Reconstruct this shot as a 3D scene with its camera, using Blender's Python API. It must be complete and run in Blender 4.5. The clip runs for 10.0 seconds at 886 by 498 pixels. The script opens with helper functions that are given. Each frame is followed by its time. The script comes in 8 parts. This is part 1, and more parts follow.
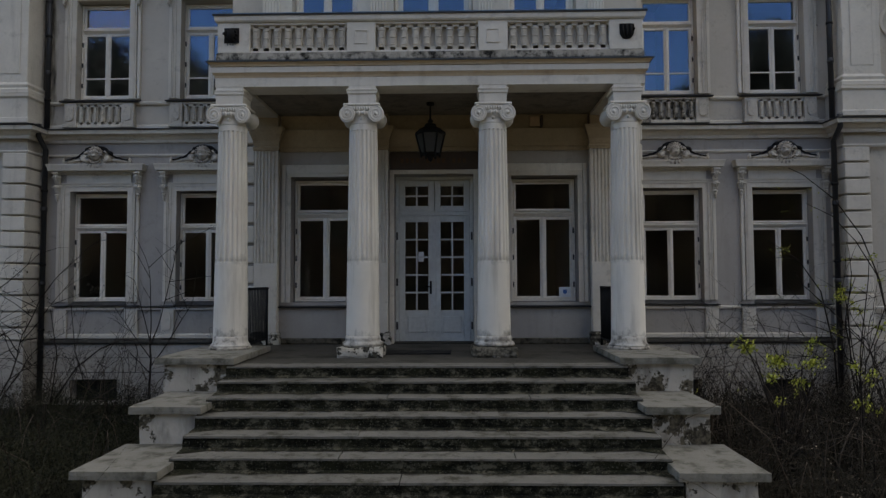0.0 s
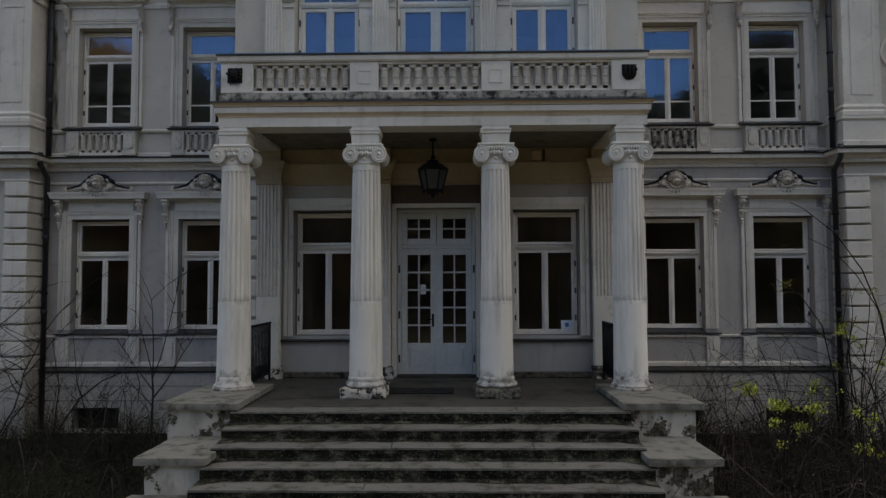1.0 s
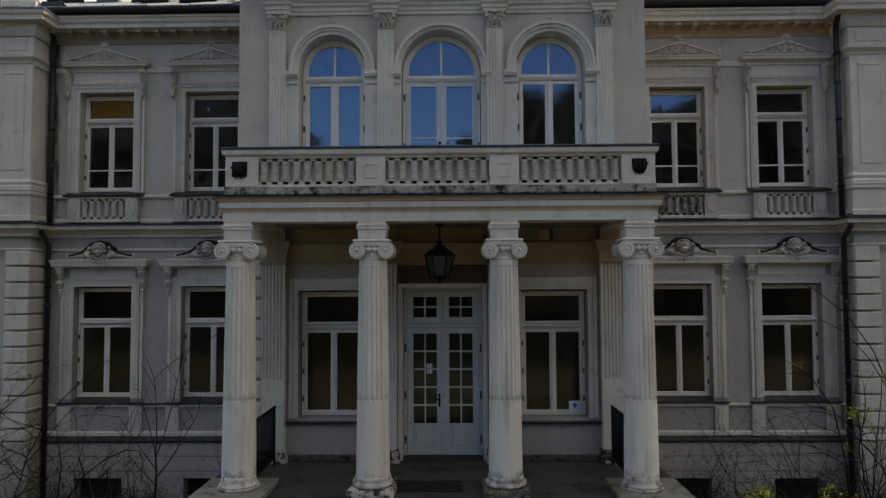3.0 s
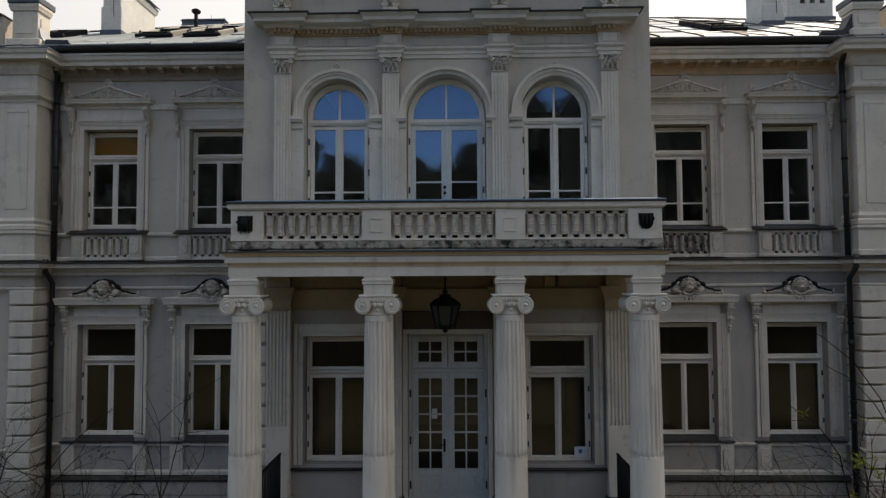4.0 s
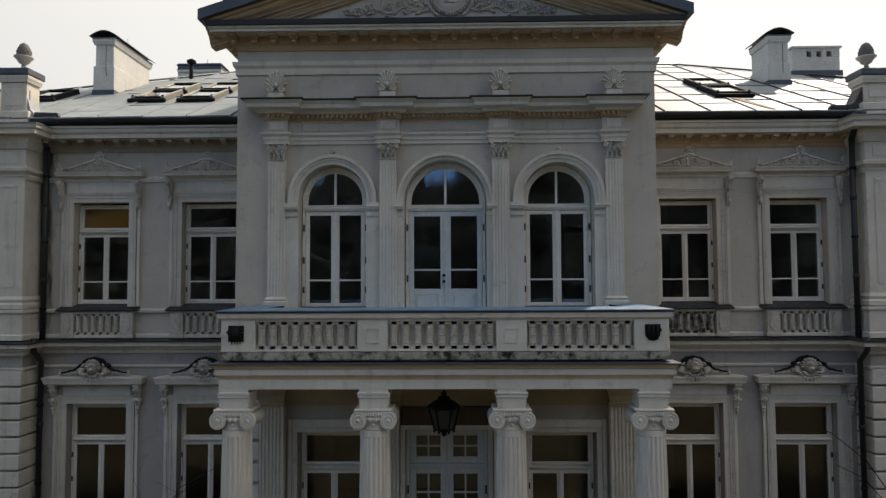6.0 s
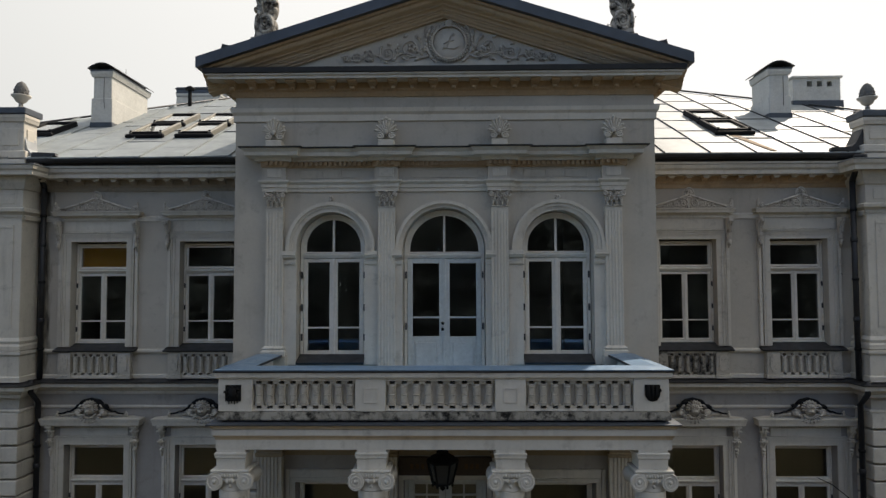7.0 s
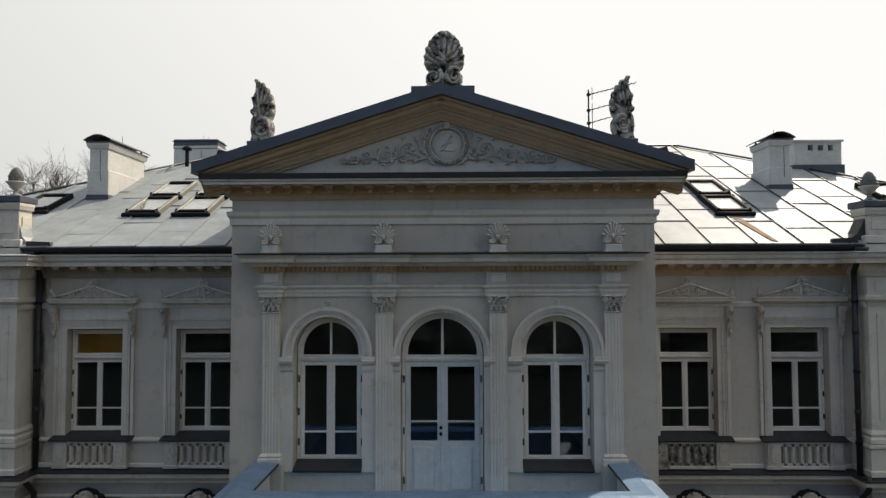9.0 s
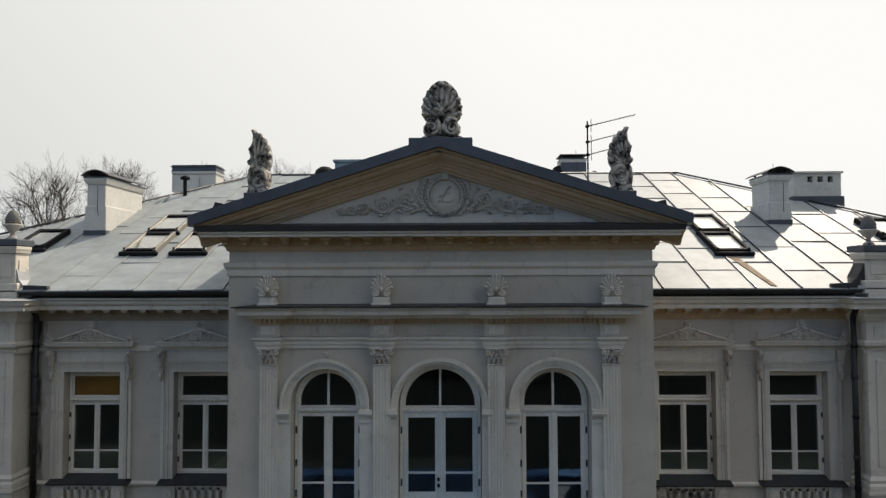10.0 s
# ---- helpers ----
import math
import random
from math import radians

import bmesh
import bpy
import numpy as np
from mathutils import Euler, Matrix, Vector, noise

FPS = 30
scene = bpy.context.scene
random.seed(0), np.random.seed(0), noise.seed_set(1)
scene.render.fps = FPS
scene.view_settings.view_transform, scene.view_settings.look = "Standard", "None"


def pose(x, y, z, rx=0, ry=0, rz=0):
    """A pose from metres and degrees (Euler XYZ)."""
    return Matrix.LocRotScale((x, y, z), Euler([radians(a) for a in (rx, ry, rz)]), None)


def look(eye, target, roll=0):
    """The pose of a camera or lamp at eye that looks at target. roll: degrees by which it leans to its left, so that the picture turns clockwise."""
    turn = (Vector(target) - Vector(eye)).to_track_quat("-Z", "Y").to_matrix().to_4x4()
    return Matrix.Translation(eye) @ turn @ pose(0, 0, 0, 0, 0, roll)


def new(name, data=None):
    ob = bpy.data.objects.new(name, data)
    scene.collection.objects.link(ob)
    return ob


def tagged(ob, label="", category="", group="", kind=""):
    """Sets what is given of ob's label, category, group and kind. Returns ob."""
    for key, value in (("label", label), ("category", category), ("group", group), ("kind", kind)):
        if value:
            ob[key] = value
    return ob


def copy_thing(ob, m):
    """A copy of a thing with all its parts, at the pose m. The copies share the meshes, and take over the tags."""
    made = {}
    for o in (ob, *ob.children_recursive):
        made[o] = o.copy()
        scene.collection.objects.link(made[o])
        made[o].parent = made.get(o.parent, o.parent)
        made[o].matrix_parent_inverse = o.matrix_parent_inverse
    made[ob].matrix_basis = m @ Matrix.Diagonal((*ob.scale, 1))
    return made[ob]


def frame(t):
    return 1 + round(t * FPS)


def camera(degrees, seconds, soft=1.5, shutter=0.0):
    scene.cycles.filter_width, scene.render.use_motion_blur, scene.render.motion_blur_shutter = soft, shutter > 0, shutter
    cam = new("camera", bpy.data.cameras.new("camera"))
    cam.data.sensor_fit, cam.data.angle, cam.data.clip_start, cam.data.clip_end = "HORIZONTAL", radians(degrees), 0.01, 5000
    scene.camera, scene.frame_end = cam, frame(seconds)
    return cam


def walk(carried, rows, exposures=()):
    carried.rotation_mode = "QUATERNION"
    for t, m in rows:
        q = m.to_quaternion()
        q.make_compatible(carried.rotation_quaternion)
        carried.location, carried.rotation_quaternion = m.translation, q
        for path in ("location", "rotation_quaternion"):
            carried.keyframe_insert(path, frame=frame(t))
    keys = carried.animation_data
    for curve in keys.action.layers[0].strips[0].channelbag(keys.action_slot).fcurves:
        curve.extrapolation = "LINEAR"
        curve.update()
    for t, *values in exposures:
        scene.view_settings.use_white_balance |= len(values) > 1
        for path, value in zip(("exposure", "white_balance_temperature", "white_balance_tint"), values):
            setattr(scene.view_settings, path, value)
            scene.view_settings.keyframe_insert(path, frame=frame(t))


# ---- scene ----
cam = camera(67.5, 10.0, 1.4)
PATH = [
    (0, (0.41, -12.305, 2.609), (0.369, -10.308, 2.707), -0.2),
    (0.5, (0.362, -12.369, 2.929), (0.324, -10.372, 3.025), -0.2),
    (1, (0.349, -12.359, 3.211), (0.312, -10.361, 3.31), -0.2),
    (1.5, (0.365, -12.333, 3.58), (0.33, -10.336, 3.677), -0.2),
    (2, (0.333, -12.317, 3.947), (0.298, -10.32, 4.042), -0.3),
    (2.5, (0.273, -12.289, 4.291), (0.238, -10.292, 4.389), -0.3),
    (4, (0.155, -12.304, 5.51), (0.117, -10.306, 5.605), -0.3),
    (4.5, (0.114, -12.245, 5.915), (0.076, -10.247, 6.01), -0.3),
    (5, (0.166, -12.121, 6.322), (0.127, -10.124, 6.421), -0.3),
    (5.5, (0.178, -12.039, 6.716), (0.139, -10.042, 6.817), -0.3),
    (7, (0.2, -11.993, 7.976), (0.162, -9.996, 8.075), -0.2),
    (7.5, (0.212, -11.98, 8.456), (0.174, -9.983, 8.554), -0.3),
    (8, (0.2, -11.972, 8.924), (0.163, -9.975, 9.022), -0.3),
    (8.5, (0.214, -11.988, 9.402), (0.176, -9.991, 9.497), -0.2),
    (9, (0.233, -11.978, 9.865), (0.196, -9.981, 9.957), -0.2),
    (9.5, (0.269, -11.981, 10.33), (0.231, -9.984, 10.419), -0.2),
    (10, (0.276, -11.976, 10.798), (0.239, -9.979, 10.885), -0.2),
]
walk(cam, [(t, look(e, a, r)) for t, e, a, r in PATH], exposures=[(0, 0.92, 7300, 16), (2.5, 0.70, 7480, 15.5), (5.5, 0.57, 7600, 14.2), (7, 0.55, 7490, 13.2), (10, 0.47, 7450, 13)])

# ---- light ----
SUN_AZ, SUN_EL = radians(39), radians(47)  # the sun stands behind the house, to the east of its axis
world = bpy.data.worlds.new("world")
scene.world = world
world.use_nodes = True
wn = world.node_tree.nodes
sky = wn.new("ShaderNodeTexSky")
sky.sky_type, sky.sun_disc = "NISHITA", False
sky.sun_elevation, sky.sun_rotation = SUN_EL, SUN_AZ
sky.air_density, sky.dust_density, sky.ozone_density = 0.9, 0.10, 5.0
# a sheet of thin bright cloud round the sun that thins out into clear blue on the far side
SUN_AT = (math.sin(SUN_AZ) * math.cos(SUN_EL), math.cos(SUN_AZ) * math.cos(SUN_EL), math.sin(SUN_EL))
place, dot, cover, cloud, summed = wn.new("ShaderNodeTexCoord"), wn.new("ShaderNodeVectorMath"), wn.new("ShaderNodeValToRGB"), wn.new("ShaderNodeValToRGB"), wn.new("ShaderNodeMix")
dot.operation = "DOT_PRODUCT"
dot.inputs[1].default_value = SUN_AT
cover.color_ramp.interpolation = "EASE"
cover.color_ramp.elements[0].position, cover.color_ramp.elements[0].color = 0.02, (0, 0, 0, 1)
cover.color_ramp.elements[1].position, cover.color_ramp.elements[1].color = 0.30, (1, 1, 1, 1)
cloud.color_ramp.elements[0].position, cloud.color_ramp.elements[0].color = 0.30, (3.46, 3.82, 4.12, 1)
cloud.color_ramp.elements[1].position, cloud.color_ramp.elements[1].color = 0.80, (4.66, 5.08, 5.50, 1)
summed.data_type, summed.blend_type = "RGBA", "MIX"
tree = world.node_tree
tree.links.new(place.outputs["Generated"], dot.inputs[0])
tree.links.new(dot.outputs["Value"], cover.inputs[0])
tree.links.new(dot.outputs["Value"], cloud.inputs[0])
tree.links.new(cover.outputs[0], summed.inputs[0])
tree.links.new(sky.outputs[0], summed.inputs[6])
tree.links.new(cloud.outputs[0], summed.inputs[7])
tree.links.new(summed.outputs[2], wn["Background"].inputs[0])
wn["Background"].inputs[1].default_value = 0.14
sun_way = Vector((math.sin(SUN_AZ) * math.cos(SUN_EL), math.cos(SUN_AZ) * math.cos(SUN_EL), math.sin(SUN_EL)))
sun = new("sun", bpy.data.lights.new("sun", "SUN"))
sun.data.energy, sun.data.angle, sun.data.color = 3.5, radians(0.6), (1.0, 0.97, 0.92)
sun.matrix_world = look(sun_way * 60, (0, 0, 0))


# ---- materials ----
def mat(name, rough=0.85, metal=0.0, gloss=None):
    m = bpy.data.materials.new(name)
    m.use_nodes = True
    b = m.node_tree.nodes["Principled BSDF"]
    b.inputs["Roughness"].default_value, b.inputs["Metallic"].default_value = rough, metal
    b.inputs["Specular IOR Level"].default_value = gloss if gloss is not None else (0.12 if rough >= 0.75 else 0.4)
    return m, m.node_tree, b


def noise_at(nt, scale, detail=4, stretch=(1, 1, 1), rough=0.6):
    tc, mp, n = nt.nodes.new("ShaderNodeTexCoord"), nt.nodes.new("ShaderNodeMapping"), nt.nodes.new("ShaderNodeTexNoise")
    geo = nt.nodes.new("ShaderNodeNewGeometry")
    nt.links.new(geo.outputs["Position"], mp.inputs[0])
    nt.nodes.remove(tc)
    mp.inputs["Scale"].default_value = stretch
    nt.links.new(mp.outputs[0], n.inputs["Vector"])
    n.inputs["Scale"].default_value, n.inputs["Detail"].default_value, n.inputs["Roughness"].default_value = scale, detail, rough
    return n.outputs["Fac"]


def ramp(nt, fac, stops):
    r = nt.nodes.new("ShaderNodeValToRGB")
    while len(r.color_ramp.elements) < len(stops):
        r.color_ramp.elements.new(0.5)
    for e, (p, c) in zip(r.color_ramp.elements, stops):
        e.position, e.color = p, (*(c if isinstance(c, tuple) else (c, c, c)), 1)
    nt.links.new(fac, r.inputs[0])
    return r.outputs[0]


def mix(nt, fac, a, b, how="MIX"):
    m = nt.nodes.new("ShaderNodeMix")
    m.data_type, m.blend_type = "RGBA", how
    for i, v in ((0, fac), (6, a), (7, b)):
        if isinstance(v, (int, float)):
            m.inputs[i].default_value = v
        elif isinstance(v, tuple):
            m.inputs[i].default_value = (*v, 1)
        else:
            nt.links.new(v, m.inputs[i])
    return m.outputs[2]


def bump(nt, b, fac, strength, dist=0.02):
    n = nt.nodes.new("ShaderNodeBump")
    n.inputs["Strength"].default_value, n.inputs["Distance"].default_value = strength, dist
    nt.links.new(fac, n.inputs["Height"])
    nt.links.new(n.outputs[0], b.inputs["Normal"])


def weathered(name, base, dirt, amount=0.5, rough=0.85, grain=60, relief=0.25, streak=True, vary=0.0, cover=0.0, patch=3.5, mottle=1.0):
    """Paint, plaster, stone: grain, blotches, rain streaks."""
    m, nt, b = mat(name, rough)
    lo = tuple(c * 0.86 for c in base)
    hi = tuple(min(c * 1.08, 0.9) for c in base)
    col = ramp(nt, noise_at(nt, 0.9, 6), [(0.3, lo), (0.7, hi)])
    col = mix(nt, ramp(nt, noise_at(nt, patch, 8, rough=0.7), [(0.56 - cover, 0.0), (0.74 - cover * 1.4, amount)]), col, dirt)
    if streak:
        col = mix(nt, ramp(nt, noise_at(nt, 2.2, 5, (2.5, 2.5, 0.22)), [(0.55 - cover * 0.5, 0.0), (0.8 - cover * 0.5, amount * 0.7)]), col, dirt)
    col = mix(nt, 0.55, col, mix(nt, 1.0, col, ramp(nt, noise_at(nt, 18, 6, rough=0.75), [(0.3, 1 - 0.28 * mottle), (0.7, 1 + 0.12 * mottle)]), "MULTIPLY"))
    if vary:
        oi = nt.nodes.new("ShaderNodeObjectInfo")
        col = mix(nt, 1.0, col, ramp(nt, oi.outputs["Random"], [(0.0, 1 - vary), (1.0, 1.0)]), "MULTIPLY")
    nt.links.new(col, b.inputs["Base Color"])
    bump(nt, b, noise_at(nt, grain, 5), relief)
    return m


def painted_metal(name, base, rough=0.45, metal=0.0, rust=None, vary=0.0, relief=0.12):
    m, nt, b = mat(name, rough, metal)
    col = ramp(nt, noise_at(nt, 2.5, 6), [(0.3, tuple(c * 0.8 for c in base)), (0.7, tuple(min(1, c * 1.12) for c in base))])
    if rust:
        col = mix(nt, ramp(nt, noise_at(nt, 4.0, 8, (1, 1, 1), 0.7), [(0.6, 0.0), (0.72, 0.75)]), col, rust)
    if vary:
        oi = nt.nodes.new("ShaderNodeObjectInfo")
        col = mix(nt, 1.0, col, ramp(nt, oi.outputs["Random"], [(0.0, 1 - vary), (1.0, 1.0)]), "MULTIPLY")
    nt.links.new(col, b.inputs["Base Color"])
    r = ramp(nt, noise_at(nt, 6, 5), [(0.3, max(rough - 0.1, 0.05)), (0.7, min(rough + 0.12, 1))])
    if relief:
        nt.links.new(r, b.inputs["Roughness"])
    bump(nt, b, noise_at(nt, 1.6, 3), relief, 0.03)
    return m


# the wall plaster again, with the ground floor's dimmer, bluer light in its colour
SHADED_PLASTER = weathered("shaded_grey_plaster", (0.380, 0.350, 0.318), (0.18, 0.168, 0.145), 0.5, grain=90, relief=0.12, mottle=0.35)
PLASTER = weathered("grey_plaster", (0.512, 0.465, 0.395), (0.24, 0.205, 0.165), 0.45, grain=90, relief=0.12, mottle=0.35)
TRIM = weathered("pale_stucco", (0.632, 0.581, 0.5), (0.20, 0.175, 0.14), 0.5, grain=90, relief=0.12, mottle=0.4)
GRIME = weathered("grimy_stucco", (0.564, 0.517, 0.443), (0.10, 0.092, 0.076), 0.5, cover=0.03, patch=16)
PLINTH = weathered("plinth_plaster", (0.46, 0.414, 0.356), (0.13, 0.11, 0.09), 0.6)
# west bed and modillions: blotched brown, the eaves' shade put into the base
WINGBED = weathered("shaded_brown_stucco", (0.33, 0.28, 0.222), (0.10, 0.08, 0.06), 0.7, streak=False)
# ochre that also holds warm light bounced up from the lawn
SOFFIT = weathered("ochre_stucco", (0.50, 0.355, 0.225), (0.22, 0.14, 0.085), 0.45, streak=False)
RAKE = weathered("brown_grey_stucco", (0.57, 0.44, 0.305), (0.27, 0.18, 0.11), 0.5, mottle=0.5)
COLUMN = weathered("column_stucco", (0.665, 0.622, 0.552), (0.25, 0.22, 0.185), 0.45, grain=90, relief=0.12, mottle=0.4)
ORNAMENT = weathered("ornament_stucco", (0.575, 0.523, 0.454), (0.06, 0.054, 0.047), 0.8, streak=False, cover=0.04, patch=9)
SOOT = weathered("weathered_ornament", (0.52, 0.48, 0.42), (0.022, 0.020, 0.018), 1.0, streak=False, cover=0.105, patch=6)


def peeling(name, base, under, share=0.53, scale=3.0):
    """Paint that has come off in sharp-edged patches, over a darker crust, with stains."""
    m, nt, b = mat(name, 0.9)
    col = ramp(nt, noise_at(nt, 1.2, 6), [(0.35, tuple(c * 0.78 for c in base)), (0.65, base)])
    col = mix(nt, ramp(nt, noise_at(nt, 3.5, 6, (1.5, 1.5, 0.4)), [(0.46, 0.0), (0.66, 0.7)]), col, tuple(c * 0.35 for c in base))
    gone = ramp(nt, noise_at(nt, scale, 8, rough=0.68), [(share, 0.0), (share + 0.025, 1.0)])
    crust = ramp(nt, noise_at(nt, 14, 6, rough=0.7), [(0.42, tuple(c * 0.4 for c in under)), (0.6, tuple(c * 1.8 for c in under))])
    nt.links.new(mix(nt, gone, col, crust), b.inputs["Base Color"])
    low = mix(nt, 0.7, noise_at(nt, 30, 5), mix(nt, 1.0, (1.0, 1.0, 1.0), gone, "SUBTRACT"))
    bump(nt, b, low, 0.5, 0.02)
    return m


def rain_stained(name, base, dirt, at, wide):
    """Wall paint with a ragged black run of rainwater down a line at x."""
    m, nt, b = mat(name, 0.85)
    col = ramp(nt, noise_at(nt, 0.9, 6), [(0.3, tuple(c * 0.86 for c in base)), (0.7, tuple(c * 1.08 for c in base))])
    col = mix(nt, ramp(nt, noise_at(nt, 3.5, 8, rough=0.7), [(0.56, 0.0), (0.74, 0.45)]), col, dirt)
    geo, xyz = nt.nodes.new("ShaderNodeNewGeometry"), nt.nodes.new("ShaderNodeSeparateXYZ")
    nt.links.new(geo.outputs["Position"], xyz.inputs[0])
    off, span, rag, run = (nt.nodes.new("ShaderNodeMath") for _ in range(4))
    off.operation, off.inputs[1].default_value = "SUBTRACT", at
    nt.links.new(xyz.outputs["X"], off.inputs[0])
    span.operation = "ABSOLUTE"
    nt.links.new(off.outputs[0], span.inputs[0])
    rag.operation, rag.inputs[1].default_value, rag.inputs[2].default_value = "MULTIPLY_ADD", -0.5 / wide, 0.36
    nt.links.new(span.outputs[0], rag.inputs[0])
    run.operation = "ADD"
    nt.links.new(rag.outputs[0], run.inputs[0])
    nt.links.new(noise_at(nt, 3.0, 6, (2.2, 2.2, 0.35)), run.inputs[1])
    col = mix(nt, ramp(nt, run.outputs[0], [(0.50, 0.0), (0.72, 0.9)]), col, (0.03, 0.028, 0.025))
    nt.links.new(col, b.inputs["Base Color"])
    bump(nt, b, noise_at(nt, 90, 5), 0.12)
    return m


STAINED_WEST = rain_stained("rain_stained_plaster", (0.500, 0.454, 0.386), (0.24, 0.205, 0.165), -8.6, 0.26)
BLACKENED = weathered("blackened_stucco", (0.44, 0.40, 0.34), (0.028, 0.026, 0.023), 0.9, cover=0.09, patch=8)
PEEL = peeling("peeling_pier_plaster", (0.54, 0.489, 0.414), (0.085, 0.072, 0.05))
STONE = weathered("pier_slab_concrete", (0.215, 0.203, 0.172), (0.060, 0.057, 0.040), 0.85, patch=4.5, grain=35, relief=0.6, streak=False, cover=0.075)
CRUMBLE = peeling("crumbling_plinth", (0.575, 0.529, 0.448), (0.05, 0.046, 0.036), 0.47, 5.0)
CRUMBLED = peeling("bare_crumbled_plinth", (0.40, 0.365, 0.31), (0.10, 0.09, 0.07), 0.36, 5.0)
SLUDGE = weathered("black_stained_ledge", (0.055, 0.052, 0.046), (0.26, 0.24, 0.20), 0.8, patch=5)
COLFOOT = weathered("stained_column_foot", (0.575, 0.535, 0.471), (0.075, 0.068, 0.056), 0.9, cover=0.07, patch=4)
TREAD = weathered("worn_stair_stone", (0.158, 0.149, 0.128), (0.045, 0.042, 0.027), 0.9, cover=0.06, patch=4.0, grain=35, relief=0.6, streak=False)
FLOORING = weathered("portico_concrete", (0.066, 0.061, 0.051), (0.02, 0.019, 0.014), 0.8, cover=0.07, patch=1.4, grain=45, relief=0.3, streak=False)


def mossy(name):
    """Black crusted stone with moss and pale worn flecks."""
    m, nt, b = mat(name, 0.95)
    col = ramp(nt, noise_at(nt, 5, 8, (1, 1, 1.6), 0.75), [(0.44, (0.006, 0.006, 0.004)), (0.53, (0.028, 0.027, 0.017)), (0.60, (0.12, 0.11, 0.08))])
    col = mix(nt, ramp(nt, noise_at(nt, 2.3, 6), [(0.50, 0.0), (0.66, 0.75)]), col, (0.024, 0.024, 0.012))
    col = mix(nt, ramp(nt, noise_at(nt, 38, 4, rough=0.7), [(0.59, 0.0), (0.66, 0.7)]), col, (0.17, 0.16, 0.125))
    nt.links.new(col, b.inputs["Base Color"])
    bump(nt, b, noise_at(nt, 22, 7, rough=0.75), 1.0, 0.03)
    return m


CRUST = weathered("bare_crumbling_render", (0.12, 0.105, 0.08), (0.016, 0.015, 0.010), 1.0, cover=0.10, patch=5, grain=25, relief=0.9, streak=False)
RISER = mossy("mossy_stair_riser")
LEDGE = weathered("blackened_ledge", (0.38, 0.35, 0.30), (0.022, 0.021, 0.019), 1.0, cover=0.10, patch=5)
SHEET = painted_metal("grey_blue_sheet_metal", (0.080, 0.091, 0.106), 0.42, 0.2)
DARKSHEET = painted_metal("dark_sheet_metal", (0.04, 0.04, 0.042), 0.5, 0.2)
COVER = painted_metal("pale_sheet_cover", (0.34, 0.35, 0.35), 0.5, 0.0)
# coping sheet with the sky's blue reflection put into its colour
COPING = painted_metal("sky_tinted_blue_sheet", (0.150, 0.235, 0.330), 0.36, 0.1)
# strong blue, added so the hidden deck throws blue light on the wall
DECK = painted_metal("blue_bounce_sheet", (0.16, 0.48, 0.82), 0.5, 0.0)
ROOF = painted_metal("galvanised_roof_sheet", (0.300, 0.325, 0.325), 0.6, 0.0, (0.255, 0.27, 0.27), 0.14, 0.0)
ROOF.node_tree.nodes["Principled BSDF"].inputs["Specular IOR Level"].default_value = 0.27
RUST = painted_metal("rusty_sheet", (0.26, 0.185, 0.12), 0.8, 0.0, (0.14, 0.075, 0.04))
JOINT = painted_metal("dull_roof_joint", (0.15, 0.155, 0.155), 0.6)
LEAD = painted_metal("black_lead", (0.014, 0.014, 0.015), 0.8)
TAN = painted_metal("sunlit_tan_frame", (0.19, 0.175, 0.14), 0.5)
IRON = painted_metal("black_iron", (0.016, 0.016, 0.016), 0.78)
PIPE = painted_metal("dark_downpipe", (0.03, 0.03, 0.032), 0.45, 0.2)
FRAME = weathered("white_window_paint", (0.821, 0.756, 0.659), (0.45, 0.40, 0.33), 0.25, rough=0.45, relief=0.1)
DOOR = weathered("pale_door_paint", (0.64, 0.65, 0.615), (0.40, 0.375, 0.34), 0.3, rough=0.4, relief=0.1)
WOOD = weathered("dark_brown_board", (0.07, 0.045, 0.03), (0.03, 0.02, 0.015), 0.5, rough=0.6)
WORNPAINT = weathered("worn_brown_lettering", (0.125, 0.075, 0.042), (0.06, 0.04, 0.028), 0.7, cover=0.05, patch=20, streak=False)
PAPER = weathered("paper_notice", (0.75, 0.77, 0.78), (0.6, 0.62, 0.64), 0.2, streak=False)
BLUEINK = mat("blue_print", 0.6)[0]
BLUEINK.node_tree.nodes["Principled BSDF"].inputs["Base Color"].default_value = (0.06, 0.16, 0.4, 1)
ROOM = weathered("room_paint", (0.38, 0.345, 0.27), (0.25, 0.22, 0.17), 0.3)
FLUE = weathered("sooty_flue", (0.09, 0.085, 0.075), (0.05, 0.045, 0.04), 0.3)
BLIND = weathered("ochre_roller_blind", (0.70, 0.33, 0.04), (0.40, 0.18, 0.03), 0.3, streak=False)
BARK = weathered("bark", (0.055, 0.047, 0.040), (0.03, 0.026, 0.022), 0.6, streak=False)
TWIG = weathered("dark_twig", (0.030, 0.024, 0.020), (0.016, 0.013, 0.011), 0.5, streak=False)
DRYCANE = weathered("dry_cane", (0.085, 0.066, 0.048), (0.03, 0.024, 0.018), 0.6, streak=False)
COPPER = painted_metal("blue_grey_copper", (0.20, 0.27, 0.31), 0.6)


def glass_material(name, ior, mirror_tint, haze=0.0):
    m, nt, b = mat(name, haze, gloss=0.5)
    b.inputs["Specular Tint"].default_value = (*mirror_tint, 1)
    b.inputs["Transmission Weight"].default_value, b.inputs["IOR"].default_value = 1.0, ior
    b.inputs["Base Color"].default_value = (0.76, 0.77, 0.74, 1)
    bump(nt, b, noise_at(nt, 1.1, 2), 0.03, 0.02)
    return m


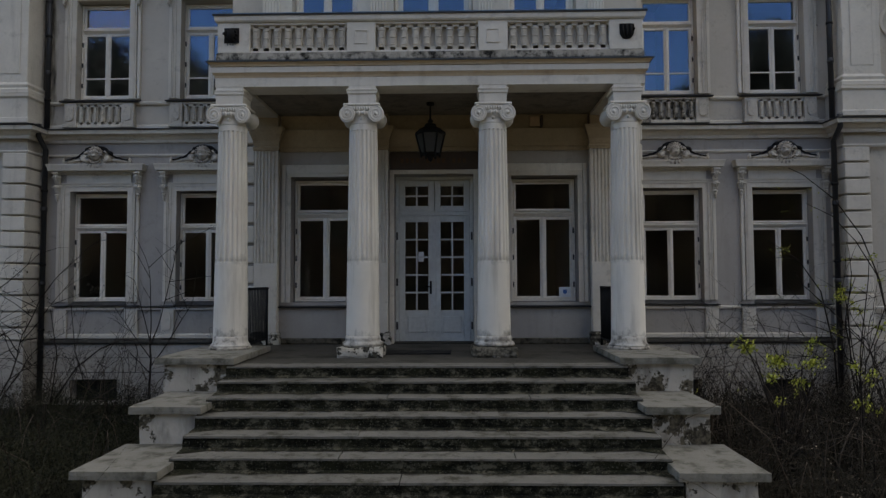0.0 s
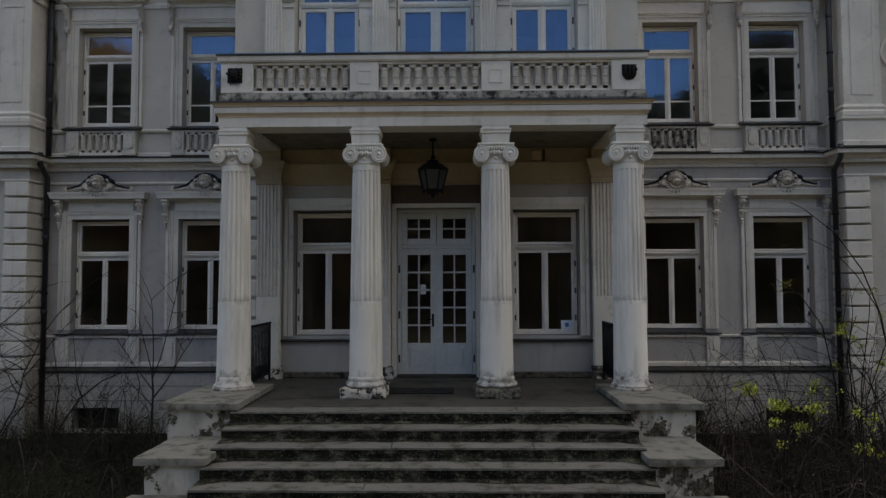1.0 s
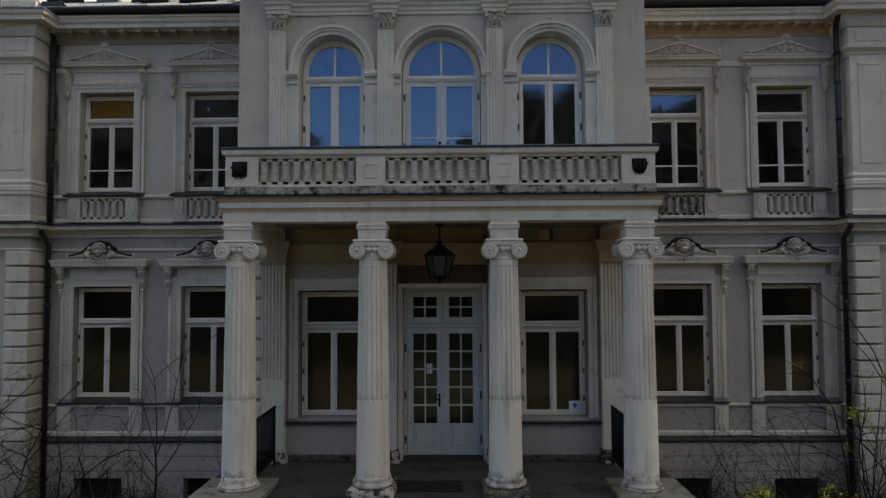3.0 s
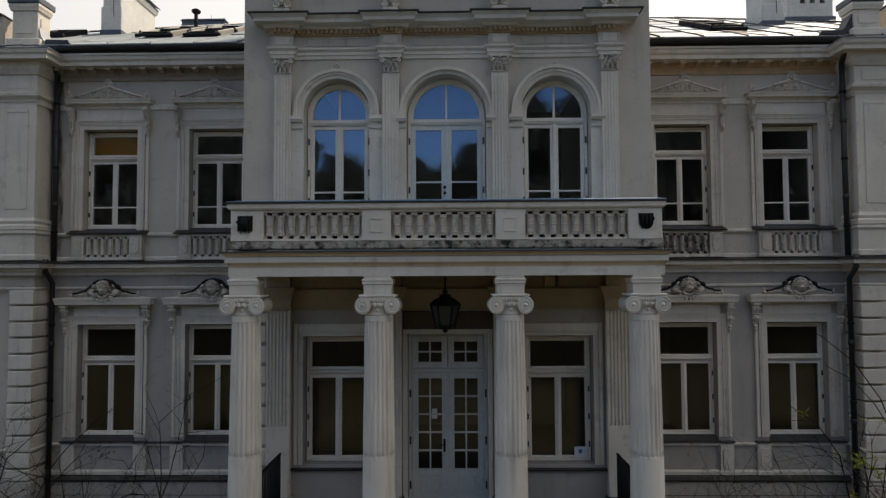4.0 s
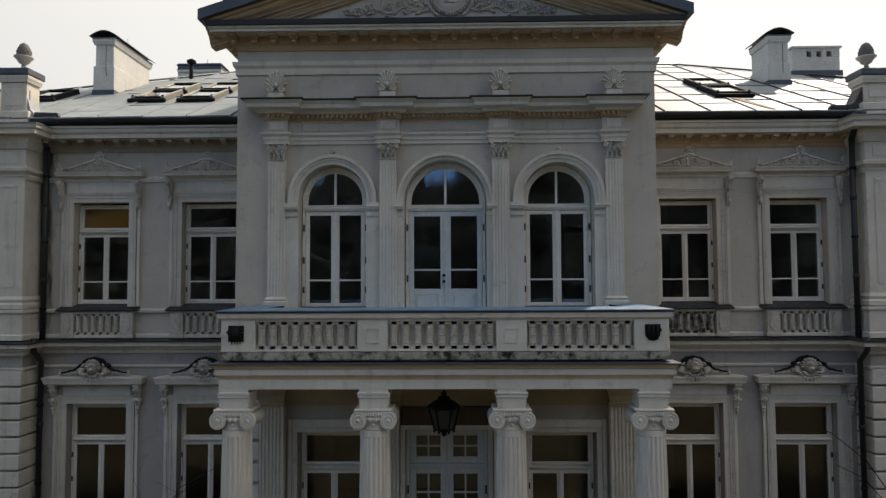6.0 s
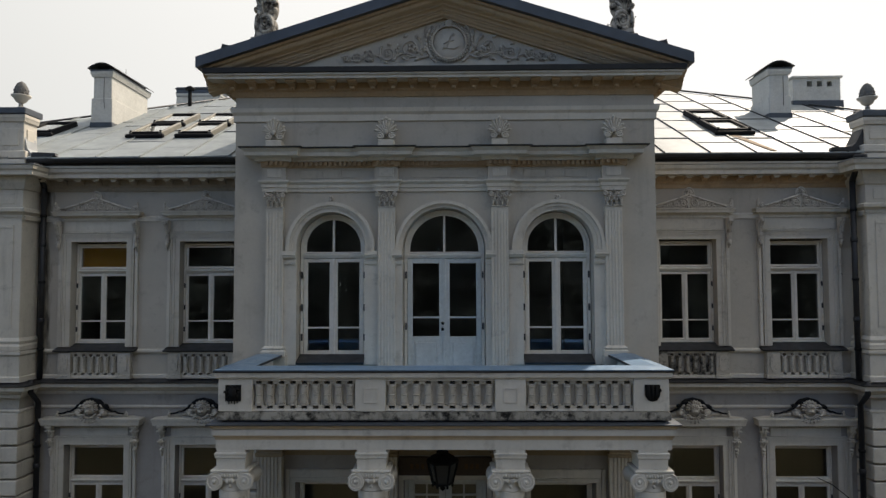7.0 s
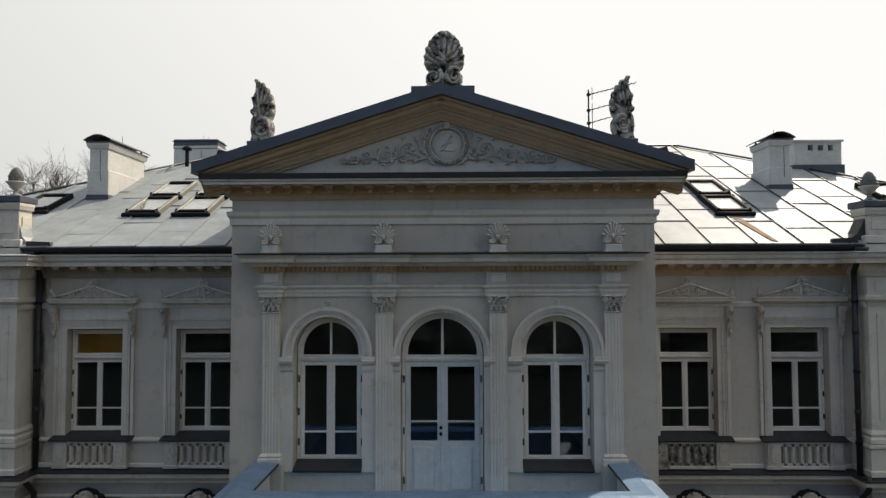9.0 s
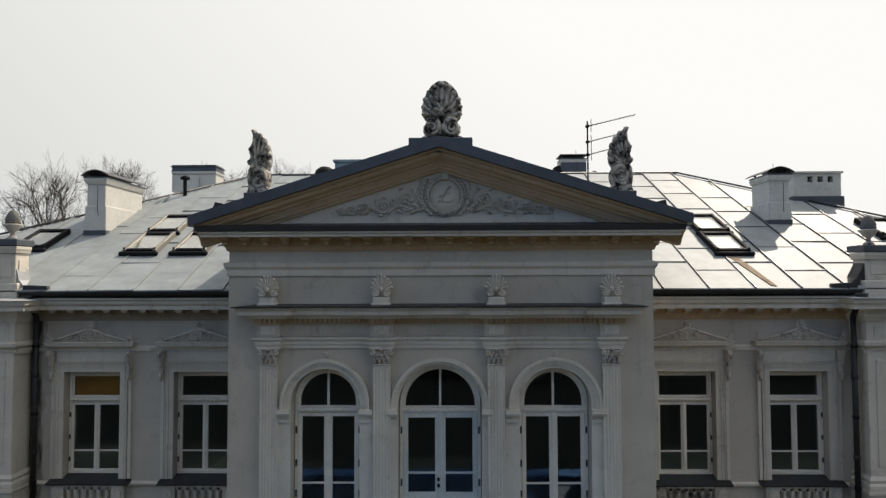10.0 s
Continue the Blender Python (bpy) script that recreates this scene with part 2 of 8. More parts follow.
def leafy(name, lo, hi):
    m, nt, b = mat(name, 0.8)
    b.inputs["Specular IOR Level"].default_value = 0.15
    geo = nt.nodes.new("ShaderNodeNewGeometry")
    nt.links.new(ramp(nt, geo.outputs["Random Per Island"], [(0.0, lo), (1.0, hi)]), b.inputs["Base Color"])
    return m


GLASS = glass_material("sky_tinted_window_glass", 1.95, (0.46, 0.68, 1.0), 0.02)  # blue of the reflected sky is put into the tint of these panes
PLAINGLASS = glass_material("plain_window_glass", 1.52, (0.90, 0.88, 0.84), 0.05)
ROOFGLASS = glass_material("roof_window_glass", 1.6, (1.0, 1.0, 1.0))
SPRING = leafy("young_leaf", (0.24, 0.28, 0.035), (0.50, 0.49, 0.09))
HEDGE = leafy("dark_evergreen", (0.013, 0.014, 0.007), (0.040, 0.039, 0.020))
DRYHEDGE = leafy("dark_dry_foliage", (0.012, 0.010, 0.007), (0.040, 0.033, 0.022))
WITHERED = leafy("withered_leaf", (0.012, 0.011, 0.007), (0.045, 0.036, 0.024))
FOREST = leafy("wood_foliage", (0.075, 0.066, 0.049), (0.115, 0.098, 0.070))
LITTER = leafy("dry_leaf", (0.08, 0.06, 0.04), (0.25, 0.22, 0.16))


def ground_material():
    m, nt, b = mat("dry_spring_lawn", 0.95)
    # the dark patches in the dry grass also carry tree shade
    col = ramp(nt, noise_at(nt, 0.25, 6), [(0.40, (0.046, 0.043, 0.029)), (0.66, (0.122, 0.109, 0.073))])
    col = mix(nt, ramp(nt, noise_at(nt, 3.0, 8), [(0.45, 0.0), (0.65, 0.6)]), col, (0.066, 0.072, 0.032))
    # leaf-covered park floor beyond the open lawn, tree shade put into its colour
    geo, xyz, add_n = nt.nodes.new("ShaderNodeNewGeometry"), nt.nodes.new("ShaderNodeSeparateXYZ"), nt.nodes.new("ShaderNodeMath")
    nt.links.new(geo.outputs["Position"], xyz.inputs[0])
    add_n.operation = "MULTIPLY_ADD"
    nt.links.new(noise_at(nt, 0.12, 4), add_n.inputs[0])
    add_n.inputs[1].default_value = 16.0
    nt.links.new(xyz.outputs["Y"], add_n.inputs[2])
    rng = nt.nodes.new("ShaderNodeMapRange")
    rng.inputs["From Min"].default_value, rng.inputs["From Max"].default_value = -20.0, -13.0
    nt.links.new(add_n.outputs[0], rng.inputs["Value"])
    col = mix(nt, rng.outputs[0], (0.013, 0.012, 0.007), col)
    # ground along the house, darkened to cut light bounced onto the lower walls
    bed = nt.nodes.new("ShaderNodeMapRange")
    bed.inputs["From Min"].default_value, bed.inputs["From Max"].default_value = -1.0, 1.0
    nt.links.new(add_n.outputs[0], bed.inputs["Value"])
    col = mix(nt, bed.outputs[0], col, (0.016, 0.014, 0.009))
    nt.links.new(col, b.inputs["Base Color"])
    bump(nt, b, noise_at(nt, 25, 6), 0.8, 0.04)
    return m


GROUND = ground_material()


# ---- shapes ----
def box(bm, x0, x1, y0, y1, z0, z1, chamfer=0.0):
    t = bmesh.new()
    bmesh.ops.create_cube(t, size=1.0)
    for v in t.verts:
        v.co = Vector(((x0 + x1) / 2 + v.co.x * (x1 - x0), (y0 + y1) / 2 + v.co.y * (y1 - y0), (z0 + z1) / 2 + v.co.z * (z1 - z0)))
    if chamfer:
        bmesh.ops.bevel(t, geom=list(t.edges), offset=chamfer, segments=1, affect="EDGES")
    add(bm, t)
    return bm


def rough_box(x0, x1, y0, y1, z0, z1, cell=0.1, amp=0.012, seed=0.0, smooth=False):
    """A worn block: a box cut into cells, its skin pushed about by noise."""
    bm = bmesh.new()
    n = [max(1, round((b - a) / cell)) for a, b in ((x0, x1), (y0, y1), (z0, z1))]
    made = {}

    def at(i, j, k):
        if (i, j, k) not in made:
            p = Vector((x0 + (x1 - x0) * i / n[0], y0 + (y1 - y0) * j / n[1], z0 + (z1 - z0) * k / n[2]))
            q = p * 3.1 + Vector((seed, seed * 0.7, 0))
            edge = sum(1 for c, m in ((i, n[0]), (j, n[1]), (k, n[2])) if c in (0, m))
            d = noise.noise_vector(q) * amp + noise.noise_vector(q * 4.3) * amp * 0.6
            if edge >= 2:
                d += (Vector(((x0 + x1) / 2, (y0 + y1) / 2, (z0 + z1) / 2)) - p).normalized() * amp * (0.6 + 1.6 * max(0.0, noise.noise(q * 1.7)))
            made[i, j, k] = bm.verts.new(p + d)
        return made[i, j, k]

    for a, b, c in ((0, 1, 2), (1, 2, 0), (2, 0, 1)):
        for side in (0, n[c]):
            for i in range(n[a]):
                for j in range(n[b]):
                    quad = []
                    for u, w in ((i, j), (i + 1, j), (i + 1, j + 1), (i, j + 1)):
                        key = [0, 0, 0]
                        key[a], key[b], key[c] = u, w, side
                        quad.append(at(*key))
                    f = bm.faces.new(quad if side else quad[::-1])
                    f.smooth = smooth
    return bm


def add(bm, t, m=None):
    """Moves the faces of t into bm."""
    if m is not None:
        bmesh.ops.transform(t, matrix=m, verts=t.verts)
    made = {v: bm.verts.new(v.co) for v in t.verts}
    for f in t.faces:
        g = bm.faces.new([made[v] for v in f.verts])
        g.smooth = f.smooth
    t.free()


def prism(bm, pts, y0, y1):
    """A polygon in x, z drawn through from y0 to y1."""
    a = [bm.verts.new((x, y0, z)) for x, z in pts]
    b = [bm.verts.new((x, y1, z)) for x, z in pts]
    bm.faces.new(a)
    bm.faces.new(b[::-1])
    for i in range(len(pts)):
        j = (i + 1) % len(pts)
        bm.faces.new((a[j], a[i], b[i], b[j]))
    return bm


def column_of(bm, pts, z0, z1):
    """A polygon in x, y raised from z0 to z1."""
    a = [bm.verts.new((x, y, z0)) for x, y in pts]
    b = [bm.verts.new((x, y, z1)) for x, y in pts]
    bm.faces.new(a[::-1])
    bm.faces.new(b)
    for i in range(len(pts)):
        j = (i + 1) % len(pts)
        bm.faces.new((a[i], a[j], b[j], b[i]))
    return bm


def sweep(bm, path, prof):
    """A moulding: the profile (outward, z) along a path in x, y, mitred, with its outside on the right hand."""
    path = [Vector(p) for p in path]
    ways = [(b - a).normalized() for a, b in zip(path, path[1:])]
    rings = []
    for i, p in enumerate(path):
        u, v = ways[max(i - 1, 0)], ways[min(i, len(ways) - 1)]
        nu, nv = Vector((u.y, -u.x)), Vector((v.y, -v.x))
        n = (nu + nv).normalized()
        n = n / max(n.dot(nv), 0.3)
        rings.append([bm.verts.new((p.x + n.x * o, p.y + n.y * o, z)) for o, z in prof])
    for r, s in zip(rings, rings[1:]):
        for k in range(len(prof)):
            l = (k + 1) % len(prof)
            bm.faces.new((r[k], s[k], s[l], r[l]))
    bm.faces.new(rings[0])
    bm.faces.new(rings[-1][::-1])
    return bm


def lathe(bm, prof, c=(0, 0, 0), seg=24, smooth=True, axis="z"):
    rings = []
    for r, h in prof:
        ring = []
        for i in range(seg):
            a = 2 * math.pi * i / seg
            p = (r * math.cos(a), r * math.sin(a), h) if axis == "z" else (r * math.cos(a), h, r * math.sin(a))
            ring.append(bm.verts.new((c[0] + p[0], c[1] + p[1], c[2] + p[2])))
        rings.append(ring)
    for a, b in zip(rings, rings[1:]):
        for i in range(seg):
            f = bm.faces.new((a[i], a[(i + 1) % seg], b[(i + 1) % seg], b[i]))
            f.smooth = smooth
    bm.faces.new(rings[0][::-1])
    bm.faces.new(rings[-1])
    return bm


def tube(bm, pts, r0, r1=None, seg=6):
    r1 = r0 if r1 is None else r1
    pts = [Vector(p) for p in pts]
    rings = []
    for i, p in enumerate(pts):
        way = (pts[min(i + 1, len(pts) - 1)] - pts[max(i - 1, 0)]).normalized()
        side = way.cross(Vector((0.13, 0.97, 0.21))).normalized()
        up = way.cross(side)
        r = r0 + (r1 - r0) * i / max(len(pts) - 1, 1)
        rings.append([bm.verts.new(p + r * (side * math.cos(2 * math.pi * k / seg) + up * math.sin(2 * math.pi * k / seg))) for k in range(seg)])
    for a, b in zip(rings, rings[1:]):
        for k in range(seg):
            bm.faces.new((a[k], a[(k + 1) % seg], b[(k + 1) % seg], b[k])).smooth = True
    bm.faces.new(rings[0][::-1])
    bm.faces.new(rings[-1])
    return bm


def blob(bm, c, r, tilt=0.0, u=8, v=5):
    """A rounded lobe with radii r, leaning in the plane of x and z."""
    t = bmesh.new()
    bmesh.ops.create_uvsphere(t, u_segments=u, v_segments=v, radius=1.0)
    for f in t.faces:
        f.smooth = True
    add(bm, t, Matrix.Translation(c) @ Matrix.Rotation(tilt, 4, "Y") @ Matrix.Diagonal((*r, 1)))
    return bm


def spiral(cx, y, cz, r, turns=1.6, start=0.0, hand=1, n=22):
    return [(cx + hand * r * (1 - 0.85 * i / n) * math.cos(start + turns * 2 * math.pi * i / n), y,
             cz + r * (1 - 0.85 * i / n) * math.sin(start + turns * 2 * math.pi * i / n)) for i in range(n + 1)]


def band(bm, cx, cz, r0, r1, y0, y1, a0=0.0, a1=math.pi, n=20):
    """Part of a flat ring in x, z."""
    for i in range(n):
        p, q = a0 + (a1 - a0) * i / n, a0 + (a1 - a0) * (i + 1) / n
        prism(bm, [(cx + r0 * math.cos(p), cz + r0 * math.sin(p)), (cx + r1 * math.cos(p), cz + r1 * math.sin(p)),
                   (cx + r1 * math.cos(q), cz + r1 * math.sin(q)), (cx + r0 * math.cos(q), cz + r0 * math.sin(q))], y0, y1)
    return bm


def part(name, bm, material, parent=None, label=""):
    me = bpy.data.meshes.new(name)
    bmesh.ops.recalc_face_normals(bm, faces=bm.faces)
    bm.to_mesh(me)
    bm.free()
    me.materials.append(material)
    ob = new(name, me)
    ob.parent = parent
    return tagged(ob, label)


def piece(name, me, parent, at=(0, 0, 0), turn=0.0, scale=(1, 1, 1)):
    ob = new(name, me)
    ob.parent = parent
    ob.matrix_basis = Matrix.Translation(at) @ Matrix.Rotation(turn, 4, "Z") @ Matrix.Diagonal((*scale, 1))
    return ob


def mesh_of(name, bm, material):
    me = bpy.data.meshes.new(name)
    bmesh.ops.recalc_face_normals(bm, faces=bm.faces)
    bm.to_mesh(me)
    bm.free()
    me.materials.append(material)
    return me


def thing(name, label, category="", group="", kind="", at=(0, 0, 0)):
    ob = new(name)
    ob.location = at
    ob.empty_display_size = 0.2
    return tagged(ob, label, category, group, kind)


B = bmesh.new

# ---- setting: ground and walls ----
WING, FRONT, PAV = 1.95, -0.33, 1.43  # faces of the wings, of the middle block and of the corner pavilions
bm = B()
column_of(bm, [(-700, -500), (700, -500), (700, 900), (-700, 900)], -0.3, 0.0)
tagged(part("ground", bm, GROUND), "dry brown spring lawn, darkened along the house and under the park trees", "ground", kind="structure")


def wall(name, x0, x1, y0, y1, z0, z1, holes, material, label):
    """A wall with rectangular or round-headed openings (x0, x1, z0, z1, round) right through it."""
    bm = B()
    xs = sorted({x0, x1, *[h[0] for h in holes], *[h[1] for h in holes]})
    zs = sorted({z0, z1, *[h[2] for h in holes], *[h[3] for h in holes]})
    made = {}

    def at(i, y, k):
        return made.setdefault((i, y, k), None) or made.update({(i, y, k): bm.verts.new((xs[i], y, zs[k]))}) or made[i, y, k]

    def solid(i, k):
        if not (0 <= i < len(xs) - 1 and 0 <= k < len(zs) - 1):
            return False
        return not any(h[0] <= xs[i] and h[1] >= xs[i + 1] and h[2] <= zs[k] and h[3] >= zs[k + 1] for h in holes)

    for i in range(len(xs) - 1):
        for k in range(len(zs) - 1):
            if solid(i, k):
                for y in (y0, y1):
                    bm.faces.new((at(i, y, k), at(i + 1, y, k), at(i + 1, y, k + 1), at(i, y, k + 1)))
                for a, b, c in (((i, k), (i, k + 1), (i - 1, k)), ((i + 1, k), (i + 1, k + 1), (i + 1, k)), ((i, k), (i + 1, k), (i, k - 1)), ((i, k + 1), (i + 1, k + 1), (i, k + 1))):
                    if not solid(*c):
                        bm.faces.new((at(a[0], y0, a[1]), at(b[0], y0, b[1]), at(b[0], y1, b[1]), at(a[0], y1, a[1])))
    for a, b, c, d, round_head in holes:
        if round_head:
            r, cx = (b - a) / 2, (a + b) / 2
            for i in range(16):
                p, q = math.pi * i / 16, math.pi * (i + 1) / 16
                prism(bm, [(cx + r * math.cos(p), d - r + r * math.sin(p)), (cx + r * math.cos(p), d), (cx + r * math.cos(q), d), (cx + r * math.cos(q), d - r + r * math.sin(q))], y0, y1)
    return tagged(part(name, bm, material), label, "wall", kind="structure")


GF_X, UP_X = (-7.39, -5.045, 5.045, 7.37), (-7.37, -5.045, 5.045, 7.34)
GF_W, GF_Z = 1.27, (2.20, 4.60)
UP_W, UP_Z = 1.19, (6.69, 8.85)
for side in (0, 2):
    x0, x1 = ((-8.9, -3.6), (3.6, 8.75))[side // 2]
    holes = [(x - GF_W / 2, x + GF_W / 2, GF_Z[0] - 0.065, GF_Z[1], False) for x in GF_X[side:side + 2]] + [(x - UP_W / 2, x + UP_W / 2, UP_Z[0] - 0.075, UP_Z[1], False) for x in UP_X[side:side + 2]]
    holes += [(x - 0.50, x + 0.52, 0.05, 0.54, False) for x in GF_X[side:side + 2]]
    way = ("west", "east")[side // 2]
    wall("wall_wing_lower_" + way, x0, x1, WING, WING + 0.5, -0.2, 5.70, [h for h in holes if h[3] < 5.7], SHADED_PLASTER, "grey plaster ground floor wall of the wing, its shade put into the colour")
    wall("wall_wing_upper_" + way, x0, x1, WING, WING + 0.5, 5.70, 10.4, [h for h in holes if h[3] > 5.7], (STAINED_WEST, PLASTER)[side // 2], "grey painted plaster upper wall of the wing, slightly stained")
MID_W = [(-2.6, -1.4, 2.24, 4.52, False), (-0.72, 0.72, 1.5, 4.56, False), (1.4, 2.6, 2.24, 4.52, False),
         (-2.61, -1.40, 6.60, 9.215, True), (-0.735, 0.725, 5.95, 9.285, True), (1.38, 2.62, 6.60, 9.23, True)]
wall("wall_middle_lower", -3.72, 3.72, FRONT, FRONT + 0.6, 0.0, 5.60, MID_W[:3], SHADED_PLASTER, "grey plaster wall under the portico, its shade put into the colour")
wall("wall_middle_upper", -3.72, 3.72, FRONT, FRONT + 0.6, 5.60, 11.4, MID_W[3:], PLASTER, "grey plaster upper wall of the projecting middle block")
for name, x0, x1 in (("wall_middle_west", -3.72, -3.2), ("wall_middle_east", 3.2, 3.72)):
    bm = B()
    box(bm, x0, x1, FRONT + 0.6, 8.5, 0, 11.4)
    tagged(part(name, bm, PLASTER), "grey plaster side wall of the middle block", "wall", kind="structure")
for name, s, E in (("wall_pavilion_west", -1, 8.72), ("wall_pavilion_east", 1, 8.46)):
    bm = B()
    box(bm, min(s * E, s * 15), max(s * E, s * 15), PAV + 0.08, PAV + 0.55, -0.2, 10.45)
    box(bm, min(s * E, s * (E + 0.3)), max(s * E, s * (E + 0.3)), PAV + 0.55, WING + 0.02, -0.2, 10.45)
    tagged(part(name, bm, PLASTER), "grey plaster wall of the corner pavilion", "wall", kind="structure")
bm = B()
box(bm, -15, 15, 16.2, 16.6, 0, 10.4)
box(bm, -15.2, -14.8, PAV + 0.55, 16.6, 0, 10.4)
box(bm, 14.8, 15.2, PAV + 0.55, 16.6, 0, 10.4)
tagged(part("wall_back", bm, PLASTER), "plain plaster back and end walls of the house", "wall", kind="structure")
bm = B()
box(bm, -14.7, 14.7, 6.5, 6.7, 0.1, 10.3)
for x in (-8.75, -6.2, -3.9, 3.9, 6.2, 8.6):
    box(bm, x - 0.08, x + 0.08, 2.5, 6.5, 0.1, 10.3)
tagged(part("wall_inside", bm, ROOM), "dim painted partition walls inside the house", "wall", kind="structure")
bm = B()
for z in (1.2, 5.6):
    box(bm, -14.7, 14.7, WING + 0.5, 16.1, z, z + 0.28)
    box(bm, -3.2, 3.2, 0.3, WING + 0.5, z, z + 0.28)
tagged(part("floor", bm, WOOD), "dark wooden floors inside the rooms", "floor", kind="structure")
bm = B()
box(bm, -14.7, 14.7, WING + 0.5, 16.1, 10.3, 10.45)
box(bm, -3.2, 3.2, 0.3, WING + 0.5, 10.3, 10.45)
tagged(part("ceiling", bm, ROOM), "plain ceiling under the roof", "ceiling", kind="structure")

def incised_pedestal(cx, half, y, out, z0, z1):
    """A small pedestal face with a sunk line round an octagonal panel."""
    bm = box(B(), cx - half, cx + half, y - out, y - 0.003, z0, z1, 0.008)
    c, h, cut = half * 0.58, (z1 - z0) * 0.35, half * 0.24
    zm = (z0 + z1) / 2
    loop = [(-c, -h + cut), (-c + cut, -h + cut), (-c + cut, -h), (c - cut, -h), (c - cut, -h + cut), (c, -h + cut), (c, h - cut), (c - cut, h - cut), (c - cut, h), (-c + cut, h), (-c + cut, h - cut), (-c, h - cut)]
    prism(bm, [(cx + px, zm + pz) for px, pz in loop], y - out - 0.022, y - out)
    return bm


# plinth of the wings, with its ledge
for side, (x0, x1) in enumerate(((-8.66, -3.72), (3.72, 8.42))):
    xs = GF_X[side * 2:side * 2 + 2]
    holes = [(x - 0.50, x + 0.52, 0.05, 0.54, False) for x in xs]
    w = wall("plinth_" + ("west", "east")[side], x0, x1, WING - 0.09, WING - 0.004, -0.1, 1.30, holes, PLINTH, "stained plaster plinth with basement openings, lined as ashlar")
    part("ledge", sweep(B(), [(x0, WING - 0.004), (x1, WING - 0.004)], [(0, 1.29), (0.12, 1.29), (0.14, 1.33), (0.10, 1.38), (0, 1.41)]), SLUDGE, w, "blackened plinth ledge")
    for z in (1.0, 0.69):
        part("joint", box(B(), x0, x1, WING - 0.094, WING - 0.09, z - 0.006, z + 0.006), DARKSHEET, w)
    for x in xs:
        part("basement_window", box(B(), x - 0.49, x + 0.51, WING + 0.15, WING + 0.19, 0.06, 0.53), IRON, w, "black basement hatch")
    # apron zone under the sills
    for x in xs:
        for dx in (-0.775, 0.775):
            part("apron_pedestal", incised_pedestal(x + dx, 0.14, WING, 0.07, 1.50, 2.05), TRIM, w, "small pedestal with an octagonal panel")
            part("pedestal_foot", box(B(), x + dx - 0.165, x + dx + 0.165, WING - 0.095, WING - 0.003, 1.412, 1.498, 0.012), TRIM, w)
    ends = [x0] + [e for x in xs for e in (x - 0.942, x - 0.608, x + 0.608, x + 0.942)] + [x1]
    if side:
        ends[-1] = 8.38
    for a, b in ((ends[0], ends[1]), (ends[2], ends[3]), (ends[4], ends[5]), (ends[6], ends[7]), (ends[8], ends[9])):
        part("base_strip", sweep(B(), [(a, WING - 0.003), (b, WING - 0.003)], [(0, 1.412), (0.05, 1.412), (0.05, 1.48), (0.02, 1.505), (0, 1.51)]), TRIM, w)

# horizontal mouldings of the wings and pavilions
PLAN = {-1: [(-15, PAV), (-8.66, PAV), (-8.66, WING), (-3.72, WING)], 1: [(3.72, WING), (8.40, WING), (8.40, PAV), (15, PAV)]}
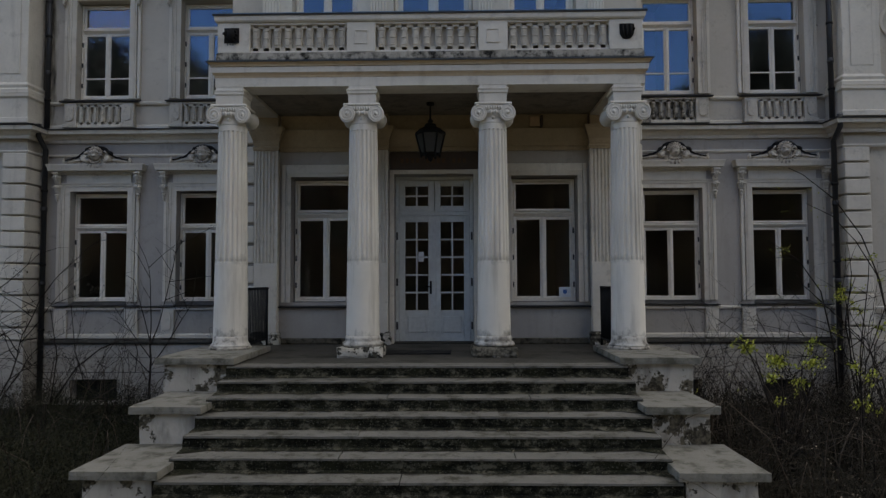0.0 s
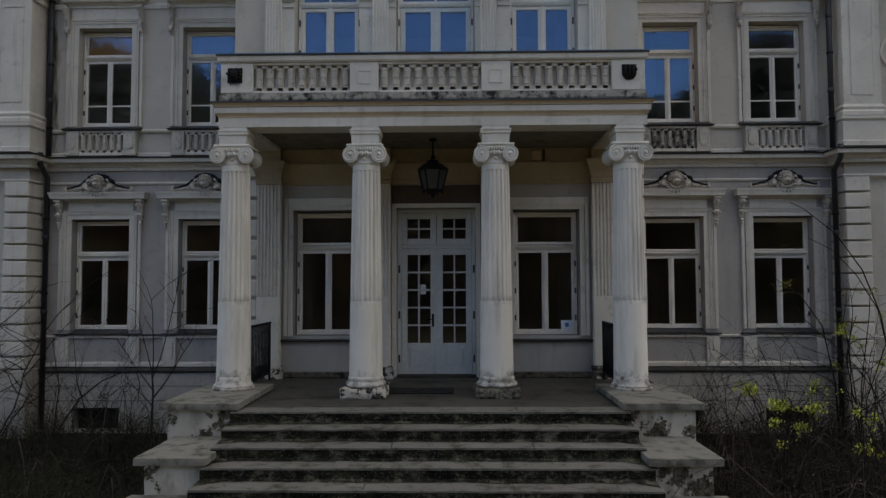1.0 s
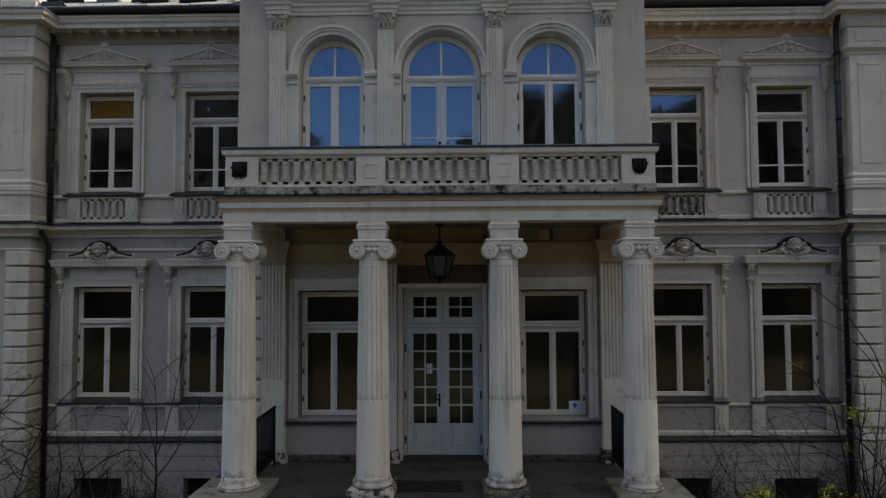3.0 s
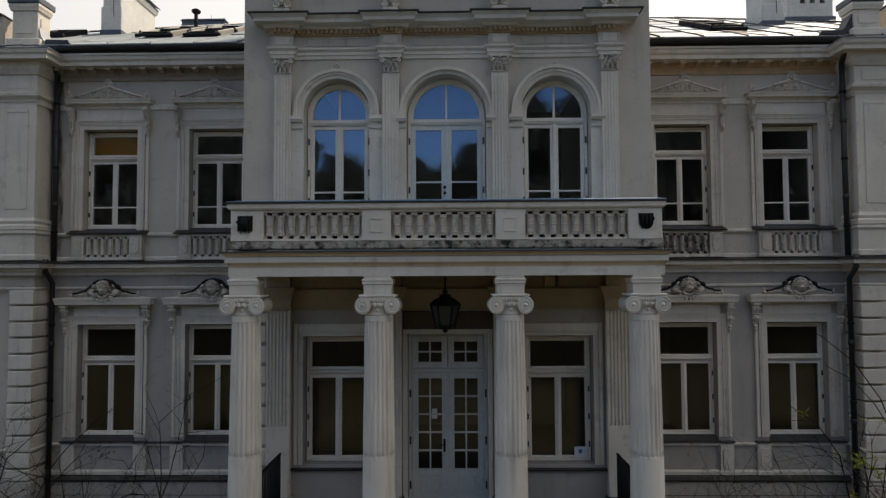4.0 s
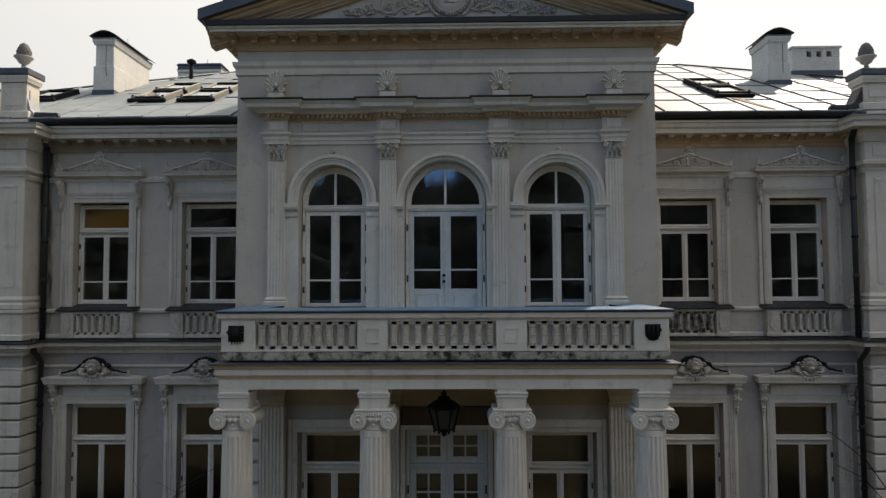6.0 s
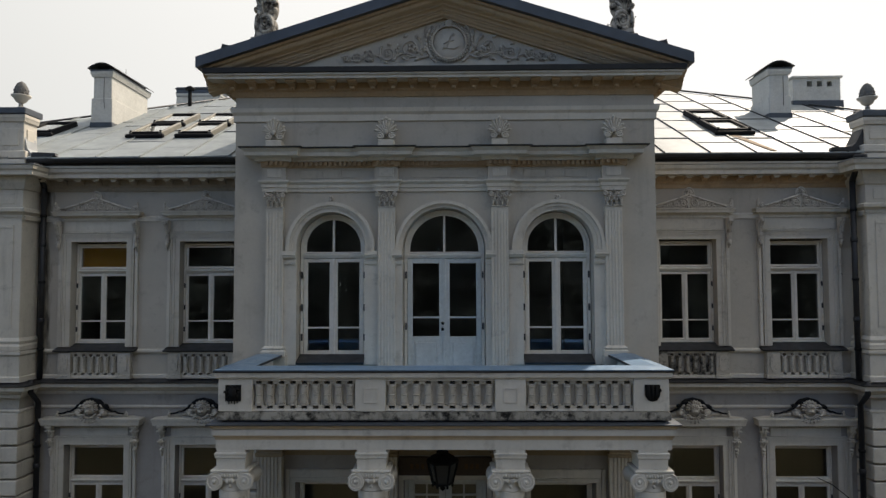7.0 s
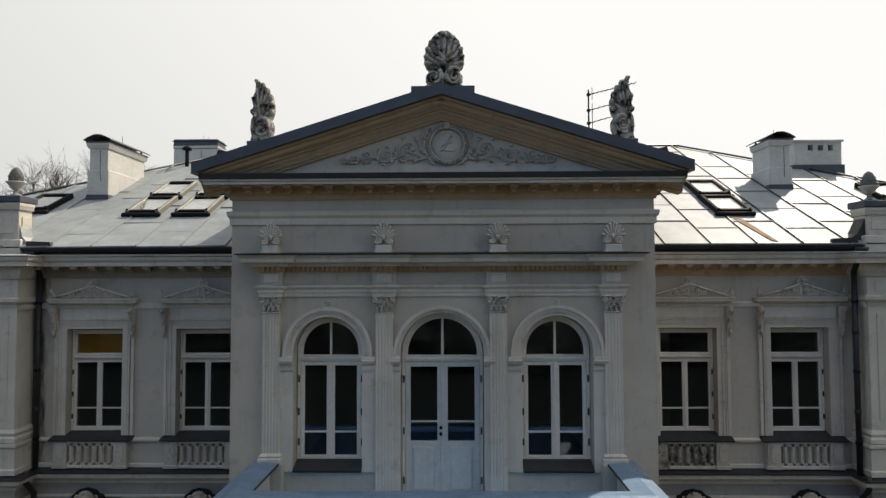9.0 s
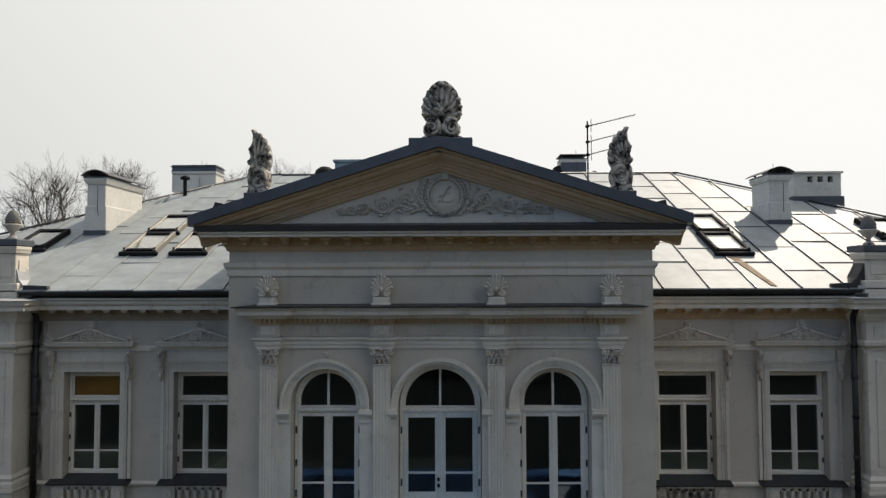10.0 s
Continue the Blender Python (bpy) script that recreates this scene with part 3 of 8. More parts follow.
for s, name in ((-1, "west"), (1, "east")):
    p = PLAN[s]
    t = thing("cornice_" + name, "pale stucco mouldings of the wing with a dark sheet cover", "cornice", kind="structure")
    part("string_course", sweep(B(), p, [(0.0, 5.66), (0.05, 5.66), (0.06, 5.72), (0.10, 5.75), (0.13, 5.80), (0.24, 5.82), (0.25, 5.90), (0.0, 5.93)]), TRIM, t)
    part("string_cover", sweep(B(), p, [(0.0, 5.932), (0.28, 5.905), (0.285, 5.925), (0.0, 5.975)]), DARKSHEET, t, "dark sheet cover")
    part("frieze_line", sweep(B(), p, [(0.0, 5.36), (0.03, 5.36), (0.045, 5.39), (0.03, 5.415), (0.0, 5.42)]), TRIM, t)
    part("sill_band", sweep(B(), p, [(0.0, 2.02), (0.05, 2.02), (0.06, 2.06), (0.0, 2.08)]), TRIM, t)
    if s < 0:
        part("sill_cover", box(B(), -7.39 + 0.945, -5.045 - 0.945, WING - 0.075, WING - 0.002, 2.082, 2.104, 0.004), DARKSHEET, t, "dark sheet cover")
    part("upper_base", sweep(B(), p, [(0.0, 5.978), (0.035, 5.978), (0.035, 6.04), (0.015, 6.06), (0.0, 6.065)]), TRIM, t)
    part("upper_band", sweep(B(), p, [(0.0, 6.50), (0.04, 6.50), (0.06, 6.53), (0.06, 6.56), (0.0, 6.59)]), TRIM, t)
    part("hood_band", sweep(B(), p, [(0.0, 9.28), (0.03, 9.28), (0.04, 9.36), (0.0, 9.40)]), TRIM, t)
    # eave-shaded brown on the west, bounce-warmed ochre on the east
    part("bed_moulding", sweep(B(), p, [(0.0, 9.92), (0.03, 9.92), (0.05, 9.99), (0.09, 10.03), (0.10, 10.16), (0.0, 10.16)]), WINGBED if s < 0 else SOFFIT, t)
    part("corona", sweep(B(), p, [(0.0, 10.162), (0.36, 10.162), (0.36, 10.24), (0.40, 10.28), (0.42, 10.35), (0.0, 10.36)]), TRIM, t)
    run = [(-8.64, WING), (-3.72, WING)] if s < 0 else [(3.72, WING), (8.38, WING)]
    out = [(-15, PAV), (-8.66, PAV), (-8.66, WING)] if s < 0 else [(8.40, WING), (8.40, PAV), (15, PAV)]
    part("corona_lip", sweep(B(), run, [(0.1, 10.362), (0.424, 10.362), (0.434, 10.405), (0.1, 10.410)]), TRIM, t)
    part("gutter_board", sweep(B(), run, [(0.1, 10.412), (0.36, 10.412), (0.37, 10.50), (0.1, 10.52)]), DARKSHEET, t, "dark board behind the gutter")
    half = [(0.455 + 0.085 * math.cos(a), 10.545 + 0.085 * math.sin(a)) for a in [math.pi * (1 + k / 10) for k in range(11)]]
    part("gutter", sweep(B(), run, half + [(o * 0.84 + 0.455 * 0.16, z * 0.84 + 10.545 * 0.16) for o, z in half[::-1]]), DARKSHEET, t, "dark half-round gutter")
    for k in range(8):
        gx = s * (3.9 + 0.62 * k)
        part("gutter_hook", box(B(), gx - 0.012, gx + 0.012, WING - 0.55, WING - 0.36, 10.545, 10.556), DARKSHEET, t)
    part("cornice_cover", sweep(B(), out, [(0.1, 10.362), (0.435, 10.356), (0.44, 10.374), (0.1, 10.42)]), COVER, t, "pale sheet cover")
    n = 13
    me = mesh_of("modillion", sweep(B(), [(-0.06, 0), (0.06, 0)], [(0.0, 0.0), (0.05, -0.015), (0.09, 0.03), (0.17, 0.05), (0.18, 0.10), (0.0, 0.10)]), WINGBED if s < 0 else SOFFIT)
    bm = box(B(), -0.075, 0.075, -0.195, -0.181, 0.060, 0.098, 0.004)
    box(bm, -0.045, 0.045, -0.19, -0.15, 0.038, 0.056, 0.004)
    lip = mesh_of("modillion_lip", bm, TRIM)
    for i in range(n):
        x = s * (3.95 + (4.52 if s < 0 else 4.3) * i / (n - 1))
        piece("modillion", me, t, (x, WING - 0.09, 10.06))
        piece("modillion_lip", lip, t, (x, WING - 0.09, 10.06))


# ---- windows ----
def sash(x0, x1, z0, z1, y, parent, bars=(), stile=0.06, material=FRAME, panel=0.0, glazing=None):
    """One casement with its panes. bars: heights of glazing bars, or (columns, rows)."""
    cols, rows = bars if isinstance(bars, tuple) and len(bars) == 2 and isinstance(bars[0], int) else (1, None)
    zs = [z0 + stile + panel, z1 - stile]
    zs = [zs[0], *bars, zs[1]] if rows is None else [zs[0] + (zs[1] - zs[0]) * i / rows for i in range(rows + 1)]
    xs = [x0 + stile + (x1 - x0 - 2 * stile) * i / cols for i in range(cols + 1)]
    bm = B()
    for a, b, c, d in ((x0, x0 + stile, z0, z1), (x1 - stile, x1, z0, z1), (x0 + stile, x1 - stile, z1 - stile, z1), (x0 + stile, x1 - stile, z0, z0 + stile + panel)):
        box(bm, a, b, y - 0.03, y + 0.03, c, d, 0.006)
    for z in zs[1:-1]:
        box(bm, x0 + stile, x1 - stile, y - 0.022, y + 0.022, z - 0.015, z + 0.015)
    for x in xs[1:-1]:
        box(bm, x - 0.014, x + 0.014, y - 0.024, y + 0.024, zs[0], zs[-1])
    if panel:
        box(bm, x0 + stile + 0.05, x1 - stile - 0.05, y - 0.05, y - 0.03, z0 + stile + 0.05, z0 + stile + panel - 0.10, 0.016)
    s = part("sash", bm, material, parent)
    for a, b in zip(xs, xs[1:]):
        for c, d in zip(zs, zs[1:]):
            part("pane", box(B(), a + 0.002, b - 0.002, y - 0.003, y + 0.003, c + 0.002, d - 0.002), glazing or (GLASS if z0 > 5.7 else PLAINGLASS), s, "dark reflecting glass")
    return s


COUNT = [0]


def window(cx, y, w, z0, z1, transom, label, bars=(), hinge=True):
    """A white two-leaf window with a top light."""
    COUNT[0] += 1
    t = thing("window_%d" % COUNT[0], label, "window", kind="structure")
    x0, x1, z1 = cx - w / 2 + 0.010, cx + w / 2 - 0.010, z1 - 0.032
    bm = B()
    for a, b, c, d in ((x0, x0 + 0.038, z0, z1), (x1 - 0.038, x1, z0, z1), (x0 + 0.038, x1 - 0.038, z1 - 0.038, z1), (x0 + 0.038, x1 - 0.038, z0, z0 + 0.03)):
        box(bm, a, b, y - 0.02, y + 0.09, c, d, 0.005)
    part("window_frame", bm, FRAME, t)
    part("transom", sweep(B(), [(x0 + 0.038, y + 0.03), (x1 - 0.038, y + 0.03)], [(0, transom - 0.04), (0.035, transom - 0.04), (0.05, transom - 0.02), (0.09, transom + 0.012), (0.09, transom + 0.03), (0, transom + 0.055)]), FRAME, t)
    sash(x0 + 0.042, x1 - 0.042, transom + 0.058, z1 - 0.042, y + 0.03, t, stile=0.045)
    sash(x0 + 0.042, cx - 0.004, z0 + 0.034, transom - 0.045, y + 0.03, t, bars, stile=0.054)
    sash(cx + 0.004, x1 - 0.042, z0 + 0.034, transom - 0.045, y + 0.03, t, bars, stile=0.054)
    part("astragal", box(B(), cx - 0.022, cx + 0.022, y - 0.022, y - 0.002, z0 + 0.04, transom - 0.05, 0.006), FRAME, t)
    if hinge:
        for x in (x0 + 0.03, x1 - 0.03):
            for z in (z0 + 0.3, (z0 + transom) / 2, transom - 0.3):
                part("hinge", box(B(), x - 0.012, x + 0.012, y - 0.045, y - 0.018, z - 0.05, z + 0.05), DARKSHEET, t, "dark hinge")
    return t


def surround(t, cx, w, wo, z0, z1, top, y):
    """A moulded architrave round three sides of an opening, with a plain strip outside it, proud of the wall at y."""
    side = (wo - w) / 2 - 0.085
    bm = B()
    for g0, g1, out in ((0.0, side - 0.075, 0.030), (side - 0.075, side - 0.05, 0.052), (side - 0.05, side - 0.02, 0.040), (side - 0.02, side, 0.062)):
        for s in (-1, 1):
            box(bm, min(cx + s * (w / 2 + g0), cx + s * (w / 2 + g1)), max(cx + s * (w / 2 + g0), cx + s * (w / 2 + g1)), y - out, y + 0.002, z0, z1 + g1)
        box(bm, cx - w / 2 - g0, cx + w / 2 + g0, y - out, y + 0.002, z1 + g0, z1 + g1)
    part("surround", bm, TRIM, t, "pale stepped stucco surround")
    for s in (-1, 1):
        part("side_strip", box(B(), min(cx + s * (w / 2 + side + 0.016), cx + s * wo / 2), max(cx + s * (w / 2 + side + 0.016), cx + s * wo / 2), y - 0.05, y + 0.002, z0, top, 0.006), TRIM, t)
    if top > z1 + side + 0.01:
        part("surround_head", box(B(), cx - w / 2 - side - 0.012, cx + w / 2 + side + 0.012, y - 0.045, y + 0.002, z1 + side + 0.002, top, 0.006), TRIM, t)


def hood(t, cx, w, z0, z1, y, deep=0.24):
    part("hood", sweep(B(), [(cx - w / 2 + deep, y), (cx - w / 2 + deep, y - 0.001), (cx + w / 2 - deep, y - 0.001), (cx + w / 2 - deep, y)],
                       [(0, z0 - 0.05), (0.06, z0 - 0.05), (0.09, z0), (deep - 0.03, z0 + 0.01), (deep - 0.02, z0 + 0.07), (deep, z1 - 0.02), (deep, z1), (0, z1 + 0.03)]), TRIM, t, "moulded hood shelf")


def bracket_mesh(h):
    bm = sweep(B(), [(-0.075, 0), (0.075, 0)], [(0, 0), (0.21, 0), (0.22, -0.07), (0.16, -0.13), (0.09, -h * 0.5), (0.08, -h * 0.75), (0.0, -h * 0.78)])
    sweep(bm, [(-0.035, 0), (0.035, 0)], [(0, -0.01), (0.24, -0.02), (0.25, -0.08), (0.19, -0.15), (0.12, -h * 0.5), (0.11, -h * 0.72), (0.0, -h * 0.74)])
    lathe(bm, [(0.06, -0.06), (0.06, 0.06)], (0, -0.07, -h * 0.84), 12)
    tube(bm, [(0, -0.03, -h * 0.88), (0, -0.05, -h * 0.97), (0, -0.02, -h)], 0.035, 0.02)
    return mesh_of("bracket", bm, ORNAMENT)


def console_mesh():
    """A slender console of two scrolls, one over the other, with a drop below."""
    bm = box(B(), -0.085, 0.085, -0.16, 0.0, -0.05, 0.0, 0.008)
    for z, r, d in ((-0.15, 0.09, 0.13), (-0.36, 0.075, 0.10)):
        prof = [(0.0, z + r * 1.15), (d * 0.9, z + r * 1.1), (d, z + r * 0.5), (d * 0.85, z), (d * 0.55, z - r * 0.6), (d * 0.5, z - r * 1.1), (0.0, z - r * 1.15)]
        sweep(bm, [(-0.06, 0), (0.06, 0)], prof)
        for e in (-0.066, 0.066):
            lathe(bm, [(r * 0.55, -0.012), (r * 0.6, 0.0), (r * 0.55, 0.012)], (e, -d * 0.62, z + r * 0.35), 12)
        tube(bm, [(0, -d * 1.0, z + r * 0.9), (0, -d * 1.04, z + r * 0.4), (0, -d * 0.85, z - r * 0.1), (0, -d * 0.58, z - r * 0.8)], 0.02, 0.014)
    blob(bm, (0, -0.05, -0.50), (0.055, 0.05, 0.035), 0, 8, 5)
    blob(bm, (0, -0.045, -0.56), (0.04, 0.04, 0.05), 0, 8, 5)
    blob(bm, (0, -0.04, -0.62), (0.022, 0.025, 0.03), 0, 6, 4)
    return mesh_of("bracket", bm, TRIM)


BRACKET_GF, BRACKET_UP = console_mesh(), bracket_mesh(0.62)


def cartouche_mesh():
    """A ruffled shell face between two round bosses, with an apron of lobes, on a low curved back."""
    bm = B()
    prism(bm, [(-0.66, 0.0), (0.66, 0.0), (0.62, 0.045), (0.42, 0.075), (0.26, 0.17), (0.17, 0.31), (-0.17, 0.31), (-0.26, 0.17), (-0.42, 0.075), (-0.62, 0.045)], -0.04, 0.03)
    blob(bm, (0, -0.10, 0.19), (0.105, 0.08, 0.135), 0, 12, 8)
    for i in range(11):
        a = math.pi * (-0.08 + 1.16 * i / 10)
        blob(bm, (0.118 * math.cos(a), -0.12, 0.205 + 0.125 * math.sin(a)), (0.022, 0.045, 0.045), math.pi / 2 - a, 6, 4)
    for i in range(5):
        a = math.pi * (0.18 + 0.64 * i / 4)
        blob(bm, (0.06 * math.cos(a), -0.165, 0.185 + 0.07 * math.sin(a)), (0.016, 0.03, 0.045), math.pi / 2 - a, 6, 4)
    blob(bm, (0, -0.17, 0.15), (0.05, 0.035, 0.03), 0, 7, 5)
    for i in range(9):
        a = math.pi * (1.04 + 0.92 * i / 8)
        blob(bm, (0.185 * math.cos(a), -0.11, 0.075 + 0.145 * math.sin(a)), (0.026, 0.045, 0.05), math.pi / 2 - a, 6, 4)
        blob(bm, (0.115 * math.cos(a), -0.135, 0.085 + 0.085 * math.sin(a)), (0.018, 0.035, 0.036), math.pi / 2 - a, 6, 4)
    for s in (-1, 1):
        lathe(bm, [(0.075, 0.0), (0.072, -0.05), (0.055, -0.075), (0.03, -0.082), (0.0, -0.085)], (s * 0.235, -0.04, 0.115), 14, axis="y")
        tube(bm, spiral(s * 0.235, -0.115, 0.115, 0.062, 1.6, 0.8, s, 20), 0.014, 0.007)
        tube(bm, [(s * 0.17, -0.08, 0.27), (s * 0.21, -0.09, 0.23), (s * 0.24, -0.08, 0.20)], 0.03, 0.02)
        tube(bm, [(s * (0.31 + 0.30 * k / 6), -0.05, 0.085 - 0.045 * k / 6) for k in range(7)], 0.034, 0.018)
        blob(bm, (s * 0.645, -0.05, 0.062), (0.032, 0.035, 0.055), -s * 0.15, 8, 6)
        blob(bm, (s * 0.64, -0.06, 0.115), (0.016, 0.02, 0.028), s * 0.5, 6, 4)
    return mesh_of("cartouche", bm, ORNAMENT)


def cartouche_cover_mesh():
    """Crumpled dark lead strips over a cartouche, peeling away at one side."""
    bm = B()
    rnd = random.Random(3)
    arch = [(0.205 * math.cos(math.pi * i / 14), -0.06, 0.235 + 0.135 * math.sin(math.pi * i / 14) + rnd.uniform(-0.008, 0.010)) for i in range(15)]
    tube(bm, arch, 0.040, 0.034, 7)
    prism(bm, [(x * 1.03, z - 0.015) for x, _, z in arch] + [(0.135 * math.cos(math.pi * i / 10), 0.235 + 0.085 * math.sin(math.pi * i / 10)) for i in range(10, -1, -1)], -0.10, -0.02)
    for s in (-1, 1):
        tube(bm, [(s * 0.20, -0.08, 0.25), (s * 0.25, -0.09, 0.225), (s * 0.285, -0.09, 0.20), (s * 0.33, -0.08, 0.165), (s * 0.40, -0.075, 0.125), (s * 0.44, -0.07, 0.128), (s * 0.50, -0.07, 0.095), (s * 0.56, -0.07, 0.085), (s * 0.615, -0.06, 0.078)], 0.026, 0.015, 6)
        blob(bm, (s * 0.255, -0.05, 0.245), (0.05, 0.05, 0.030), s * 0.5)
    blob(bm, (0.27, -0.08, 0.23), (0.075, 0.05, 0.045), 0.5)
    blob(bm, (-0.17, -0.07, 0.315), (0.06, 0.05, 0.035), -0.6)
    return mesh_of("lead_cover", bm, LEAD)


CARTOUCHE, CART_COVER = cartouche_mesh(), cartouche_cover_mesh()


def gablet_mesh():
    """A low curved gable filled with scrolls, with a framed palmette on top and curled leaves at its ends."""
    bm = B()
    rise = lambda u: 0.035 + 0.235 * (1 - abs(u)) ** 1.15
    top = [(-0.76 + 1.52 * i / 20, rise(-1 + 2 * i / 20)) for i in range(21)]
    prism(bm, [(-0.76, 0.0), (0.76, 0.0)] + top[::-1], -0.03, 0.12)
    tube(bm, [(x, -0.05, z) for x, z in top], 0.024)
    for s in (-1, 1):
        tube(bm, spiral(s * 0.115, -0.055, 0.105, 0.088, 1.9, 1.2, s, 26), 0.018, 0.010)
        blob(bm, (s * 0.115, -0.05, 0.105), (0.03, 0.03, 0.03), 0, 6, 4)
        tube(bm, spiral(s * 0.27, -0.05, 0.08, 0.06, 1.6, 2.6, -s, 20), 0.014, 0.007)
        tube(bm, spiral(s * 0.40, -0.05, 0.06, 0.042, 1.5, 0.6, s, 18), 0.012, 0.006)
        tube(bm, [(s * (0.44 + 0.26 * k / 7), -0.045, 0.05 - 0.028 * k / 7 + 0.01 * math.sin(2.2 * k)) for k in range(8)], 0.015, 0.006)
        for x, z, a in ((0.20, 0.155, 0.9), (0.23, 0.04, 1.9), (0.33, 0.12, 1.1), (0.35, 0.03, 1.7), (0.47, 0.075, 1.2), (0.52, 0.03, 1.5), (0.05, 0.20, 0.3), (0.03, 0.03, 0.2)):
            blob(bm, (s * x, -0.045, z), (0.014, 0.025, 0.038), s * a, 6, 4)
        # curled end leaf
        prism(bm, [(s * 0.74, 0.0), (s * 0.90, 0.0), (s * 0.895, 0.13), (s * 0.87, 0.19), (s * 0.85, 0.12), (s * 0.78, 0.06)][::s], -0.07, 0.0)
        tube(bm, spiral(s * 0.835, -0.075, 0.055, 0.045, 1.4, 0.5, -s, 16), 0.014, 0.008)
    egg = [(0.095 * math.cos(a), 0.285 + (0.13 if math.sin(a) > 0 else 0.06) * math.sin(a)) for a in [2 * math.pi * i / 18 for i in range(18)]]
    prism(bm, egg, -0.045, 0.0)
    tube(bm, [(x, -0.05, z) for x, z in egg + egg[:1]], 0.016)
    for i in range(7):
        a = math.pi * (0.12 + 0.76 * i / 6)
        blob(bm, (0.042 * math.cos(a), -0.055, 0.285 + 0.062 * math.sin(a)), (0.011, 0.03, 0.042), math.pi / 2 - a, 6, 4)
    blob(bm, (0, -0.06, 0.265), (0.03, 0.03, 0.028), 0, 6, 4)
    return mesh_of("gablet", bm, ORNAMENT)


GABLET = gablet_mesh()


def baluster_mesh(name, h, w=0.05, material=TRIM):
    """A flat vase baluster between a foot and a cap gap; its foot at the origin."""
    bm = B()
    half = [(w * 0.95, 0.115), (w * 0.95, 0.15), (w * 0.86, 0.19), (w * 0.80, 0.34), (w * 0.74, 0.50), (w * 0.80, 0.66), (w * 0.86, 0.81), (w * 0.95, 0.85), (w * 0.95, 0.885)]
    for k, d in ((1.0, 0.035), (0.72, 0.052), (0.42, 0.066)):
        prism(bm, [(x * k, z * h) for x, z in half] + [(-x * k, z * h) for x, z in half[::-1]], -d, d)
    for z in (0.22, 0.50, 0.78):
        box(bm, -w * 0.60, w * 0.60, -0.072, 0.03, (z - 0.02) * h, (z + 0.02) * h, 0.004)
    return mesh_of(name, bm, material)


def slot_row(parent, xs, half, y0, y1, ends, levels, material):
    """Blocks between the small square gaps over and under a row of balusters."""
    edges = [ends[0]] + [e for x in xs for e in (x - half, x + half)] + [ends[1]]
    for z0, z1 in levels:
        for a, b in zip(edges[::2], edges[1::2]):
            part("spacer", box(B(), a, b, y0, y1, z0, z1), material, parent)


BAL_SMALL, BAL_BIG = baluster_mesh("baluster", 0.44, 0.052, GRIME), baluster_mesh("baluster", 0.40, 0.066, GRIME)
BAL_BLACK = baluster_mesh("baluster", 0.44, 0.052, BLACKENED)

for x in GF_X:
    t = window(x, WING + 0.20, GF_W, *GF_Z, 3.80, "white two-leaf ground floor window with shell cartouche above its hood")
    surround(t, x, GF_W, 1.80, 2.20, 4.60, 4.75, WING)
    part("lintel_panel", box(B(), x - 0.72, x + 0.72, WING - 0.03, WING - 0.002, 4.78, 4.98, 0.01), TRIM, t)
    for z0, z1, o in ((4.755, 4.775, 0.06), (4.985, 5.005, 0.07)):
        part("fillet", box(B(), x - 0.82, x + 0.82, WING - o, WING - 0.002, z0, z1, 0.004), TRIM, t)
    bm = B()
    for k in range(34):
        box(bm, x - 0.80 + 0.0485 * k - 0.014, x - 0.80 + 0.0485 * k + 0.014, WING - 0.085, WING - 0.07, 4.972, 5.004)
    tagged(part("bead_row", bm, GRIME, t), kind="stuff")
    hood(t, x, 2.12, 5.02, 5.17, WING)
    for s in (-1, 1):
        piece("bracket", BRACKET_GF, t, (x + s * 0.89, WING - 0.03, 5.015), 0, (0.85, 1.0, 1.0))
    piece("cartouche", CARTOUCHE, t, (x, WING - 0.06, 5.185), 0, (1.12, 1.3, 1.0))["label"] = "pale shell cartouche between volutes"
    piece("lead_cover", CART_COVER, t, (x, WING - 0.06, 5.185), 0, (1.12, 1.3, 1.0))["label"] = "black lead strips over the cartouche"
    part("sill", sweep(B(), [(x - GF_W / 2, WING), (x + GF_W / 2, WING)], [(-0.19, 2.11), (0.085, 2.105), (0.09, 2.12), (-0.17, 2.185), (-0.19, 2.198)]), DARKSHEET, t, "dark sheet sill")
    for s in (-1, 1):
        part("pedestal_cover", box(B(), min(x + s * (GF_W / 2 + 0.002), x + s * 0.94), max(x + s * (GF_W / 2 + 0.002), x + s * 0.94), WING - 0.105, WING - 0.003, 2.085, 2.118, 0.006), DARKSHEET, t, "dark sheet cover of the pedestal")
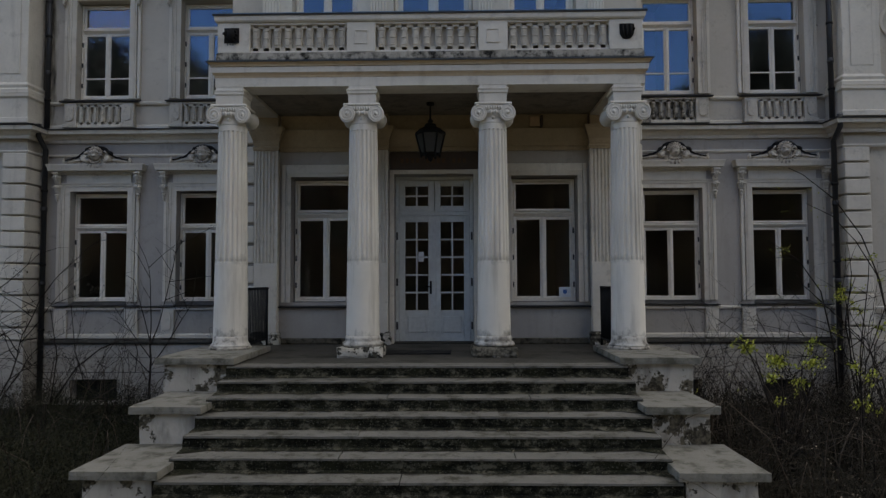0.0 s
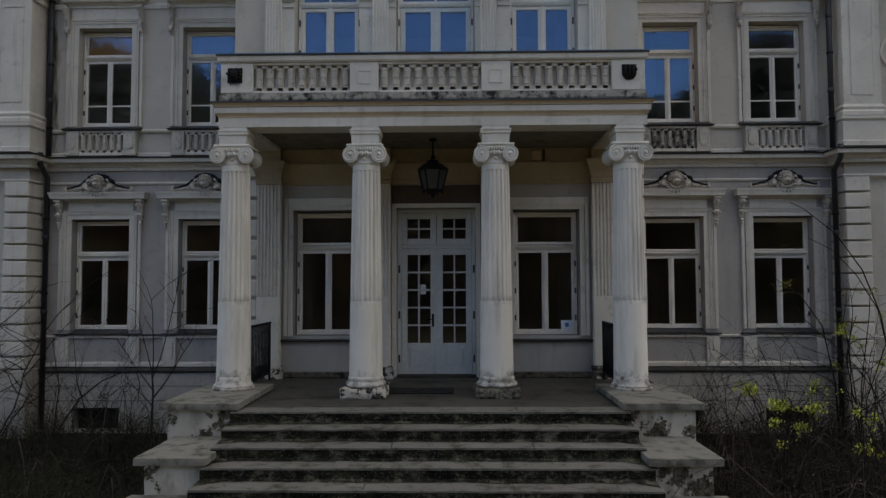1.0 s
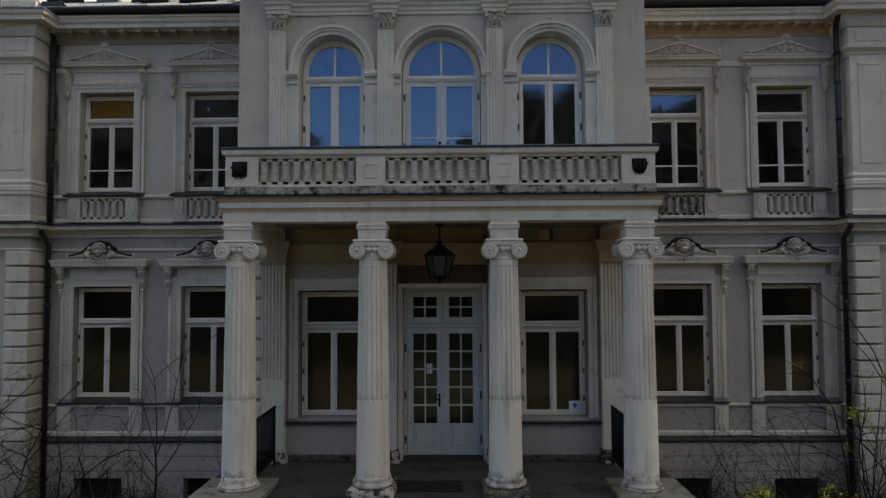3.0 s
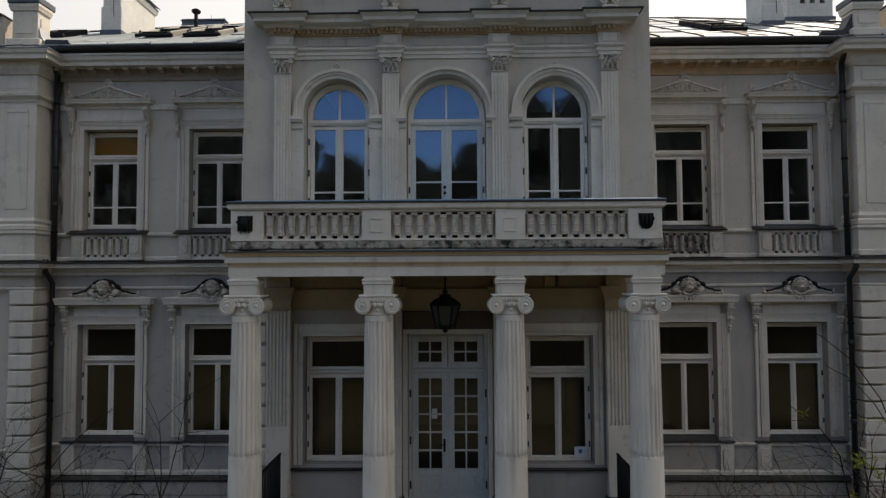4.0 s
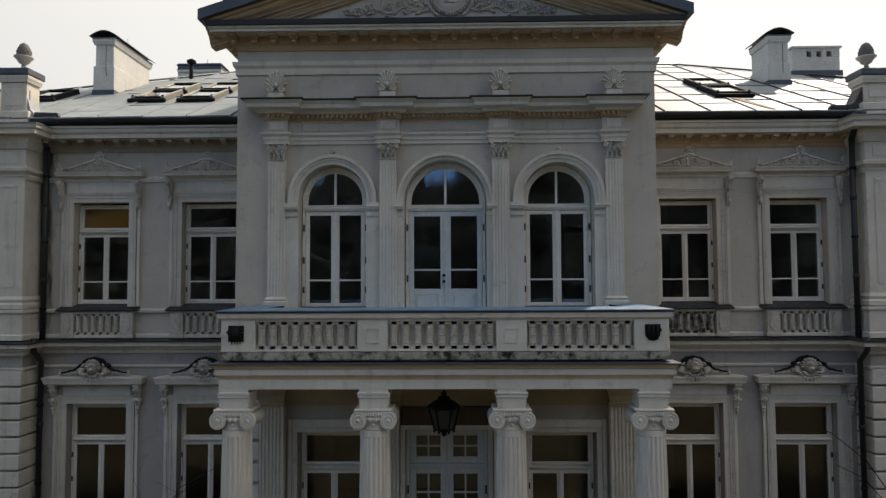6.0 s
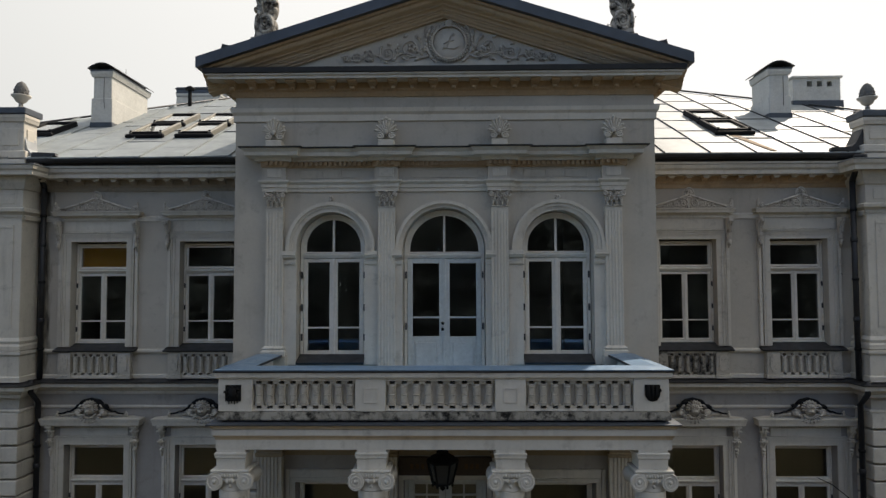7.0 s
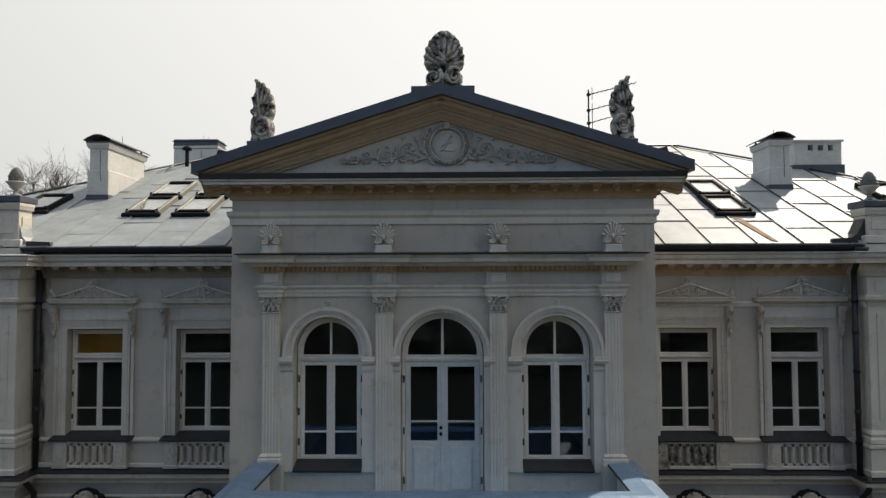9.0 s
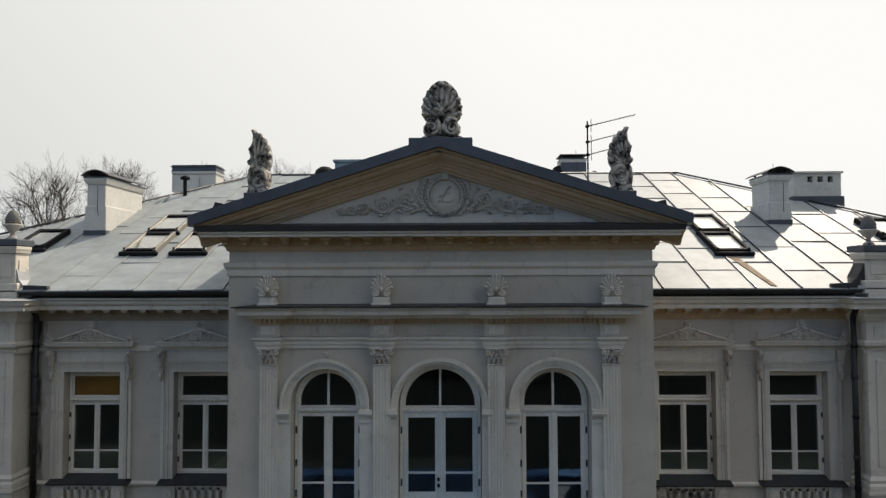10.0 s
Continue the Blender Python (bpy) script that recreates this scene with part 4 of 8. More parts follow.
for i, x in enumerate(UP_X):
    t = window(x, WING + 0.20, UP_W, *UP_Z, 8.22, "white two-leaf upper window over a blind balustrade", (7.16,))
    surround(t, x, UP_W, 1.70, 6.64, 8.85, 9.02, WING)
    part("lintel_panel", box(B(), x - 0.755, x + 0.755, WING - 0.03, WING - 0.002, 9.06, 9.29, 0.006), TRIM, t)
    for z0, z1, o in ((9.03, 9.055, 0.055), (9.292, 9.334, 0.06)):
        part("fillet", box(B(), x - 0.77, x + 0.77, WING - o, WING - 0.002, z0, z1, 0.005), TRIM, t)
    hood(t, x, 1.90, 9.385, 9.48, WING, 0.2)
    for s in (-1, 1):
        piece("bracket", BRACKET_UP, t, (x + s * 0.83, WING - 0.06, 9.29), 0, (0.62, 0.8, 1.0))
    piece("gablet", GABLET, t, (x, WING - 0.13, 9.49))
    part("sill", sweep(B(), [(x - 0.86, WING), (x + 0.86, WING)], [(-0.19, 6.57), (0.18, 6.54), (0.19, 6.565), (-0.19, 6.685)]), DARKSHEET, t, "dark sheet sill")
    # blind balustrade under the sill, blackened beside the portico
    sooty = BLACKENED if i == 2 else GRIME
    # added dark panel: gives the slots between the balusters their shade
    part("balustrade_back", box(B(), x - 0.6, x + 0.6, WING - 0.012, WING - 0.003, 5.98, 6.53), DARKSHEET, t)
    part("balustrade_web", box(B(), x - 0.49, x + 0.49, WING - 0.035, WING - 0.014, 6.105, 6.435), sooty, t)
    slot_row(t, [x - 0.40 + 0.16 * k for k in range(6)], 0.034, WING - 0.11, WING - 0.014, (x - 0.49, x + 0.49), ((6.05, 6.10), (6.44, 6.49)), sooty)
    for s in (-1, 1):
        part("pedestal", incised_pedestal(x + s * 0.63, 0.135, WING, 0.14, 6.055, 6.53), sooty if s < 0 else GRIME, t, "pedestal with an octagonal panel")
        part("pedestal_foot", box(B(), x + s * 0.63 - 0.16, x + s * 0.63 + 0.16, WING - 0.165, WING - 0.003, 5.978, 6.054, 0.01), sooty if s < 0 else GRIME, t)
    part("foot_rail", box(B(), x - 0.49, x + 0.49, WING - 0.13, WING - 0.013, 5.98, 6.05, 0.008), TRIM, t)
    part("hand_rail", box(B(), x - 0.49, x + 0.49, WING - 0.13, WING - 0.013, 6.49, 6.535, 0.008), TRIM, t)
    for k in range(6):
        piece("baluster", BAL_BLACK if i == 2 else BAL_SMALL, t, (x - 0.40 + 0.16 * k, WING - 0.075, 6.05))
    if i == 0:
        part("roller_blind", box(B(), x - 0.5, x + 0.5, WING + 0.265, WING + 0.272, 8.27, 8.79), BLIND, t, "ochre roller blind behind the top light")
        for o in t.children_recursive:
            if o.name.startswith("pane"):
                o.visible_shadow = False

# windows under the portico
for x in (-2.0, 2.0):
    t = window(x, FRONT + 0.23, 1.18, 2.25, 4.52, 3.84, "white two-leaf window under the portico")
    surround(t, x, 1.2, 1.52, 2.24, 4.52, 4.74, FRONT)
    part("sill", sweep(B(), [(x - 0.84, FRONT), (x + 0.84, FRONT)], [(-0.2, 2.15), (0.07, 2.14), (0.08, 2.165), (-0.2, 2.23)]), DARKSHEET, t, "dark sheet sill")
    if x > 0:
        n = part("notice", box(B(), x + 0.28, x + 0.49, FRONT + 0.205, FRONT + 0.209, 2.32, 2.50), PAPER, t, "white notice taped in the corner of the window")
        part("emblem", prism(B(), [(x + 0.35, 2.455), (x + 0.42, 2.455), (x + 0.42, 2.40), (x + 0.385, 2.37), (x + 0.35, 2.40)], FRONT + 0.201, FRONT + 0.204), BLUEINK, n)


# upper floor of the middle block: two round-headed windows and a balcony door
def arched(cx, w, z0, tz, lift, label, door=False):
    """A round-headed window or door: transom at tz, the arch springing a lift above it."""
    COUNT[0] += 1
    y, r, spring = FRONT + 0.28, w / 2 - 0.013, tz + lift
    t = thing(("door_%d" if door else "window_%d") % COUNT[0], label, "door" if door else "window", kind="structure")
    bm = B()
    for a, b in ((cx - r, cx - r + 0.05), (cx + r - 0.05, cx + r)):
        box(bm, a, b, y - 0.02, y + 0.09, z0, spring)
    band(bm, cx, spring, r - 0.05, r, y - 0.02, y + 0.09)
    part("window_frame", bm, FRAME, t)
    part("transom", sweep(B(), [(cx - r + 0.05, y + 0.03), (cx + r - 0.05, y + 0.03)], [(0, tz - 0.08), (0.05, tz - 0.08), (0.08, tz - 0.03), (0.08, tz), (0, tz + 0.012)]), FRAME, t)
    bm = B()
    band(bm, cx, spring, r - 0.10, r - 0.052, y, y + 0.06)
    for a, b in ((cx - r + 0.052, cx - r + 0.10), (cx + r - 0.10, cx + r - 0.052)):
        box(bm, a, b, y, y + 0.06, tz + 0.014, spring)
    box(bm, cx - r + 0.10, cx + r - 0.10, y, y + 0.06, tz + 0.014, tz + 0.035)
    box(bm, cx - 0.02, cx + 0.02, y + 0.002, y + 0.058, tz + 0.035, spring + r - 0.08)
    s = part("fanlight", bm, FRAME, t)
    for a in (0, 1):
        p0 = math.pi / 2 * a
        arc = [(cx + (r - 0.095) * math.cos(p0 + math.pi / 2 * k / 10), spring + (r - 0.095) * math.sin(p0 + math.pi / 2 * k / 10)) for k in range(11)]
        edge = cx + (r - 0.095) * (1 - 2 * a)
        pts = [(cx, tz + 0.03), (edge, tz + 0.03)] + arc if a == 0 else [(edge, tz + 0.03), (cx, tz + 0.03)] + arc
        part("pane", prism(B(), pts, y + 0.027, y + 0.033), GLASS, s, "dark reflecting glass")
    top = tz - 0.085
    for a, b in ((cx - r + 0.055, cx - 0.004), (cx + 0.004, cx + r - 0.055)):
        sash(a, b, z0 + 0.04, top, y + 0.03, t, (7.34 if door else 7.16,), 0.09 if door else 0.07, DOOR if door else FRAME, 0.90 if door else 0.0)
    part("astragal", box(B(), cx - 0.028, cx + 0.028, y - 0.025, y - 0.002, z0 + 0.05, top, 0.006), DOOR if door else FRAME, t)
    for x in (cx - r + 0.03, cx + r - 0.03):
        for z in (z0 + 0.35, (z0 + top) / 2, top - 0.3):
            part("hinge", box(B(), x - 0.014, x + 0.014, y - 0.05, y - 0.018, z - 0.06, z + 0.06), DARKSHEET, t, "dark hinge")
    if door:
        for z in (7.24, 7.13):
            part("door_knob", lathe(B(), [(0.0, -0.06), (0.025, -0.055), (0.028, -0.035), (0.012, -0.02), (0.03, 0.0)], (cx - 0.03, y - 0.02, z), 12, axis="y"), IRON, t, "dark knob")
    else:
        part("sill", sweep(B(), [(cx - r, FRONT), (cx + r, FRONT)], [(-0.26, 6.58), (0.07, 6.54), (0.09, 6.58), (-0.26, 6.69)]), DARKSHEET, t, "dark sheet sill")
    return t


ARCHES = ((-2.005, 1.21, 6.64, 8.49, 0.12, 0.78), (-0.005, 1.46, 5.97, 8.485, 0.07, 0.855), (2.0, 1.24, 6.64, 8.49, 0.12, 0.81))
for k, (cx, w, z0, tz, lift, ro) in enumerate(ARCHES):
    spring = tz + lift
    t = arched(cx, w, z0, tz, lift, "pale two-leaf balcony door with a fanlight" if k == 1 else "white round-headed window over the balcony", k == 1)
    bm = B()
    band(bm, cx, spring, w / 2 + 0.005, ro, FRONT - 0.03, FRONT - 0.002)
    band(bm, cx, spring, w / 2 + 0.07, ro, FRONT - 0.055, FRONT - 0.031)
    band(bm, cx, spring, ro - 0.06, ro, FRONT - 0.085, FRONT - 0.056)
    for s in (-1, 1):
        for a, b, y0, y1 in ((w / 2 + 0.005, ro, 0.03, 0.002), (w / 2 + 0.07, ro, 0.055, 0.031), (ro - 0.06, ro, 0.085, 0.056)):
            box(bm, min(cx + s * a, cx + s * b), max(cx + s * a, cx + s * b), FRONT - y0, FRONT - y1, tz + 0.03, spring)
    part("archivolt", bm, TRIM, t, "moulded stucco arch")
    for s in (-1, 1):
        a = cx + s * w / 2
        b = cx + s * (ro + 0.055)
        x0, x1 = min(a, b), max(a, b)
        part("jamb", box(B(), x0, x1, FRONT - 0.03, FRONT - 0.002, z0 - 0.1, tz - 0.20), TRIM, t)
        part("impost", sweep(B(), [(x0, FRONT), (x1, FRONT)], [(0, tz - 0.20), (0.06, tz - 0.20), (0.07, tz - 0.14), (0.04, tz - 0.13), (0.04, tz - 0.095), (0.10, tz - 0.08), (0.13, tz - 0.03), (0.12, tz - 0.02), (0.12, tz + 0.03), (0, tz + 0.04)]), TRIM, t, "moulded impost")
    if k != 1:
        bm = B()
        for i in range(6):
            blob(bm, (cx + 0.03 * math.cos(i * 1.047), FRONT - 0.01, 9.46 + 0.03 * math.sin(i * 1.047)), (0.025, 0.02, 0.025), 0, 6, 4)
        part("rosette", bm, ORNAMENT, t)


# ---- middle block: pilasters and entablature ----
def fluted(bm, cx, y, w, z0, z1, sink=0.022, n=5, back=None):
    """A pilaster shaft with n flutes."""
    pts = [(cx - w / 2, back), (cx - w / 2, y)]
    p = w * 0.9 / n
    for i in range(n):
        a = cx - w * 0.45 + i * p
        pts += [(a + 0.18 * p, y), (a + 0.34 * p, y + sink), (a + 0.66 * p, y + sink), (a + 0.82 * p, y)]
    pts += [(cx + w / 2, y), (cx + w / 2, back)]
    return column_of(bm, pts, z0, z1)


PIL = (-2.985, -1.01, 0.975, 2.96)


def leaf_capital(w, h):
    """A leafy capital as wide as w, its foot at the origin, in front of the wall."""
    bm = B()
    prism(bm, [(-w * 0.40, 0), (w * 0.40, 0), (w * 0.40, h * 0.5), (w * 0.46, h * 0.92), (-w * 0.46, h * 0.92), (-w * 0.40, h * 0.5)], -0.06, 0.0)
    box(bm, -w * 0.46, w * 0.46, -0.105, 0.0, 0, h * 0.06, 0.006)
    for z0, z1, xs, y, fat in ((0.05, 0.42, (-0.36, -0.12, 0.12, 0.36), -0.085, 0.085), (0.30, 0.66, (-0.26, 0.0, 0.26), -0.095, 0.10)):
        for x in xs:
            blob(bm, (x * w, y, h * (z0 + z1) / 2), (w * fat * 0.8, 0.035, h * (z1 - z0) * 0.5), 0, 6, 5)
            for e in (-1, 1):
                blob(bm, ((x + e * fat * 0.55) * w, y - 0.012, h * (z1 - 0.08)), (w * fat * 0.45, 0.022, h * 0.09), e * 0.6, 6, 4)
            blob(bm, (x * w, y - 0.035, h * z1), (w * fat * 0.55, 0.03, h * 0.045), 0, 6, 4)
    for s in (-1, 1):
        tube(bm, [(s * w * 0.10, -0.09, h * 0.50), (s * w * 0.22, -0.10, h * 0.72), (s * w * 0.36, -0.11, h * 0.86)], 0.016, 0.012)
        tube(bm, spiral(s * w * 0.47, -0.125, h * 0.74, h * 0.15, 1.7, 1.2, s, 18), 0.019, 0.009)
        tube(bm, spiral(s * w * 0.15, -0.115, h * 0.76, h * 0.10, 1.5, 1.2, -s, 14), 0.013, 0.006)
    blob(bm, (0, -0.13, h * 0.93), (w * 0.08, 0.03, h * 0.08), 0, 8, 5)
    box(bm, -w * 0.60, w * 0.60, -0.13, 0, h * 0.93, h, 0.008)
    return mesh_of("capital", bm, ORNAMENT)


LEAFCAP = leaf_capital(0.34, 0.29)
for i, x in enumerate(PIL):
    inner = i in (1, 2)
    t = thing("pilaster", "fluted stucco pilaster with a leafy capital on the upper wall", "pilaster", "pilasters of the upper floor", "structure")
    part("shaft", fluted(B(), x, FRONT - 0.10, 0.30, 5.97 if inner else 6.80, 9.20, 0.010, n=5, back=FRONT - 0.003), TRIM, t)
    if not inner:
        bm = sweep(B(), [(x - 0.15, FRONT - 0.003), (x - 0.15, FRONT - 0.10), (x + 0.15, FRONT - 0.10), (x + 0.15, FRONT - 0.003)], [(-0.02, 6.70), (0.06, 6.70), (0.06, 6.78), (0.03, 6.80), (0.045, 6.83), (0.0, 6.87), (-0.02, 6.87)])
        part("base", bm, TRIM, t)
        part("pedestal", box(B(), x - 0.23, x + 0.23, FRONT - 0.18, FRONT - 0.003, 5.97, 6.70, 0.01), PLASTER, t)
    part("neck", box(B(), x - 0.15, x + 0.15, FRONT - 0.10, FRONT - 0.003, 9.20, 9.29), TRIM, t)
    piece("capital", LEAFCAP, t, (x, FRONT - 0.02, 9.29))
ent = thing("entablature", "stucco entablature with dentils breaking forward over the pilasters", "entablature", kind="structure")
path = [(-3.60, FRONT)]
for x in PIL:
    path += [(x - 0.18, FRONT), (x - 0.18, FRONT - 0.10), (x + 0.18, FRONT - 0.10), (x + 0.18, FRONT)]
path = path[1:-1]
ends = [(PIL[0] - 0.18, FRONT + 0.02)] + path[1:] + [(PIL[-1] + 0.18, FRONT + 0.02)]
part("architrave", sweep(B(), ends, [(-0.05, 9.575), (0.03, 9.575), (0.03, 9.64), (0.05, 9.645), (0.05, 9.70), (0.09, 9.74), (0.09, 9.77), (-0.05, 9.78)]), TRIM, ent)
part("frieze", sweep(B(), ends, [(-0.05, 9.781), (0.02, 9.781), (0.02, 10.0), (-0.05, 10.0)]), PLASTER, ent)
part("cornice", sweep(B(), ends, [(-0.05, 10.10), (0.14, 10.10), (0.15, 10.155), (0.28, 10.17), (0.28, 10.23), (0.33, 10.29), (-0.05, 10.30)]), TRIM, ent)
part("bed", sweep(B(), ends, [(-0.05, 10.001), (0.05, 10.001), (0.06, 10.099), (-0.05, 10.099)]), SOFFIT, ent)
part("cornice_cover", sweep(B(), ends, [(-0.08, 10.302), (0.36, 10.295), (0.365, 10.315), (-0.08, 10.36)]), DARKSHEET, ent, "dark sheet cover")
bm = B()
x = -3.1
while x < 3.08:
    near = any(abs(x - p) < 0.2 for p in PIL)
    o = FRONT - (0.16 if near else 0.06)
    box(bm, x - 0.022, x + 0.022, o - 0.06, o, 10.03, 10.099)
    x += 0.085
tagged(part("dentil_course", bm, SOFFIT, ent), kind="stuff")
for a, b in zip(PIL, PIL[1:]):
    for dx in (-0.36, 0.0, 0.36):
        c = (a + b) / 2 + dx
        bm = B()
        wd = 0.14 if dx == 0 else 0.20
        for p in ((c - wd, c - wd + 0.012), (c + wd - 0.012, c + wd)):
            box(bm, *p, FRONT - 0.035, FRONT - 0.019, 9.82, 9.97)
        box(bm, c - wd, c + wd, FRONT - 0.034, FRONT - 0.02, 9.96, 9.972)
        box(bm, c - wd, c + wd, FRONT - 0.034, FRONT - 0.02, 9.818, 9.83)
        part("panel", bm, PLASTER, ent)
for x in PIL:
    part("block_panel", box(B(), x - 0.13, x + 0.13, FRONT - 0.132, FRONT - 0.121, 9.82, 9.97, 0.006), TRIM, ent)
band_path = [(-3.72, 1.9), (-3.72, FRONT), (3.72, FRONT), (3.72, 1.9)]
part("attic_band", sweep(B(), band_path, [(0, 10.84), (0.03, 10.84), (0.035, 10.95), (0.07, 11.0), (0.08, 11.07), (0, 11.09)]), TRIM, ent)


def palmette(parent, w, h, d, material, at=(0, 0, 0)):
    """An upright fan of petals over two volutes, as parts of parent."""
    o = Vector(at)
    made = {}

    def put(name, bm):
        bmesh.ops.translate(bm, vec=o, verts=bm.verts)
        part(name, bm, material, parent)

    back = B()
    egg = [(0.34, 0.0), (0.42, 0.10), (0.36, 0.33), (0.47, 0.41), (0.505, 0.48), (0.475, 0.63), (0.385, 0.80), (0.25, 0.915), (0.09, 0.985)]
    prism(back, [(a * w, b * h) for a, b in egg] + [(-a * w, b * h) for a, b in egg[::-1]], -d * 0.08, d * 0.5)
    blob(back, (0, -d * 0.1, h * 0.50), (w * 0.12, d * 0.38, h * 0.18), 0, 10, 8)
    put("core", back)
    tips = ((0.46, 0.44), (0.475, 0.56), (0.435, 0.69), (0.34, 0.81), (0.20, 0.91))
    for tx, tz in [(a, b) for a, b in tips] + [(0.0, 0.965)] + [(-a, b) for a, b in tips[::-1]]:
        bx, bz, tx, tz = tx * 0.16 * w, 0.40 * h, tx * w, tz * h
        tilt, l = math.atan2(tx - bx, tz - bz), math.hypot(tx - bx, tz - bz)
        bm = B()
        blob(bm, ((tx + bx) / 2, -d * 0.10, (tz + bz) / 2), (w * 0.058, d * 0.26, l * 0.52), tilt, 8, 6)
        blob(bm, (bx + (tx - bx) * 0.92, -d * 0.12, bz + (tz - bz) * 0.92), (w * 0.075, d * 0.26, w * 0.085), tilt, 9, 6)
        put("petal", bm)
    for k in range(5):
        a = math.pi * (0.15 + 0.7 * k / 4)
        bm = blob(B(), (w * 0.15 * math.cos(a), -d * 0.36, h * (0.42 + 0.16 * math.sin(a))), (w * 0.045, d * 0.14, h * 0.10), math.pi / 2 - a, 8, 5)
        put("petal", bm)
    for s in (-1, 1):
        bm = B()
        tube(bm, spiral(s * w * 0.26, -d * 0.42, h * 0.20, w * 0.215, 2.0, 1.0, s), w * 0.05, w * 0.024)
        tube(bm, [(s * w * 0.03, -d * 0.38, h * 0.08), (s * w * 0.05, -d * 0.40, h * 0.25), (s * w * 0.14, -d * 0.36, h * 0.36), (s * w * 0.32, -d * 0.2, h * 0.38)], w * 0.05, w * 0.03)
        blob(bm, (s * w * 0.26, -d * 0.02, h * 0.19), (w * 0.22, d * 0.36, h * 0.155))
        blob(bm, (s * w * 0.44, -d * 0.05, h * 0.035), (w * 0.12, d * 0.4, h * 0.05), s * 0.5)
        put("volute", bm)


def antefix_mesh():
    """A pointed fan of slender petals over two small volutes."""
    bm = B()
    ogive = [(0.13, 0.09), (0.155, 0.17), (0.145, 0.25), (0.105, 0.33), (0.05, 0.395), (0.0, 0.43)]
    prism(bm, [(-x * 0.86, 0.02 + z * 0.9) for x, z in ogive] + [(x * 0.86, 0.02 + z * 0.9) for x, z in ogive[-2::-1]], -0.02, 0.05)
    for k in range(9):
        a = math.pi * (-0.02 + 1.04 * k / 8)
        tx, tz = 0.15 * math.cos(a) * (1 - 0.15 * math.sin(a)), 0.20 + (0.225 if k == 4 else 0.205) * max(math.sin(a), -0.1)
        bx, bz = 0.02 * math.cos(a), 0.13
        l, tilt = math.hypot(tx - bx, tz - bz), math.atan2(tx - bx, tz - bz)
        blob(bm, ((tx + bx) / 2, -0.025, (tz + bz) / 2), (0.014, 0.035, l * 0.5), tilt, 6, 6)
        blob(bm, (bx + (tx - bx) * 0.88, -0.03, bz + (tz - bz) * 0.88), (0.020, 0.03, 0.032), tilt, 7, 5)
    for s in (-1, 1):
        tube(bm, spiral(s * 0.085, -0.045, 0.075, 0.055, 1.6, 1.1, s, 18), 0.016, 0.009)
        blob(bm, (s * 0.085, -0.02, 0.072), (0.05, 0.03, 0.05))
    blob(bm, (0, -0.05, 0.15), (0.028, 0.03, 0.05), 0, 8, 5)
    return mesh_of("palmette", bm, TRIM)


ANTEFIX = antefix_mesh()
for x in PIL:
    t = thing("antefix", "grey stucco palmette antefix on the ledge", "antefix", "antefixes along the ledge", at=(x, FRONT - 0.14, 10.335))
    part("block", box(B(), -0.14, 0.14, -0.08, 0.13, -0.02, 0.13, 0.01), TRIM, t)
    part("block_foot", box(B(), -0.165, 0.165, -0.10, 0.13, -0.02, 0.03, 0.008), TRIM, t)
    piece("palmette", ANTEFIX, t, (0, 0.0, 0.12), 0, (1.28, 1.1, 1.0))

# ---- pediment ----
ped = thing("pediment", "ochre and grey stucco pediment with a scroll medallion and dark sheet roof", "pediment", kind="structure")
pp = [(-3.72, 3.0), (-3.72, FRONT), (3.72, FRONT), (3.72, 3.0)]
part("bed_moulding", sweep(B(), pp, [(0, 11.28), (0.03, 11.28), (0.06, 11.36), (0.10, 11.40), (0.11, 11.51), (0, 11.51)]), SOFFIT, ped)
part("corona", sweep(B(), pp, [(-0.2, 11.511), (0.38, 11.511), (0.38, 11.55), (0.41, 11.57), (0.41, 11.60), (-0.2, 11.605)]), TRIM, ped)
part("corona_cover", sweep(B(), pp, [(-0.2, 11.607), (0.44, 11.607), (0.455, 11.69), (-0.2, 11.80)]), DARKSHEET, ped, "dark sheet cover")
me = mesh_of("modillion", sweep(B(), [(-0.06, 0), (0.06, 0)], [(0.0, 0.0), (0.04, -0.02), (0.09, 0.02), (0.13, 0.035), (0.19, 0.04), (0.20, 0.09), (0.0, 0.09)]), SOFFIT)
bm = B()
bm.from_mesh(me)
box(bm, -0.085, 0.085, -0.225, 0.0, 0.055, 0.0885, 0.006)
box(bm, -0.035, 0.035, -0.10, 0.0, -0.05, 0.0, 0.01)
bm.to_mesh(me)
bm.free()
for i in range(22):
    piece("modillion", me, ped, (-3.74 + 7.48 * i / 21, FRONT - 0.10, 11.42))
for s in (-1, 1):
    for i in range(6):
        piece("modillion", me, ped, (s * 3.82, FRONT + 0.30 + 0.37 * i, 11.42), s * math.pi / 2)
RISE, HALF = 0.315, 4.22
prism_pts = [(-3.9, 11.70), (3.9, 11.70), (0, 12.93)]
part("tympanum", prism(B(), prism_pts, FRONT + 0.02, FRONT + 0.25), TRIM, ped, "grey plaster tympanum")


def rake(name, prof, material, label=""):
    """A raking moulding on both slopes: its profile is (depth below the roof line, projection)."""
    bm = B()
    x1 = HALF - 0.02
    for s in (-1, 1):
        ends = []
        for x in (0.0, s * x1):
            ends.append([bm.verts.new((x, FRONT - p, APEX - RISE * abs(x) - o)) for o, p in prof])
        for k in range(len(prof)):
            l = (k + 1) % len(prof)
            bm.faces.new((ends[0][k], ends[1][k], ends[1][l], ends[0][l]))
        bm.faces.new(ends[1])
    return part(name, bm, material, ped, label)


